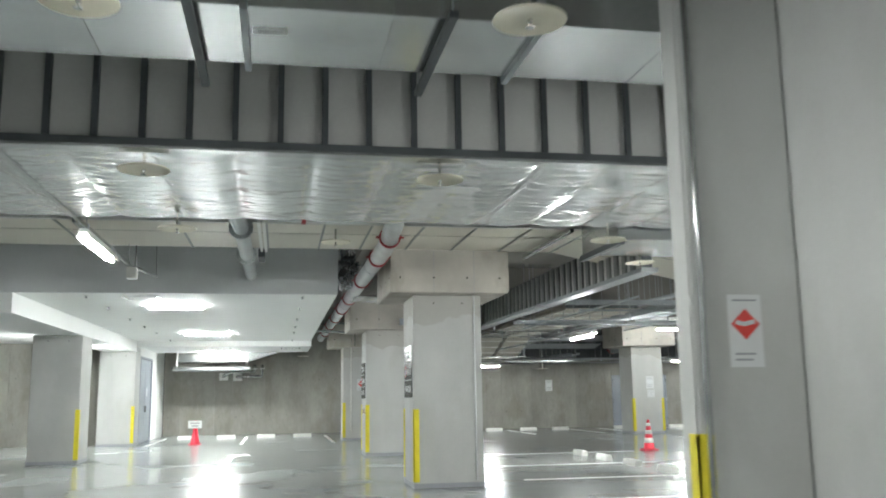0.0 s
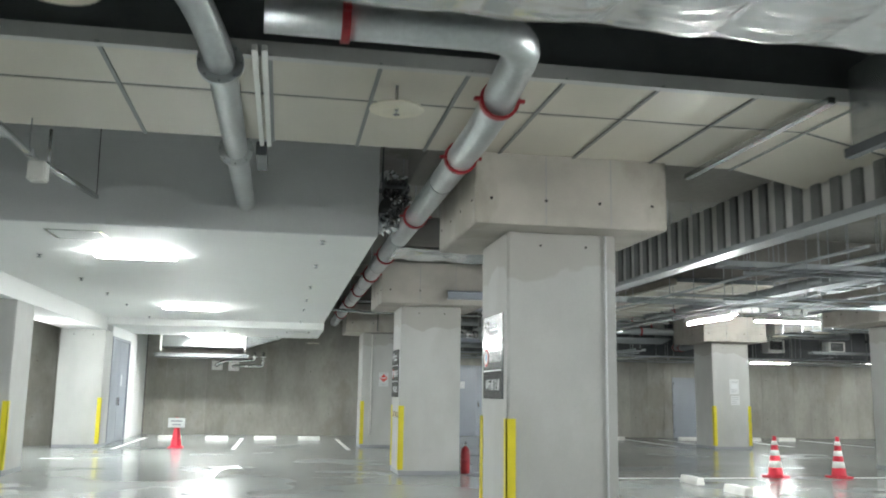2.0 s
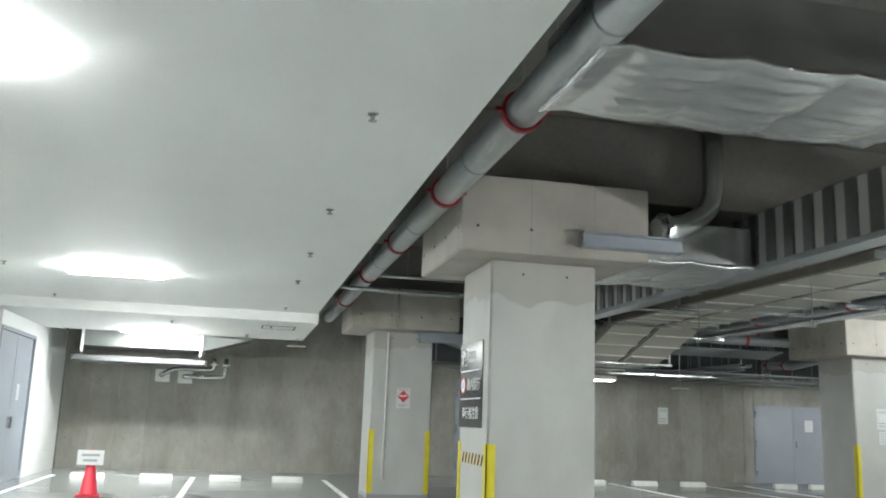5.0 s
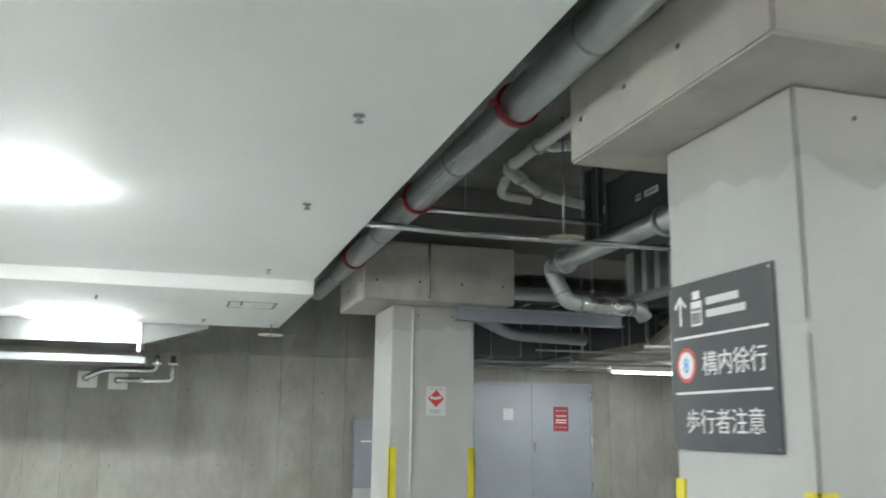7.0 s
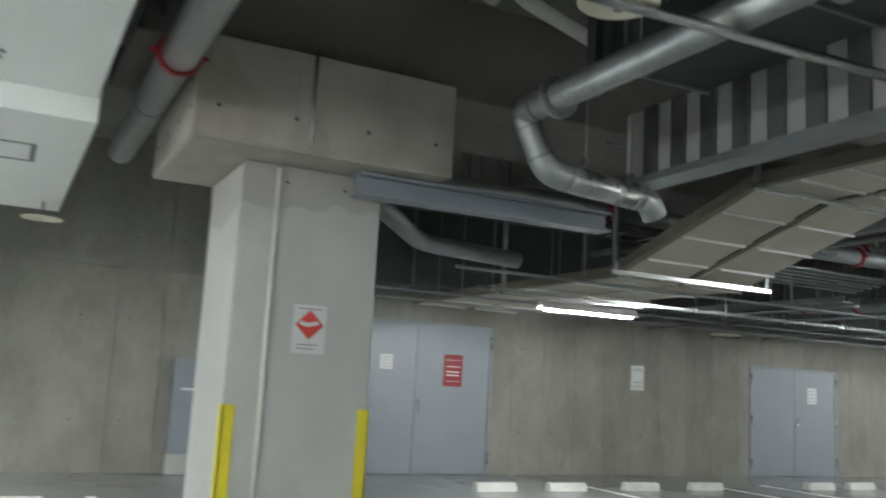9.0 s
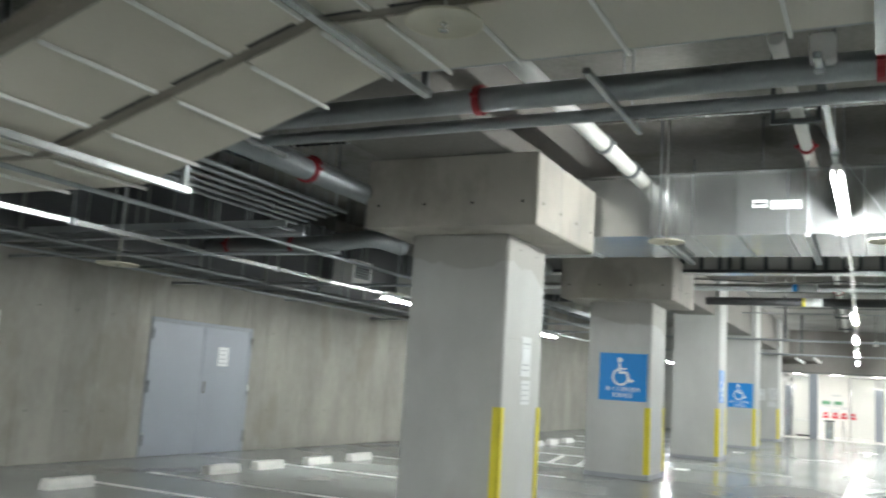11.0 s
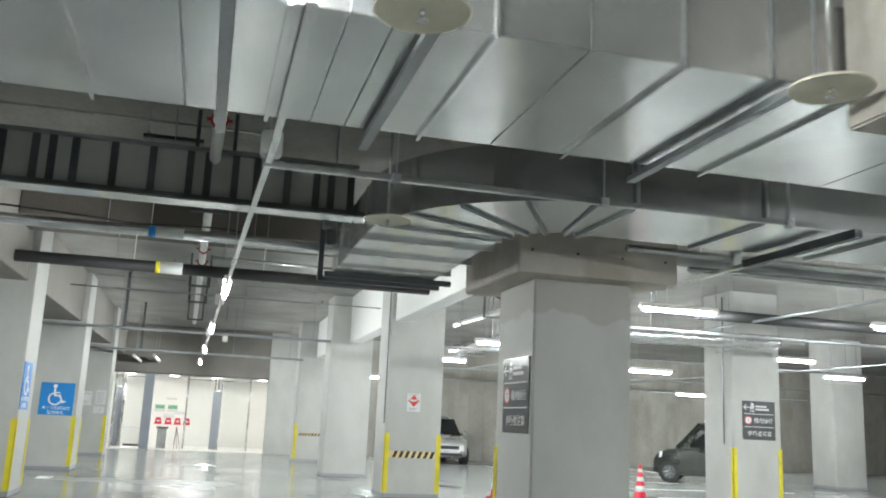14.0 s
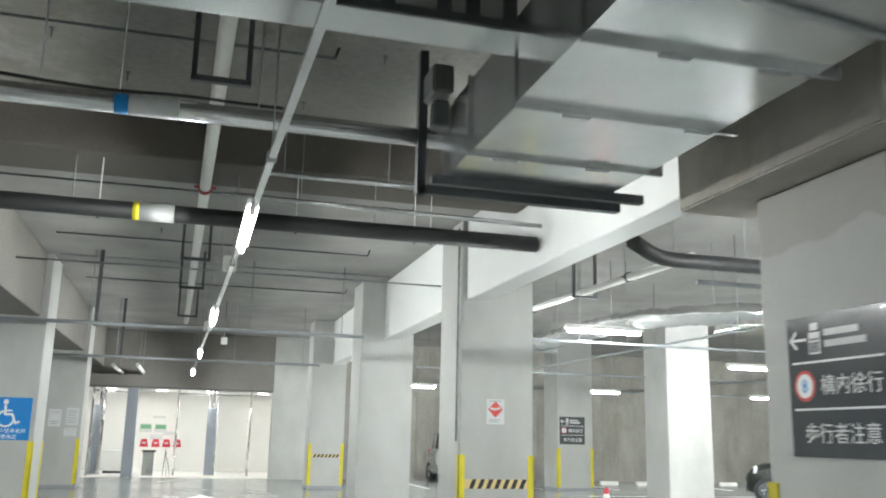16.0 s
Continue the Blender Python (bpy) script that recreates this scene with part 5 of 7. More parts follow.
# lobby end: boxes and pipes over the opening
white_box(35.8, 24.27, 3.3, "small white plastic junction box hung under the slab")
pipe([(35.8, 24.27, 3.455), (35.8, 24.27, TOP)], 0.012, GALV, "thin conduit dropping to a junction box", "conduit", seg=8)
for y, z in ((26.9, 2.99), (26.3, 3.02)):
    pipe([(39.5, y, z), (42.8, y, z)], 0.05, PLASTIC, "white lagged pipe above the lobby opening", "lagged_pipe", rods=[(40.2, y, z), (42.0, y, z)])
# slim conduit up the south face of the column beside the lane
pipe([(3.97, 12.858, 0.1), (3.97, 12.858, 2.8)], 0.011, FASCIA, "thin grey conduit up the face of a column", "conduit", seg=8)
# hangers on top of the duct across the lane, and the brace wires of one sprinkler drop
for y in (23.08, 22.36, 22.12, 25.2):
    dh = thing("duct_hanger", (13.96, y, 3.7), "thin hanger rod with a bright nut on the duct edge", "hanger", "duct hangers")
    part("rod", sweep(bmesh.new(), [(13.96, y, 3.69), (13.96, y, TOP)], 0.005, 6), GALVD, dh)
    part("nut", sweep(bmesh.new(), [(13.96, y, 3.685), (13.96, y, 3.735)], 0.013, 6), STEEL, dh)
    part("anchor", sweep(bmesh.new(), [(13.96, y, TOP - 0.04), (13.96, y, TOP)], 0.011, 6), RIB, dh)
for dy in (-0.8, 0.8):
    bw = thing("brace_wire", (13.5, 24.03, 3.08), "thin slanting steel brace wire of a sprinkler drop", "wire", "brace wires")
    part("wire", sweep(bmesh.new(), [(13.5, 24.03, 3.06), (13.52, 24.03 + dy, TOP)], 0.003, 6), GALVD, bw)
    part("eye_bolt", boxes((13.5, 13.54, 24.02 + dy, 24.04 + dy, TOP - 0.035, TOP), bevel=0.004), STEEL, bw)

# ---- sprinkler heads with round heat collectors ----
def disc(x, y, z, top=TOP):
    t = thing("sprinkler_disc", (x, y, z), "cream round heat-collector disc with a sprinkler head", "sprinkler", "sprinkler discs")
    part("disc", lathe(bmesh.new(), [(0.0, 0.018), (0.05, 0.016), (0.185, 0.006), (0.19, -0.004), (0.186, -0.008), (0.18, 0.0), (0.04, 0.010)], (x, y, z), 32), CREAM, t, "cream enamelled disc")
    h = part("sprinkler_head", lathe(bmesh.new(), [(0.012, 0.0), (0.016, -0.012), (0.006, -0.016), (0.006, -0.035), (0.024, -0.038), (0.024, -0.042), (0.004, -0.044)], (x, y, z), 14), STEEL, t, "small chrome sprinkler head")
    part("drop_pipe", sweep(bmesh.new(), [(x, y, z + 0.012), (x, y, top)], 0.011, 8), GALV, t)
    return t


for x, y, z in ((0.08, 6.62, 3.03), (2.34, 6.66, 3.03), (0.07, 8.95, 3.02), (4.51, 8.65, 2.93), (1.78, 11.02, 3.27), (5.68, 10.57, 2.99), (-2.6, 11.4, 3.2), (0.14, 4.07, 3.2), (2.32, 3.97, 3.2),
                (3.98, 24.5, 3.1), (8.09, 25.97, 3.03), (13.7, 26.12, 2.93), (13.5, 24.03, 2.88), (13.7, 22.05, 2.93), (10.25, 30.22, 2.19), (17.22, 23.41, 2.92), (22.5, 19.0, 2.8), (1.9, 30.6, 2.7)):
    disc(x, y, z)


def soffit_nozzle(x, y, z=3.02):
    t = thing("ceiling_sprinkler", (x, y, z), "small chrome sprinkler in the white soffit", "sprinkler", "soffit sprinklers")
    part("rosette", lathe(bmesh.new(), [(0.035, 0.0), (0.035, -0.006), (0.015, -0.012)], (x, y, z), 16), STEEL, t)
    part("head", lathe(bmesh.new(), [(0.012, -0.01), (0.012, -0.03), (0.026, -0.036), (0.026, -0.042), (0.004, -0.044)], (x, y, z), 12), GALVD, t)


for y in (15.1, 17.05, 19.5, 21.6, 23.65, 26.7):
    soffit_nozzle(1.47, y)
    soffit_nozzle(-2.03, y)
for x, y in ((0.9, 30.3), (1.3, 28.2), (-0.4, 28.3)):
    soffit_nozzle(x, y, 2.86)
for x, y, z in ((1.44, 28.48, 2.86), (-1.2, 15.4, 3.02)):
    hatch = thing("access_hatch", (x, y, z), "white flush access hatch in the soffit", "hatch", "access hatches")
    part("hatch_frame", boxes((x - 0.3, x + 0.3, y - 0.3, y - 0.27, z - 0.006, z), (x - 0.3, x + 0.3, y + 0.27, y + 0.3, z - 0.006, z), (x - 0.3, x - 0.27, y - 0.27, y + 0.27, z - 0.006, z), (x + 0.27, x + 0.3, y - 0.27, y + 0.27, z - 0.006, z)), GALV, hatch)
    part("hatch_panel", boxes((x - 0.262, x + 0.262, y - 0.262, y + 0.262, z - 0.004, z)), WHITE, hatch)

# fan-coil duct under the beam at the back of the bay
ac = thing("fan_coil_duct", (-1, 31.9, 2.4), "galvanized fan-coil duct with two bent pipes into the wall", "duct", "ventilation ducts")
# body coloured dark for its shade below the casing
part("duct_body", boxes((-2.5, 0.1, 31.3, 32.2, 2.26, 2.37), bevel=0.006), SHADEDUCT, ac)
part("casing", boxes((-2.35, 0.05, 31.2, 32.4, 2.55, 2.95), bevel=0.008), DULLDUCT, ac)
bm = bmesh.new()
vs = [bm.verts.new(p) for p in ((0.05, 31.2, 2.55), (0.05, 32.4, 2.55), (0.05, 32.4, 2.95), (0.05, 31.2, 2.95), (1.0, 31.4, 2.84), (1.0, 32.2, 2.84), (1.0, 32.2, 2.95), (1.0, 31.4, 2.95))]
for q in ((0, 1, 2, 3), (4, 7, 6, 5), (0, 4, 5, 1), (3, 2, 6, 7), (0, 3, 7, 4), (1, 5, 6, 2)):
    bm.faces.new([vs[i] for i in q])
part("taper", bm, GALV, ac)
for x in (-2.3, 0.0):
    part("hanger_strap", boxes((x - 0.025, x + 0.025, 31.15, 31.18, 2.42, 2.95)), PLASTIC, ac)
for x, z, rise, xe in ((-0.9, 2.1, 0.15, 0.24), (-0.4, 2.08, 0.0, 0.5)):
    p = part("bent_pipe", sweep(bmesh.new(), bend([(x, NORTH - 0.05, z), (x, 33.05, z), (x + 0.16 + rise, 32.95, z + rise), (xe, 32.85, z + rise), (xe, 32.8, 2.5)], 0.1), 0.05, 14), STEEL, ac)
    part("bracket", boxes((xe - 0.08, xe + 0.08, 32.74, 32.79, 2.34, 2.37), bevel=0.003), PLASTIC, ac)
    part("wall_plate", boxes((x - 0.16, x + 0.16, NORTH - 0.03, NORTH - 0.004, z - 0.14, z + 0.14), bevel=0.004), PLASTIC, p, "white square wall plate")

# ---- flat things on faces: signs, posters, doors ----
RIGHT = {"w": Vector((0, -1, 0)), "e": Vector((0, 1, 0)), "s": Vector((1, 0, 0)), "n": Vector((-1, 0, 0))}
OUT = {"w": Vector((-1, 0, 0)), "e": Vector((1, 0, 0)), "s": Vector((0, -1, 0)), "n": Vector((0, 1, 0))}
UPV = Vector((0, 0, 1))


def face(side, x, y, z):
    """A flat place on a wall: its middle, its right and its outward way."""
    return Vector((x, y, z)), RIGHT[side], OUT[side]


def poly(F, points, d0, d1, bm=None):
    o, u, n = F
    bm = bm or bmesh.new()
    lo = [bm.verts.new(o + u * a + UPV * b + n * d0) for a, b in points]
    hi = [bm.verts.new(o + u * a + UPV * b + n * d1) for a, b in points]
    k = len(points)
    bm.faces.new(lo[::-1])
    bm.faces.new(hi)
    for i in range(k):
        bm.faces.new((lo[i], lo[(i + 1) % k], hi[(i + 1) % k], hi[i]))
    return bm


def rect(F, a0, a1, b0, b1, d0, d1, bm=None):
    return poly(F, [(a0, b0), (a1, b0), (a1, b1), (a0, b1)], d0, d1, bm)


def round_plate(F, cx, cy, r, d0, d1, bm=None, seg=24):
    return poly(F, [(cx + r * math.cos(2 * math.pi * k / seg), cy + r * math.sin(2 * math.pi * k / seg)) for k in range(seg)], d0, d1, bm)


def stroke(F, points, w, d0, d1, bm=None):
    bm = bm or bmesh.new()
    for i, ((a, b), (c, d)) in enumerate(zip(points, points[1:])):
        d1 += 0.00015
        L = math.hypot(c - a, d - b) or 1
        px, py = -(d - b) / L * w / 2, (c - a) / L * w / 2
        ex, ey = (c - a) / L * w * 0.3, (d - b) / L * w * 0.3
        poly(F, [(a - ex + px, b - ey + py), (a - ex - px, b - ey - py), (c + ex - px, d + ey - py), (c + ex + px, d + ey + py)], d0, d1, bm)
    return bm


def ring_points(cx, cy, r, a0, a1, n=20):
    return [(cx + r * math.cos(math.radians(a0 + (a1 - a0) * k / n)), cy + r * math.sin(math.radians(a0 + (a1 - a0) * k / n))) for k in range(n + 1)]


def lettering(F, text, cx, cy, width, d0, height=None):
    """Raised letters, fitted to a width, with their middle at cx, cy."""
    cu = bpy.data.curves.new("lettering", "FONT")
    cu.body, cu.resolution_u, cu.extrude = text, 1, 0.0
    tmp = bpy.data.objects.new("lettering", cu)
    scene.collection.objects.link(tmp)
    bpy.context.view_layer.update()
    me = bpy.data.meshes.new_from_object(tmp)
    bpy.data.objects.remove(tmp)
    bm = bmesh.new()
    bm.from_mesh(me)
    bpy.data.meshes.remove(me)
    xs, ys = [v.co.x for v in bm.verts], [v.co.y for v in bm.verts]
    w, h = max(xs) - min(xs), max(ys) - min(ys)
    sx = width / w
    sy = height / h if height else sx
    mx, my = (max(xs) + min(xs)) / 2, (max(ys) + min(ys)) / 2
    o, u, n = F
    for v in bm.verts:
        v.co = o + u * (cx + (v.co.x - mx) * sx) + UPV * (cy + (v.co.y - my) * sy) + n * d0
    ret = bmesh.ops.extrude_face_region(bm, geom=list(bm.faces))
    for el in ret["geom"]:
        if isinstance(el, bmesh.types.BMVert):
            el.co += n * 0.0012
    return bm


def lane_sign(side, x, y, z, w, h, arrow="up"):
    """Dark board of three rows: way to the entrance, walking pace, mind pedestrians."""
    F = face(side, x, y, z)
    t = thing("direction_sign", F[0], "dark grey three-row direction sign with white lettering on a column", "sign", "lane signs")
    part("board", rect(F, -w / 2, w / 2, -h / 2, h / 2, 0.0, 0.012), SIGN, t)
    for b in (h / 6, -h / 6):
        part("divider", rect(F, -w * 0.45, w * 0.45, b - 0.006, b + 0.006, 0.0135, 0.0155), INK, t, "white divider line")
    cy = h / 3
    a = -w * 0.37
    if arrow == "up":
        bm = stroke(F, [(a, cy - 0.07), (a, cy + 0.06)], 0.016, 0.0135, 0.0155)
        stroke(F, [(a - 0.045, cy + 0.02), (a, cy + 0.068), (a + 0.045, cy + 0.02)], 0.016, 0.0135, 0.0155, bm)
    else:
        bm = stroke(F, [(a + 0.06, cy), (a - 0.06, cy)], 0.016, 0.0135, 0.0155)
        stroke(F, [(a - 0.02, cy + 0.045), (a - 0.068, cy), (a - 0.02, cy - 0.045)], 0.016, 0.0135, 0.0155, bm)
    part("arrow", bm, INK, t)
    a = -w * 0.2
    bm = rect(F, a - 0.045, a + 0.045, cy - 0.085, cy + 0.035, 0.0135, 0.0155)
    rect(F, a - 0.03, a + 0.03, cy + 0.045, cy + 0.085, 0.0135, 0.0155, bm)
    part("pictogram", bm, INK, t)
    bm = bmesh.new()
    for k in (-1, 0, 1):
        round_plate(F, a + 0.026 * k, cy - 0.005, 0.009, 0.0155, 0.0165, bm, 10)
        rect(F, a + 0.026 * k - 0.009, a + 0.026 * k + 0.009, cy - 0.075, cy - 0.02, 0.0155, 0.0165, bm)
    part("pictogram_figure", bm, SIGN, t)
    for cy2, wd in ((cy + 0.025, 0.26), (cy - 0.035, 0.31)):
        part("text_bar", rect(F, -w * 0.1, -w * 0.1 + wd, cy2 - 0.018, cy2 + 0.018, 0.0135, 0.0150), FASCIA, t)
    ring = part("speed_disc", round_plate(F, -w * 0.33, 0, 0.085, 0.0125, 0.0140), REDINK, t, "white disc with a red rim")
    part("disc_face", round_plate(F, -w * 0.33, 0, 0.066, 0.0142, 0.0150), INK, ring)
    part("disc_number", lettering(F, "8", -w * 0.33, 0, 0.045, 0.0152, 0.08), BLUE, ring)
    part("lettering", lettering(F, "構内徐行", w * 0.13, 0, w * 0.58, 0.0135), INK, t, "white lettering")
    part("lettering", lettering(F, "歩行者注意", 0.01, -h / 3, w * 0.72, 0.0135), INK, t, "white lettering")
    for a, b in ((-1, 1), (1, 1), (-1, -1), (1, -1)):
        part("screw", round_plate(F, a * (w / 2 - 0.02), b * (h / 2 - 0.02), 0.006, 0.012, 0.014, None, 8), STEEL, t)
    return t


lane_sign("w", 3.05, 13.405, 1.69, 0.77, 0.78)
lane_sign("w", 3.04, 20.68, 1.675, 0.84, 0.81)
lane_sign("n", 19.085, 21.61, 1.66, 0.77, 0.76, "left")
lane_sign("n", 32.3, 21.80, 1.62, 0.78, 0.76, "left")
lane_sign("w", 26.35, 13.81, 1.685, 0.75, 0.77, "left")
lane_sign("w", 38.3, 14.62, 1.615, 0.75, 0.75, "left")


def wheelchair_sign(side, x, y, z, w=0.78, h=0.76):
    F = face(side, x, y, z)
    t = thing("parking_sign", F[0], "bright blue accessible-parking sign with a white wheelchair symbol", "sign", "accessible parking signs")
    part("board", rect(F, -w / 2, w / 2, -h / 2, h / 2, 0, 0.012), BLUE, t)
    bm = stroke(F, ring_points(-0.035, 0.0, 0.125, 115, 350, 22), 0.034, 0.0135, 0.0155)
    stroke(F, [(-0.055, 0.21), (-0.05, 0.07), (0.06, 0.07), (0.115, -0.07), (0.17, -0.05)], 0.038, 0.0135, 0.0195, bm)
    stroke(F, [(-0.05, 0.13), (0.05, 0.13)], 0.026, 0.0135, 0.0205, bm)
    part("wheelchair_symbol", bm, INK, t, "white wheelchair symbol")
    part("symbol_head", round_plate(F, -0.055, 0.27, 0.042, 0.0135, 0.0155), INK, t)
    part("lettering", lettering(F, "車イス使用者用", 0.0, -0.195, 0.56, 0.0135), INK, t, "white lettering")
    part("lettering", lettering(F, "駐車施設", 0.0, -0.29, 0.32, 0.0135), INK, t, "white lettering")
    return t


wheelchair_sign("w", 18.75, 27.86, 1.595, 0.78, 0.76)
wheelchair_sign("w", 31.3, 27.755, 1.49, 0.69, 0.69)
wheelchair_sign("s", 25.35, 27.35, 1.62, 0.62, 0.72)


def diamond_poster(side, x, y, z, w, h, label="white laminated notice with a red diamond taped to a column"):
    F = face(side, x, y, z)
    t = thing("notice_poster", F[0], label, "poster", "paper notices")
    part("sheet", rect(F, -w / 2, w / 2, -h / 2, h / 2, 0.001, 0.004), PAPER, t)
    r = w * 0.43
    cy = h * 0.09
    part("diamond", poly(F, [(0, cy - r), (r, cy), (0, cy + r), (-r, cy)], 0.0045, 0.0055), REDINK, t, "red diamond")
    part("diamond_bar", stroke(F, [(-r * 0.6, cy + r * 0.12), (-r * 0.1, cy), (r * 0.55, cy + r * 0.15)], r * 0.28, 0.0058, 0.0066), PAPER, t)
    for k, b in enumerate((h * 0.42, -h * 0.32, -h * 0.40)):
        part("text_bar", rect(F, -w * 0.36, w * (0.36 - 0.1 * k), b - h * 0.014, b + h * 0.014, 0.0045, 0.0055), GREYINK, t)
    return t


def paper(side, x, y, z, w, h, rows=5, label="white paper notice with grey lines of print", ink=None, pic=False):
    F = face(side, x, y, z)
    t = thing("paper_notice", F[0], label, "notice", "paper notices")
    part("sheet", rect(F, -w / 2, w / 2, -h / 2, h / 2, 0.001, 0.004), PAPER, t)
    for k in range(rows):
        b = h * (0.36 - 0.74 * k / max(1, rows - 1)) * (0.9)
        wd = w * (0.38 - 0.09 * ((k * 7) % 3))
        part("text_bar", rect(F, -w * 0.38, wd, b - min(0.006, h * 0.018), b + min(0.006, h * 0.018), 0.0045, 0.0055), ink or GREYINK, t)
    if pic:
        part("picture", rect(F, -w * 0.34, w * 0.34, -h * 0.12, h * 0.2, 0.0058, 0.0066), FASCIA, t)
    return t


diamond_poster("s", 3.59, 27.40, 1.67, 0.24, 0.34)
diamond_poster("s", 3.385, 3.97, 1.63, 0.18, 0.36)
diamond_poster("w", 26.49, 20.955, 1.695, 0.25, 0.33)
paper("s", 13.03, 27.36, 1.64, 0.27, 0.40, 6, pic=True)
paper("s", 13.05, 27.36, 1.28, 0.25, 0.24, 4)
paper("w", 38.0, 27.95, 1.60, 0.28, 0.40, 6, pic=True)
paper("w", 38.0, 27.56, 1.64, 0.28, 0.40, 6)
paper("w", 38.0, 27.58, 1.28, 0.28, 0.19, 3)
paper("s", 11.5, NORTH, 1.63, 0.28, 0.42, 5, "white and blue notice on the concrete wall", pic=True)
paper("w", 43.5, 18.25, 1.58, 0.24, 0.4, 4)


# ---- grey steel doors ----
def steel_door(x0, x1, z1, joint, n_hinge=3, label="grey painted steel double door in the concrete wall"):
    t = thing("steel_door", ((x0 + x1) / 2, NORTH, 0), label, "door", "steel doors")
    y = NORTH
    part("door_frame", boxes((x0, x0 + 0.05, y - 0.015, y + 0.03, 0, z1), (x1 - 0.05, x1, y - 0.015, y + 0.03, 0, z1), (x0 + 0.05, x1 - 0.05, y - 0.015, y + 0.03, z1 - 0.05, z1), bevel=0.003), DOOR, t)
    for a, b, hinge in ((x0 + 0.054, joint - 0.003, x0 + 0.03), (joint + 0.003, x1 - 0.054, x1 - 0.03)):
        leaf = part("door_leaf", boxes((a, b, y - 0.006, y + 0.028, 0.008, z1 - 0.054), bevel=0.003), DOOR, t)
        for k in range(n_hinge):
            zc = 0.25 + (z1 - 0.5) * k / (n_hinge - 1)
            part("hinge", sweep(bmesh.new(), [(hinge, y - 0.026, zc - 0.09), (hinge, y - 0.026, zc + 0.09)], 0.012, 8), STEEL, leaf)
        if b > joint:
            part("handle", boxes((joint + 0.05, joint + 0.09, y - 0.03, y - 0.006, 0.92, 1.1), bevel=0.006), STEEL, leaf, "small steel handle")
    return t


steel_door(6.0, 8.62, 2.26, 7.31)
steel_door(14.1, 16.4, 2.0, 15.25)
steel_door(28.0, 30.4, 2.0, 29.2)
F = face("s", 7.935, NORTH - 0.006, 1.555)
t = thing("warning_sign", F[0], "dark red warning sign with white lines on the door", "sign")
part("board", rect(F, -0.16, 0.16, -0.24, 0.24, 0.001, 0.005), DARKRED, t)
for b, hh in ((0.06, 0.007), (-0.02, 0.009), (-0.07, 0.008)):
    part("text_bar", rect(F, -0.11, 0.11, b - hh, b + hh, 0.0055, 0.0065), INK, t)
for k in range(5):
    for b in (0.16, -0.16):
        part("dot", round_plate(F, -0.1 + 0.05 * k, b, 0.009, 0.0055, 0.0065, None, 10), INK, t)
paper("s", 6.82, NORTH - 0.006, 1.63, 0.2, 0.22, 4, "white paper notice taped to the grey door")
paper("s", 15.72, NORTH - 0.006, 1.5, 0.24, 0.3, 4, "white paper notice taped to the grey door")
paper("s", 29.9, NORTH - 0.006, 1.4, 0.26, 0.3, 4, "white paper notice taped to the grey door")

ep = thing("electrical_panel", (4.4, NORTH, 0.26), "grey steel electrical panel with two doors on the wall", "panel")
part("cabinet", boxes((3.77, 5.0, NORTH - 0.12, NORTH, 0.26, 1.49), bevel=0.006), DOOR, ep)
for a, b in ((3.785, 4.27), (4.28, 4.985)):
    d = part("panel_door", boxes((a, b, NORTH - 0.135, NORTH - 0.122, 0.28, 1.47), bevel=0.003), DOOR, ep)
    part("nameplate", boxes((a + 0.1, a + 0.3, NORTH - 0.138, NORTH - 0.1355, 1.08, 1.11)), INK, d)
part("plinth", boxes((3.77, 5.0, NORTH - 0.1, NORTH, 0, 0.255), bevel=0.01), CONCRETE, ep)

# side door in the return wall
sd = thing("steel_door", (-3.0, 29.2, 0), "grey painted steel door in the white return wall", "door", "steel doors")
part("door_frame", boxes((-3.15, -3.0, 27.92, 27.98, 0, 2.61), (-3.15, -3.0, 30.38, 30.44, 0, 2.61), (-3.15, -3.0, 27.98, 30.38, 2.55, 2.61), bevel=0.003), DOOR, sd)
for a, b in ((27.985, 29.175), (29.185, 30.375)):
    leaf = part("door_leaf", boxes((-3.09, -3.04, a, b, 0.008, 2.545), bevel=0.003), DOOR, sd)
    part("handle", boxes((-3.04, -3.0, (b - 0.1) if a < 28.5 else (a + 0.05), (b - 0.05) if a < 28.5 else (a + 0.1), 0.92, 1.12), bevel=0.006), STEEL, leaf)
paper("e", -3.04, 29.6, 1.55, 0.2, 0.28, 4, "white paper notice taped to the grey door")

# duct name plates
F = face("w", 13.905, 25.22, 3.35)
t = thing("duct_label", F[0], "white airflow arrow plate on the galvanized duct", "label", "duct labels")
part("plate", rect(F, -0.075, 0.075, -0.038, 0.038, 0.0, 0.003), PAPER, t)
part("arrow", poly(F, [(-0.06, 0), (-0.03, 0.025), (-0.03, 0.012), (0.06, 0.012), (0.06, -0.012), (-0.03, -0.012), (-0.03, -0.03)], 0.0035, 0.0045), SIGN, t)
F = face("w", 13.905, 24.97, 3.335)
t = thing("duct_label", F[0], "white lettered name plate on the galvanized duct", "label", "duct labels")
part("plate", rect(F, -0.15, 0.15, -0.045, 0.045, 0.0, 0.003), PAPER, t)
part("lettering", lettering(F, "外気ダクト", 0.0, 0.0, 0.24, 0.0035), SIGN, t, "dark lettering")


dl = thing("duct_label", (1.0, 4.82, 3.417), "small white printed label under the galvanized duct", "label", "duct labels")
part("sheet", boxes((0.92, 1.12, 4.78, 4.86, 3.414, 3.418)), PAPER, dl)
part("text_bar", boxes((0.95, 1.09, 4.805, 4.815, 3.411, 3.4135), (0.95, 1.05, 4.83, 4.84, 3.411, 3.4135)), GREYINK, dl)

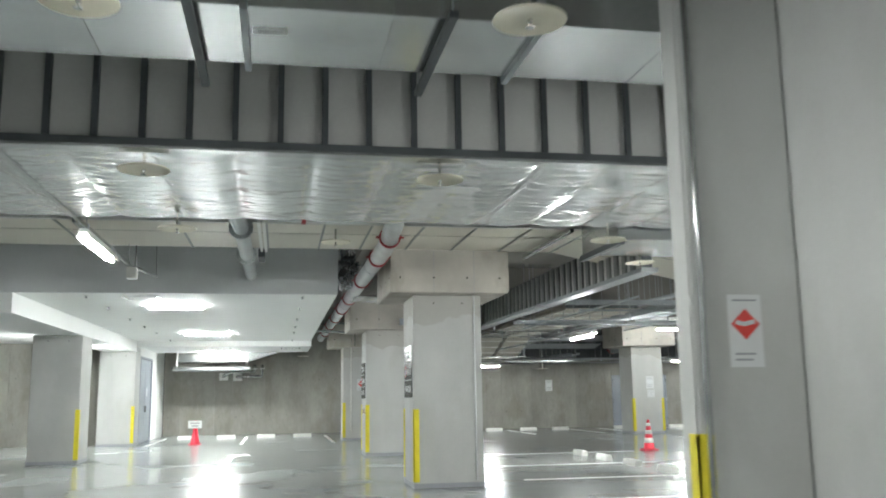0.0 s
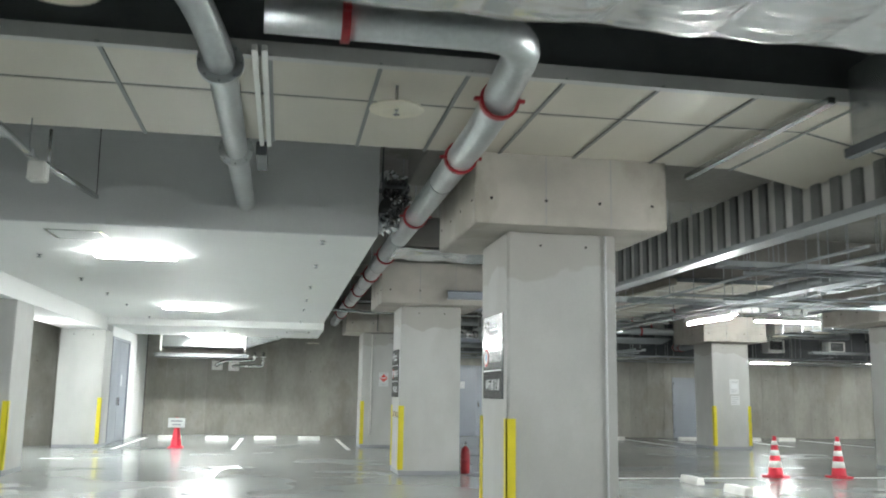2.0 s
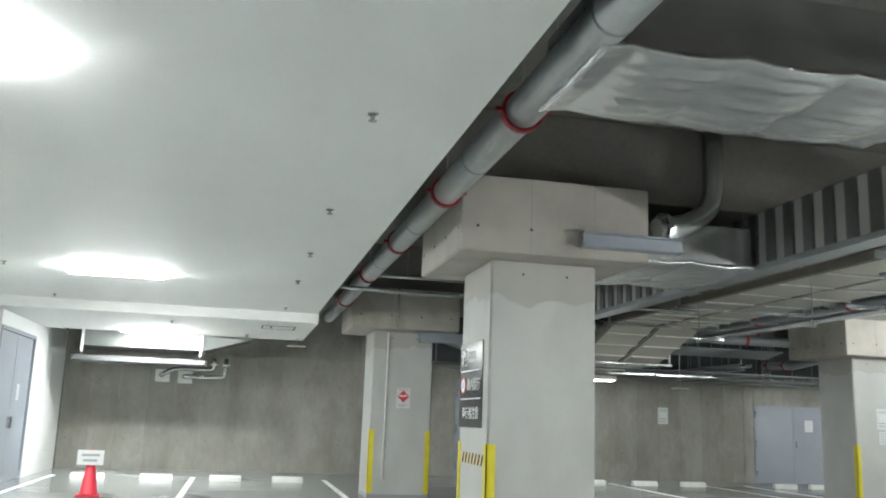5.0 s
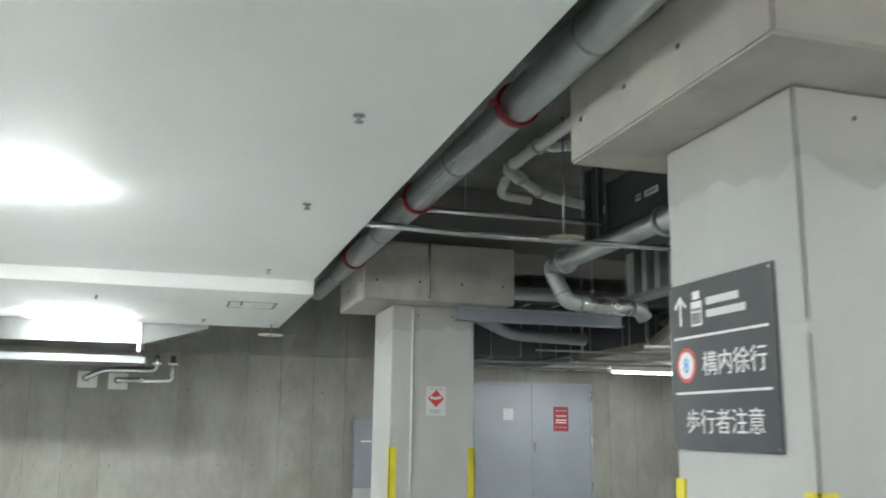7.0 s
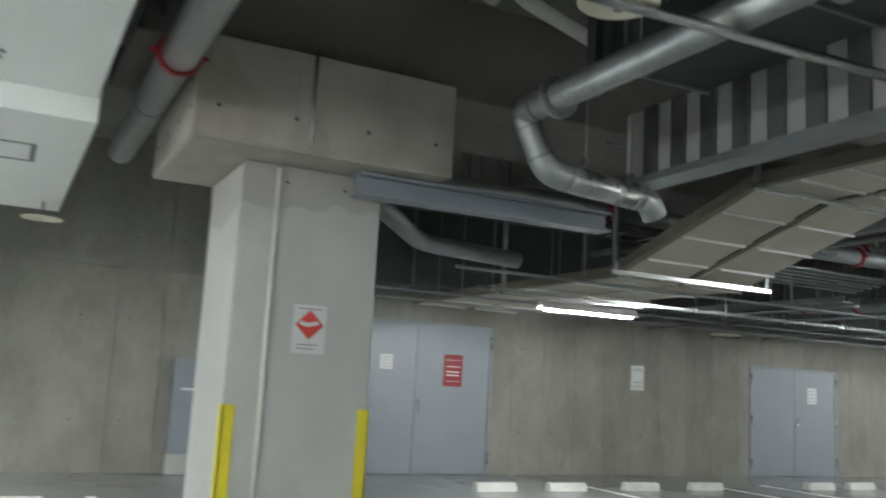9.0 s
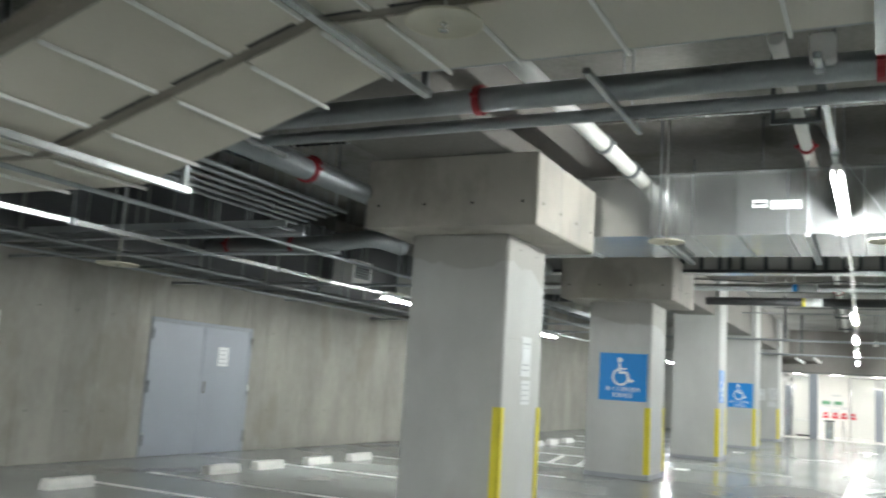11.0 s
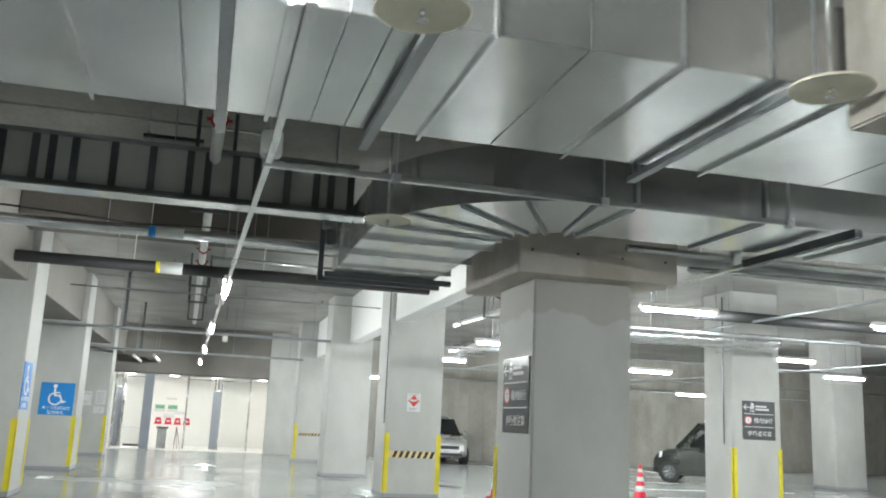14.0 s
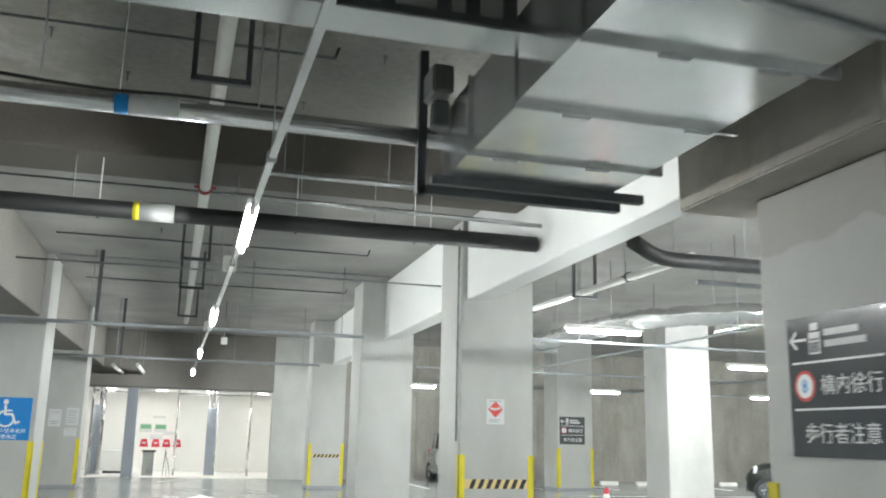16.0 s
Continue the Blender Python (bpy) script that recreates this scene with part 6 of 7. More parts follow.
# ---- cones, extinguisher ----
def cone(x, y, striped=True):
    t = thing("traffic_cone", (x, y, 0), "red and white striped traffic cone on the epoxy floor" if striped else "plain red traffic cone carrying a white sign board", "traffic cone", "traffic cones")
    part("base", boxes((x - 0.175, x + 0.175, y - 0.175, y + 0.175, 0.0, 0.03), bevel=0.012), ORANGE, t)
    r = lambda z: 0.125 - (z - 0.03) * 0.145
    part("cone_body", lathe(bmesh.new(), [(0.15, 0.029), (0.125, 0.05), (r(0.68), 0.68), (r(0.68) - 0.006, 0.70), (0.02, 0.70)], (x, y, 0)), ORANGE, t, "red plastic cone")
    if striped:
        for a, b in ((0.17, 0.28), (0.37, 0.46), (0.55, 0.62)):
            part("white_band", lathe(bmesh.new(), [(r(a) - 0.01, a), (r(a) + 0.003, a), (r(b) + 0.003, b), (r(b) - 0.01, b)], (x, y, 0)), PLASTIC, t, "white reflective band")
    return t


for x, y in ((9.57, 19.62), (10.7, 19.5), (27.3, 15.95), (26.9, 19.15)):
    cone(x, y)
c = cone(-1.28, 27.0, False)
part("sign_board", boxes((-1.47, -1.09, 26.865, 26.88, 0.47, 0.69), bevel=0.004), PAPER, c, "white sign board")
part("sign_post", boxes((-1.30, -1.26, 26.881, 26.96, 0.6, 0.64)), PLASTIC, c)
for k, wd in ((0, 0.26), (1, 0.2)):
    part("text_bar", boxes((-1.28 - wd / 2, -1.28 + wd / 2, 26.861, 26.864, 0.60 - 0.08 * k, 0.635 - 0.08 * k)), GREYINK, c)

ex = thing("fire_extinguisher", (4.24, 20.4, 0), "red fire extinguisher on the floor beside the column", "extinguisher")
part("cylinder", lathe(bmesh.new(), [(0.03, 0.0), (0.075, 0.004), (0.08, 0.02), (0.08, 0.36), (0.065, 0.41), (0.03, 0.44), (0.025, 0.46)], (4.24, 20.4, 0)), RED, ex)
part("valve", boxes((4.215, 4.265, 20.37, 20.43, 0.455, 0.49), bevel=0.006), STEEL, ex)
part("lever", boxes((4.225, 4.255, 20.27, 20.42, 0.492, 0.505), (4.225, 4.255, 20.29, 20.42, 0.52, 0.535), bevel=0.003), BLACK, ex)
part("hose", sweep(bmesh.new(), bend([(4.24, 20.43, 0.47), (4.24, 20.5, 0.44), (4.24, 20.5, 0.15)], 0.06), 0.011, 8), BLACK, ex)
part("label_band", lathe(bmesh.new(), [(0.079, 0.2), (0.0812, 0.2), (0.0812, 0.25), (0.079, 0.25)], (4.24, 20.4, 0)), DARKRED, ex)


# ---- wheel stops ----
def wheel_stop(x, y, along):
    t = thing("wheel_stop", (x, y, 0), "white painted concrete wheel stop bolted to the floor", "wheel stop", "wheel stops")
    bm = bmesh.new()
    prof = [(-0.075, 0.0), (0.075, 0.0), (0.07, 0.05), (0.05, 0.11), (-0.05, 0.11), (-0.07, 0.05)]
    ends = []
    for s, k in ((-0.30, 0.9), (-0.28, 1.0), (0.28, 1.0), (0.30, 0.9)):
        ends.append([bm.verts.new((x + (s if along == "x" else a * k), y + (a * k if along == "x" else s), b * k)) for a, b in prof])
    for p, q in zip(ends, ends[1:]):
        for i in range(6):
            bm.faces.new((p[i], p[(i + 1) % 6], q[(i + 1) % 6], q[i]))
    bm.faces.new(ends[0])
    bm.faces.new(ends[-1])
    part("block", bm, STOP, t)
    for s in (-0.2, 0.2):
        c = (x + (s if along == "x" else 0), y + (0 if along == "x" else s), 0.108)
        part("reflector", lathe(bmesh.new(), [(0.028, 0), (0.026, 0.006), (0.012, 0.009)], c, 12), GREYINK, t)


for x in (7.69, 8.82, 10.1, 11.32, 13.73, 14.7, 15.9, 17.1, 23.3, 24.3, 25.4, 26.6):
    wheel_stop(x, 31.7 if x < 20 else 31.3, "x")
for x in (-1.85, -0.6, 0.7, 1.9):
    wheel_stop(x, 30.6, "x")
for y in (18.65, 17.2, 15.75, 14.2):
    wheel_stop(7.55, y, "y")
for y in (11.95, 10.7, 7.65, 6.4):
    wheel_stop(41.5, y, "y")


# ---- floor lines ----
def line(x0, x1, y0, y1):
    return whole("floor_line", boxes((x0, x1, y0, y1, 0.0005, 0.004)), LINE, "white painted parking line on the floor", "line", at=((x0 + x1) / 2, (y0 + y1) / 2, 0), kind="structure")


def slant(x0, y0, x1, y1, w=0.1):
    d = Vector((x1 - x0, y1 - y0))
    n = Vector((-d.y, d.x)).normalized() * w / 2
    o = [(x0 + n.x, y0 + n.y), (x0 - n.x, y0 - n.y), (x1 - n.x, y1 - n.y), (x1 + n.x, y1 + n.y)]
    return whole("floor_line", prism(bmesh.new(), o, 0.0008, 0.0042), LINE, "white painted hatching on the floor", "line", at=(x0, y0, 0), kind="structure")


for x in (-2.6, 0.05, 2.7):
    line(x - 0.05, x + 0.05, 26.5, 31.4)
for x in (9.45, 11.85, 13.0, 15.4, 17.9, 22.4, 25.1, 27.6, 30.2, 33.0):
    line(x - 0.05, x + 0.05, 28.5, 32.2)
for y in (19.45, 16.35, 13.65, 10.9, 8.2):
    line(4.9, 9.1, y - 0.05, y + 0.05)
for y in (19.45, 16.35, 13.65):
    line(10.6, 12.3, y - 0.05, y + 0.05)
line(-3.4, -2.8, 23.55, 23.65)
line(20.1, 22.3, 28.55, 28.65)
for k in range(4):
    slant(20.2, 29.0 + 0.55 * k, 22.2, 28.5 + 0.55 * k + 0.9)
line(20.1, 20.2, 28.65, 31.5)
for x0, x1 in ((21.5, 21.9), (28.8, 29.3)):
    line(x0, x1, 27.35, 27.6)
for x in (27.9, 30.5, 33.1, 36.0):
    line(x - 0.05, x + 0.05, 10.0, 15.2)
for y in (15.3, 18.6, 13.0, 9.3):
    line(38.8, 43.2, y - 0.05, y + 0.05)


def arrow_mark(points, head, w=0.15):
    """A painted lane arrow: a stem along points and a head at its end."""
    t = thing("lane_arrow", (*points[0], 0), "white painted direction arrow on the lane floor", "arrow", "lane arrows", kind="structure")
    for (p, q), (c, d) in zip(points, points[1:]):
        a, b = p, q
        v = Vector((c - a, d - b)).normalized()
        n = Vector((-v.y, v.x)) * w / 2
        a, b, c, d = a - v.x * 0.02, b - v.y * 0.02, c + v.x * 0.02, d + v.y * 0.02
        part("stem", prism(bmesh.new(), [(a + n.x, b + n.y), (a - n.x, b - n.y), (c - n.x, d - n.y), (c + n.x, d + n.y)], 0.0006, 0.004 + 0.0004 * points.index((p, q))), LINE, t)
    (a, b), (c, d) = points[-2:]
    v = Vector((c - a, d - b)).normalized()
    n = Vector((-v.y, v.x)) * 0.3
    part("arrow_head", prism(bmesh.new(), [(c + n.x, d + n.y), (c - n.x, d - n.y), (c + v.x * head, d + v.y * head)], 0.0007, 0.0064), LINE, t)


arrow_mark([(0.05, 18.7), (0.05, 20.6), (0.08, 21.0), (0.2, 21.4)], 0.6)
arrow_mark([(19.4, 24.58), (23.6, 24.54)], 1.1)
arrow_mark([(20.3, 24.5), (20.9, 24.3), (21.2, 24.15)], 0.6)
arrow_mark([(32.5, 24.5), (34.5, 24.5)], 1.2)

# ---- bright lobby beyond the lane's end ----
LX = 43.0
whole("lobby_floor", boxes((43.3, 47.9, 21.35, 28.75, 0.001, 0.02)), LOBBYWALL, "pale polished lobby floor", "floor", kind="structure")
whole("lobby_ceiling", boxes((43.3, 47.9, 21.35, 28.75, 2.68, 2.8)), WHITE, "white lobby ceiling", "ceiling", kind="structure")
whole("lobby_wall_back", boxes((47.4, 47.7, 21.35, 28.75, 0.02, 2.68)), LOBBYWALL, "white lobby back wall", "wall", kind="structure")
whole("lobby_wall_side", boxes((43.3, 47.4, 21.35, 21.65, 0.02, 2.68)), LOBBYWALL, "white lobby side wall", "wall", kind="structure")
whole("lobby_wall_side", boxes((43.3, 47.4, 28.45, 28.75, 0.02, 2.68)), LOBBYWALL, "white lobby side wall", "wall", kind="structure")
whole("wall_lobby_front", boxes((LX, 43.3, 20.9, 22.48, 0, TOP), (LX, 43.3, 27.82, 33.6, 0, TOP)), CONCRETE, "grey concrete wall beside the lobby opening", "wall", kind="structure")
hd = thing("lintel", (LX, 25.15, 2.58), "dark grey shutter housing over the lobby opening", "lintel", kind="structure")
part("shutter_box", boxes((42.9, 43.3, 22.482, 27.818, 2.58, 2.98), bevel=0.008), SLAB, hd)
part("lintel_wall", boxes((LX + 0.05, 43.3, 22.482, 27.818, 2.98, TOP)), SLAB, hd)
part("guide_slot", boxes((42.895, 42.9, 22.55, 27.75, 2.60, 2.63)), RIB, hd)
pt = thing("steel_post", (LX, 26.55, 0), "grey painted steel post in the lobby opening", "post")
part("post", boxes((43.0, 43.28, 26.4, 26.71, 0, 2.58), bevel=0.006), DOOR, pt)
part("base_plate", boxes((42.97, 43.3, 26.37, 26.74, 0, 0.02), bevel=0.004), STEEL, pt)


def glass_screen(x0, y0, x1, y1):
    t = thing("glass_screen", (x0, y0, 0.02), "clear glass lobby screen with slim chrome posts", "glass screen", "lobby screens")
    d = Vector((x1 - x0, y1 - y0, 0))
    n = Vector((-d.y, d.x, 0)).normalized() * 0.006
    o = [(x0 + n.x, y0 + n.y), (x0 - n.x, y0 - n.y), (x1 - n.x, y1 - n.y), (x1 + n.x, y1 + n.y)]
    p = part("pane", prism(bmesh.new(), o, 0.06, 2.5), PANE, t, "clear glass pane")
    p.visible_shadow = False
    for x, y in ((x0, y0), (x1, y1)):
        part("post", sweep(bmesh.new(), [(x, y, 0.02), (x, y, 2.68)], 0.035, 12), STEEL, t, "chrome post")
    part("rail", boxes((min(x0, x1) - 0.02, max(x0, x1) + 0.02, min(y0, y1) - 0.02, max(y0, y1) + 0.02, 2.5, 2.54)), STEEL, t, "chrome top rail")


glass_screen(44.5, 25.27, 44.5, 24.3)
glass_screen(44.5, 24.18, 44.5, 23.03)
glass_screen(44.5, 27.45, 44.5, 26.6)
glass_screen(43.6, 27.7, 44.5, 27.57)


def lobby_light(x, y):
    t = thing("downlight", (x, y, 2.68), "lit round downlight in the lobby ceiling", "ceiling light", "lobby lights")
    part("trim_ring", lathe(bmesh.new(), [(0.17, 2.662), (0.20, 2.660), (0.205, 2.679), (0.17, 2.679)], (x, y, 0), 24), PLASTIC, t)
    part("diffuser", lathe(bmesh.new(), [(0.001, 2.655), (0.168, 2.657), (0.168, 2.676), (0.001, 2.678)], (x, y, 0), 24), PANEL, t, "glowing white diffuser")


for x in (44.0, 46.0):
    for y in (22.55, 24.25, 25.85, 27.45):
        lobby_light(x, y)
for y in (26.33, 25.95, 25.6, 25.25):
    t = thing("wall_marker", (47.39, y, 0.95), "small red and white lobby sign on the back wall", "sign", "lobby signs")
    F = face("w", 47.4, y, 0.95)
    part("plate", poly(F, [(-0.14, -0.13), (0.14, -0.13), (0.09, 0.13), (-0.09, 0.13)], 0.0, 0.02), ORANGE, t)
    part("stripe", rect(F, -0.06, 0.06, -0.03, 0.03, 0.021, 0.024), PAPER, t)
for y, z, h in ((26.31, 1.45, 0.28), (25.83, 1.45, 0.28), (25.95, 1.15, 0.16), (25.9, 1.82, 0.08), (25.55, 1.28, 0.12)):
    t = thing("lobby_notice", (47.39, y, z), "pale green and white notice on the lobby wall", "notice", "lobby notices")
    F = face("w", 47.4, y, z)
    part("sheet", rect(F, -0.2, 0.2, -h / 2, h / 2, 0.0, 0.01), PAPER, t)
    part("green_field", rect(F, -0.17, 0.17, -h * 0.1, h * 0.4, 0.011, 0.013), GREEN if h > 0.2 else FASCIA, t)
bn = thing("ticket_stand", (44.0, 26., 0.02), "grey steel stand with a dark sloping top", "stand")
part("body", boxes((43.85, 44.15, 25.85, 26.17, 0.02, 0.72), bevel=0.01), GALV, bn)
part("top", boxes((43.82, 44.18, 25.8, 26.21, 0.722, 0.78), bevel=0.01), SIGN, bn)
es = thing("easel_stand", (44.1, 25.45, 0.02), "slim leaning easel stand", "stand")
for y in (25.35, 25.57):
    part("leg", sweep(bmesh.new(), [(44.0, y, 0.02), (44.25, 25.53, 0.8)], 0.014, 6), GALV, es)
part("back_leg", sweep(bmesh.new(), [(44.5, 25.47, 0.02), (44.25, 25.53, 0.8)], 0.014, 6), GALV, es)
cb = thing("low_cabinet", (45.6, 27.05, 0.02), "low pale cabinet with a dark toe recess", "cabinet")
part("carcass", boxes((45.35, 45.85, 26.8, 27.45, 0.1, 0.68), bevel=0.006), LOBBYWALL, cb)
part("toe_recess", boxes((45.4, 45.8, 26.85, 27.4, 0.02, 0.1)), SIGN, cb)
part("worktop", boxes((45.32, 45.88, 26.77, 27.48, 0.682, 0.72), bevel=0.004), FASCIA, cb)
for y in (26.95, 27.3):
    part("door", boxes((45.335, 45.349, y - 0.16, y + 0.16, 0.12, 0.66), bevel=0.003), LOBBYWALL, cb)


for y0, y1 in ((27.52, 27.80), (24.08, 24.36)):
    t = thing("glass_fin", (44.4, y0, 0.02), "narrow grey-tinted glass door leaf with a steel stile", "glass door", "lobby door leaves")
    part("leaf", boxes((44.38, 44.40, y0, y1, 0.06, 2.1), bevel=0.002), DOOR, t)
    part("stile", boxes((44.375, 44.405, y0 - 0.04, y0 - 0.001, 0.02, 2.45), bevel=0.002), STEEL, t)
    part("shoe", boxes((44.375, 44.405, y0, y1, 0.02, 0.059)), STEEL, t)

# ---- hung ventilation units and a cross-shaped lamp in the side bay ----
for x, y, z in ((17.0, 31.85, 2.83), (19.2, 31.85, 2.83)):
    t = thing("ventilation_unit", (x, y, z), "hung ventilation box with a dark grille and white frame", "ventilation unit", "ventilation units")
    part("casing", boxes((x - 0.3, x + 0.3, y, y + 0.4, z, z + 0.4), bevel=0.01), PLASTIC, t)
    part("grille", boxes((x - 0.23, x + 0.23, y - 0.006, y, z + 0.1, z + 0.37)), BLACKHOLE, t, "dark grille")
    for k in range(6):
        part("slat", boxes((x - 0.23, x + 0.23, y - 0.016, y - 0.006, z + 0.115 + 0.043 * k, z + 0.125 + 0.043 * k)), GALVD, t)
    for dx in (-0.25, 0.25):
        part("hanger_rod", sweep(bmesh.new(), [(x + dx, y + 0.2, z + 0.4), (x + dx, y + 0.2, TOP)], 0.008, 6), GALVD, t)
tube_light(-4.3, 24.4, 2.5, 1.25, "y", "lit bare fluorescent tube hung in the side bay", "bay lights", hang=0.48, lamp=BAY_TUBE)

# ---- cars ----
def car(at, turn, paint, label, L=3.7, W=1.68, Hc=1.5):
    """A hatchback in its own frame: nose to +x, middle at the origin, then turned to its place."""
    M = Matrix.Translation(at) @ Matrix.Rotation(math.radians(turn), 4, "Z")
    t = thing("parked_car", at, label, "car", "parked cars")

    def put(name, bm, material, parent=None, label=""):
        bmesh.ops.transform(bm, matrix=M, verts=bm.verts)
        return part(name, bm, material, parent or t, label)

    def loft(rows, k=8):
        """Rounded cross-sections along x: x, half-width, bottom, top."""
        bm = bmesh.new()
        rings = []
        for x, hw, z0, z1, ex in rows:
            c, hh = (z0 + z1) / 2, (z1 - z0) / 2
            ring = []
            for i in range(4 * k):
                a = 2 * math.pi * (i + 0.5) / (4 * k)
                ca, sa = math.cos(a), math.sin(a)
                ring.append(bm.verts.new((x, hw * math.copysign(abs(ca) ** ex, ca), c + hh * math.copysign(abs(sa) ** ex, sa))))
            rings.append(ring)
        for p, q in zip(rings, rings[1:]):
            for i in range(4 * k):
                bm.faces.new((p[i], p[(i + 1) % (4 * k)], q[(i + 1) % (4 * k)], q[i])).smooth = True
        bm.faces.new(rings[0])
        bm.faces.new(rings[-1])
        return bm

    h, w = L / 2, W / 2
    put("body", loft([(-h, w * 0.80, 0.35, 0.80, 0.35), (-h + 0.08, w * 0.93, 0.27, 0.96, 0.3), (-h + 0.5, w, 0.2, 1.0, 0.28), (-0.3, w, 0.19, 0.98, 0.28), (0.5, w, 0.19, 0.98, 0.28), (h - 0.75, w * 0.99, 0.2, 0.98, 0.3), (h - 0.38, w * 0.96, 0.2, 0.92, 0.32), (h - 0.10, w * 0.88, 0.22, 0.80, 0.35), (h, w * 0.72, 0.27, 0.66, 0.4)]), paint)
    put("cabin", loft([(-h + 0.10, w * 0.80, 0.8, 1.0, 0.4), (-h + 0.42, w * 0.80, 0.8, Hc - 0.08, 0.42), (-h + 0.9, w * 0.80, 0.8, Hc, 0.42), (0.0, w * 0.80, 0.8, Hc - 0.01, 0.42), (0.35, w * 0.81, 0.8, Hc - 0.1, 0.42), (1.02, w * 0.84, 0.8, 0.97, 0.42)]), paint)
    for s in (-1, 1):
        for pts in ([(-h + 0.62, 1.0), (-0.28, 1.0), (-0.28, Hc - 0.12), (-h + 0.85, Hc - 0.13)], [(-0.22, 1.0), (0.78, 1.0), (0.34, Hc - 0.17), (-0.22, Hc - 0.12)]):
            bm = bmesh.new()
            lo = []
            for x, z in pts:
                f = (z - 0.98) / (Hc - 0.98)
                lo.append((x, s * (w * 0.815 - 0.03 * f + 0.008), z))
            v0 = [bm.verts.new(p) for p in lo]
            v1 = [bm.verts.new((p[0], p[1] - s * 0.05, p[2])) for p in lo]
            bm.faces.new(v0)
            bm.faces.new(v1[::-1])
            for i in range(4):
                bm.faces.new((v0[i], v0[(i + 1) % 4], v1[(i + 1) % 4], v1[i]))
            put("side_window", bm, CARGLASS, None, "dark tinted side window")
        m = put("door_mirror", boxes(tuple(sorted((0.62, 0.78))) + tuple(sorted((s * (w + 0.01), s * (w + 0.17)))) + (0.98, 1.12), bevel=0.03), paint, None, "door mirror in body colour")
        put("mirror_stalk", boxes(tuple(sorted((0.66, 0.74))) + tuple(sorted((s * (w - 0.12), s * (w + 0.02)))) + (0.97, 1.01)), BLACK, m)
        bm = bmesh.new()
        lathe(bm, [(0.02, 0.0), (0.10, 0.03), (0.13, 0.10), (0.10, 0.16)], (h - 0.30, s * w * 0.72, 0.70), 16, (1, s * 0.35, 0.35))
        put("headlight", bm, LAMPGLASS, None, "clear headlight")
        put("tail_light", boxes((-h + 0.0, -h + 0.10, min(s * w * 0.72, s * w * 0.9), max(s * w * 0.72, s * w * 0.9), 0.72, 0.98), bevel=0.02), DARKRED, None, "red tail light")
        put("door_handle", boxes((-0.2, -0.02, min(s * (w - 0.01), s * (w + 0.025)), max(s * (w - 0.01), s * (w + 0.025)), 0.83, 0.86), bevel=0.008), paint)
        for x in (-h + 0.45, h - 0.46):
            wh = put("wheel", ringband(bmesh.new(), (x, s * (w - 0.10), 0.29), (0, 1, 0), 0.02, 0.19, 0.19, 24), RIB, None, "black wheel")
            put("tyre", ringband(bmesh.new(), (x, s * (w - 0.10), 0.29), (0, 1, 0), 0.19, 0.29, 0.2, 28), TYRE, wh)
            bm = bmesh.new()
            for k in range(7):
                a = 2 * math.pi * k / 7
                sweep(bm, [(x + 0.03 * math.cos(a), s * (w - 0.0), 0.29 + 0.03 * math.sin(a)), (x + 0.18 * math.cos(a), s * (w - 0.005), 0.29 + 0.18 * math.sin(a))], 0.018, 6)
            put("rim", bm, STEEL, wh, "silver spoked rim")
    # windscreens
    for a, b, ww in (((0.37, Hc - 0.11), (1.02, 0.99), 0.79), ((-h + 0.36, Hc - 0.16), (-h + 0.12, 1.02), 0.66)):
        bm = bmesh.new()
        o = 0.035 if a[0] > 0 else -0.035
        v0 = [bm.verts.new(p) for p in ((a[0] + o, -w * ww * 0.93, a[1]), (a[0] + o, w * ww * 0.93, a[1]), (b[0] + o, w * ww * 1.05, b[1]), (b[0] + o, -w * ww * 1.05, b[1]))]
        v1 = [bm.verts.new((v.co.x - 2 * o, v.co.y, v.co.z - 0.03)) for v in v0]
        bm.faces.new(v0)
        bm.faces.new(v1[::-1])
        for i in range(4):
            bm.faces.new((v0[i], v0[(i + 1) % 4], v1[(i + 1) % 4], v1[i]))
        put("windscreen", bm, CARGLASS, None, "dark glass windscreen")
    put("grille", boxes((h - 0.10, h + 0.012, -0.44, 0.44, 0.50, 0.62), bevel=0.012), BLACK)
    put("lower_intake", boxes((h - 0.08, h + 0.005, -0.58, 0.58, 0.26, 0.39), bevel=0.012), BLACK)
    put("number_plate", boxes((h + 0.012, h + 0.022, -0.165, 0.165, 0.40, 0.49), bevel=0.003), PAPER, None, "white plate with a plain bar")
    put("plate_bar", boxes((h + 0.0225, h + 0.0245, -0.12, 0.12, 0.42, 0.455)), GREYINK)
    return t


car((41.55, 16.66, 0), 180, CARSILVER, "silver hatchback parked nose out against the wall", Hc=1.62)
car((33.5, 10.35, 0), 53, CARDARK, "dark green hatchback parked beside a column", L=3.35, W=1.48, Hc=1.8)

# ---- concrete wall panels, joint by joint ----
cache = {}


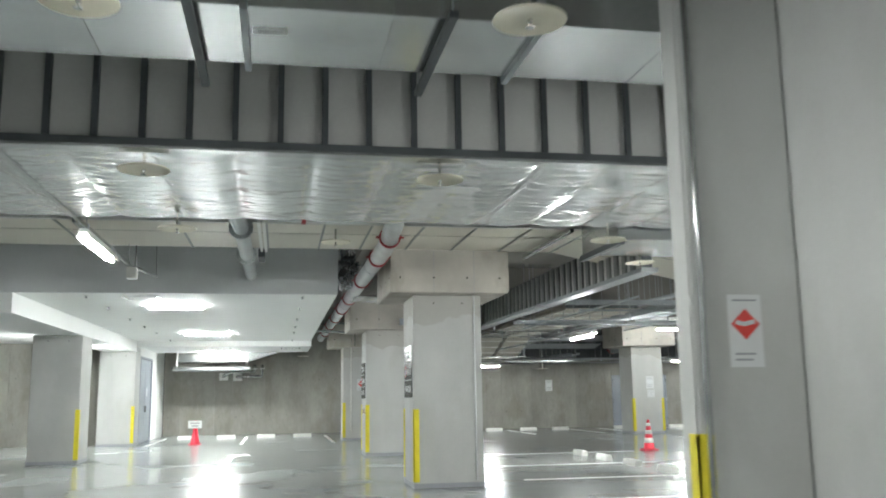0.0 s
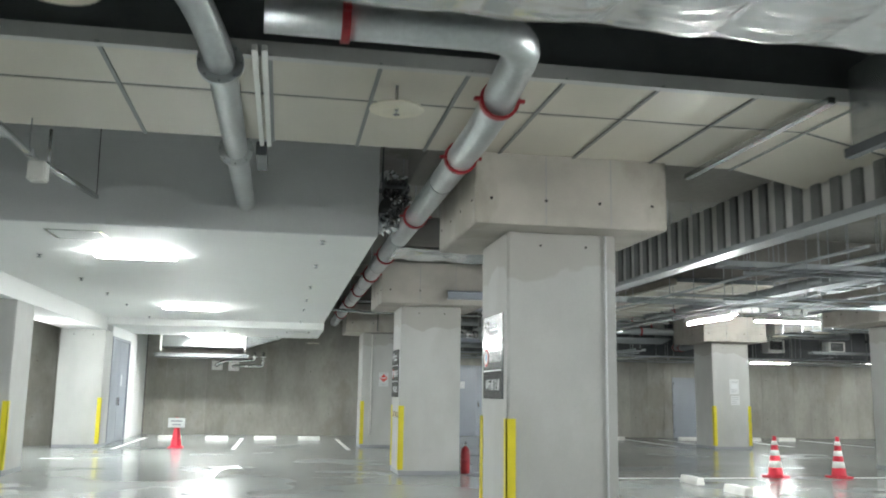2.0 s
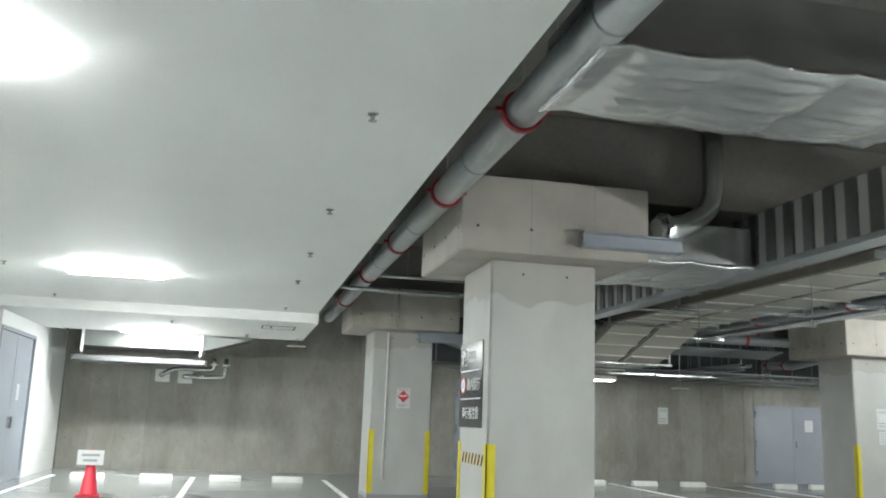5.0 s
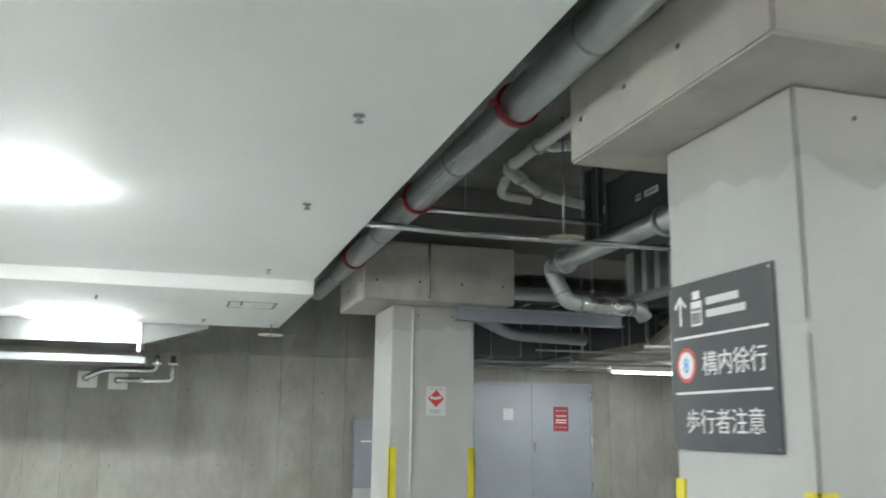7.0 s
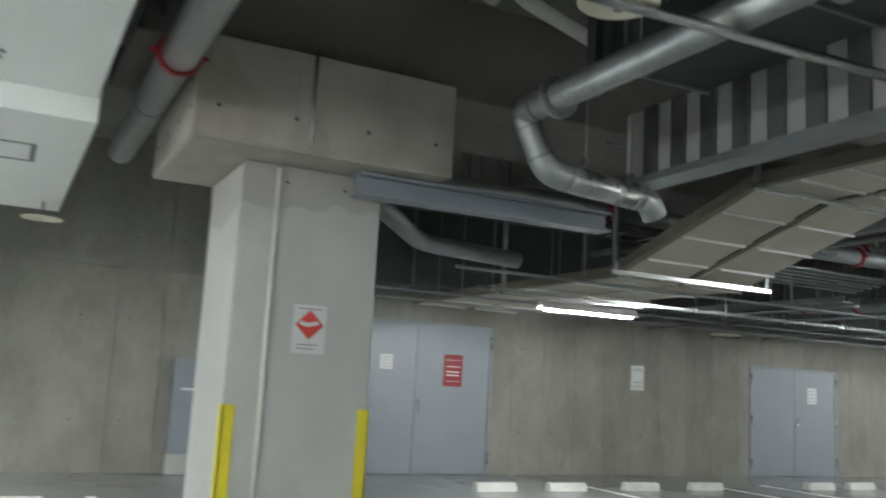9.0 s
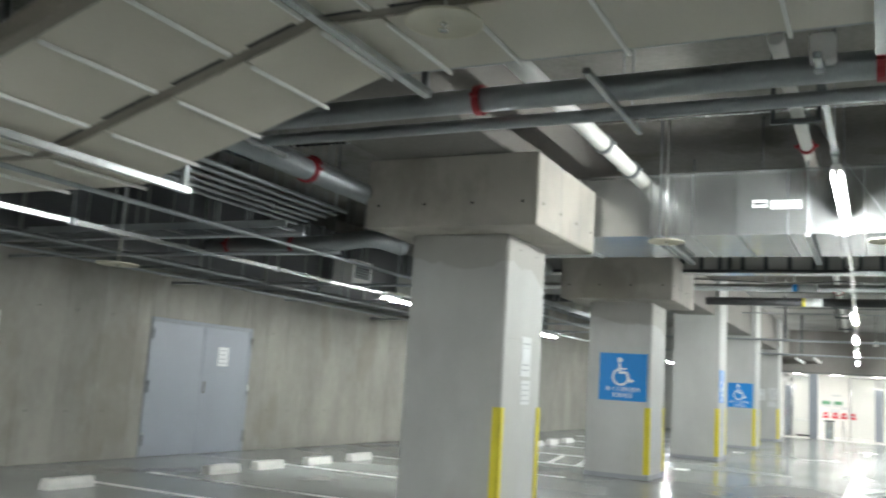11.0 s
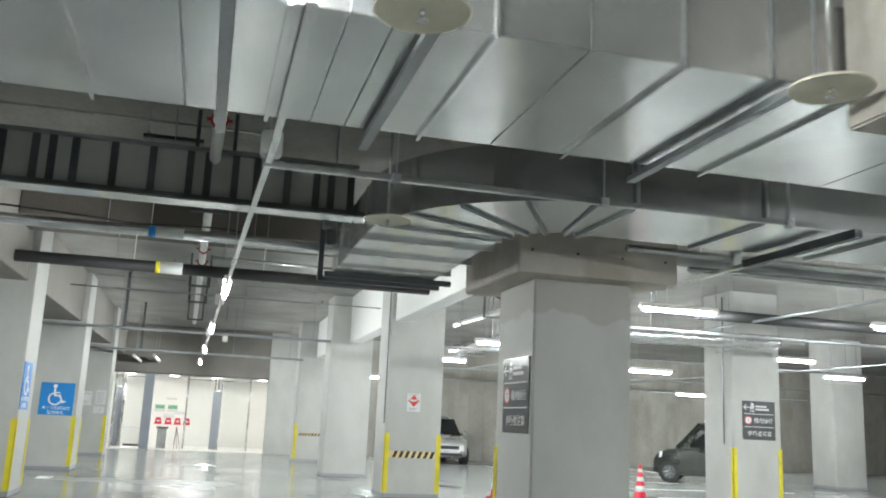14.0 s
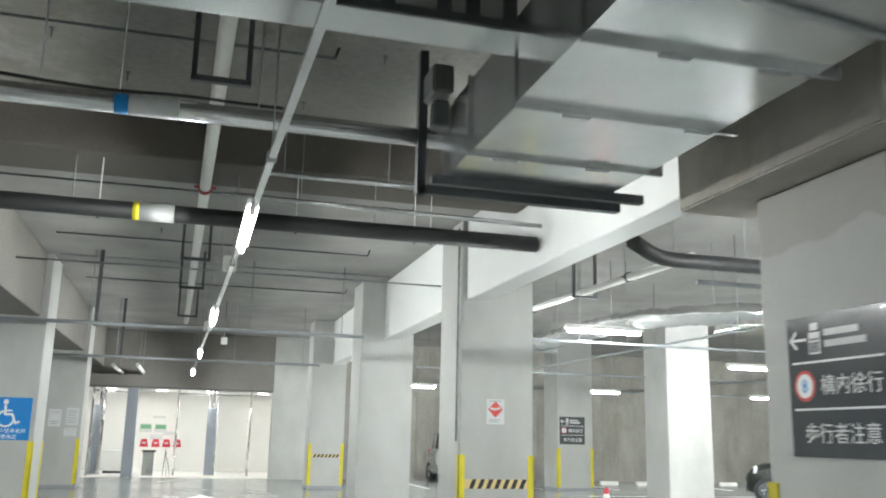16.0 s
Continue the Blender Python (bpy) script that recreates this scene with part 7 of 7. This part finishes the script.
def wall_panel(parent, side, c, s0, s1, z0, z1, thick=0.03):
    """One shuttering panel with its tie holes; side names the way it faces, c its face."""
    w, h = round(s1 - s0, 3), round(z1 - z0, 3)
    key = (side, w, h)
    if key not in cache:
        bm = bmesh.new()
        g = 0.0026
        if side in "sn":
            box(bm, g, w - g, 0, thick, g, h - g)
        else:
            box(bm, 0, thick, g, w - g, g, h - g)
        n_plain = len(bm.faces)
        sgn = {"s": 0, "w": 0, "n": thick, "e": thick}[side]
        out = OUT[side]
        if w > 0.4 and h > 0.7:
            for a in (0.28,):
                for b in (0.25, 0.75):
                    p = (w * a, sgn, h * b) if side in "sn" else (sgn, w * a, h * b)
                    lathe(bm, [(0.011, -0.002), (0.011, 0.0012), (0.004, 0.001)], p, 8, tuple(out))
        bm.faces.ensure_lookup_table()
        for i, f in enumerate(bm.faces):
            f.material_index = 1 if i >= n_plain else 0
        me = shared(bm, WALLCON, "panel")
        me.materials.append(BLACKHOLE)
        cache[key] = me
    at = {"s": (s0, c, z0), "n": (s0, c - thick, z0), "w": (c, s0, z0), "e": (c - thick, s0, z0)}[side]
    return piece("panel", cache[key], parent, at)


def panel_wall(parent, side, c, start, end, skips=(), width=0.6, top=TOP - 0.002):
    cuts = {start, end}
    k = start
    while k < end:
        cuts.add(round(k, 3))
        k += width
    for a, b, z in skips:
        cuts = {q for q in cuts if not (abs(q - a) < 0.12 or abs(q - b) < 0.12)} | {a, b}
    cuts = sorted(cuts)
    for a, b in zip(cuts, cuts[1:]):
        low = 0.0
        for p, q, z in skips:
            if a >= p - 1e-6 and b <= q + 1e-6:
                low = z
        for z0, z1 in ((0.0, 2.62), (2.62, top)):
            z0 = max(z0, low)
            if z1 - z0 > 0.05:
                wall_panel(parent, side, c, a, b, z0, z1)


panel_wall(wall_n, "s", NORTH, -3.0, 42.9, skips=((6.0, 8.62, 2.26), (14.1, 16.4, 2.0), (28.0, 30.4, 2.0)))
panel_wall(wall_e, "w", 43.5, 4.0, 20.8)
panel_wall(wall_l, "s", 27.6, -9.0, -4.05)
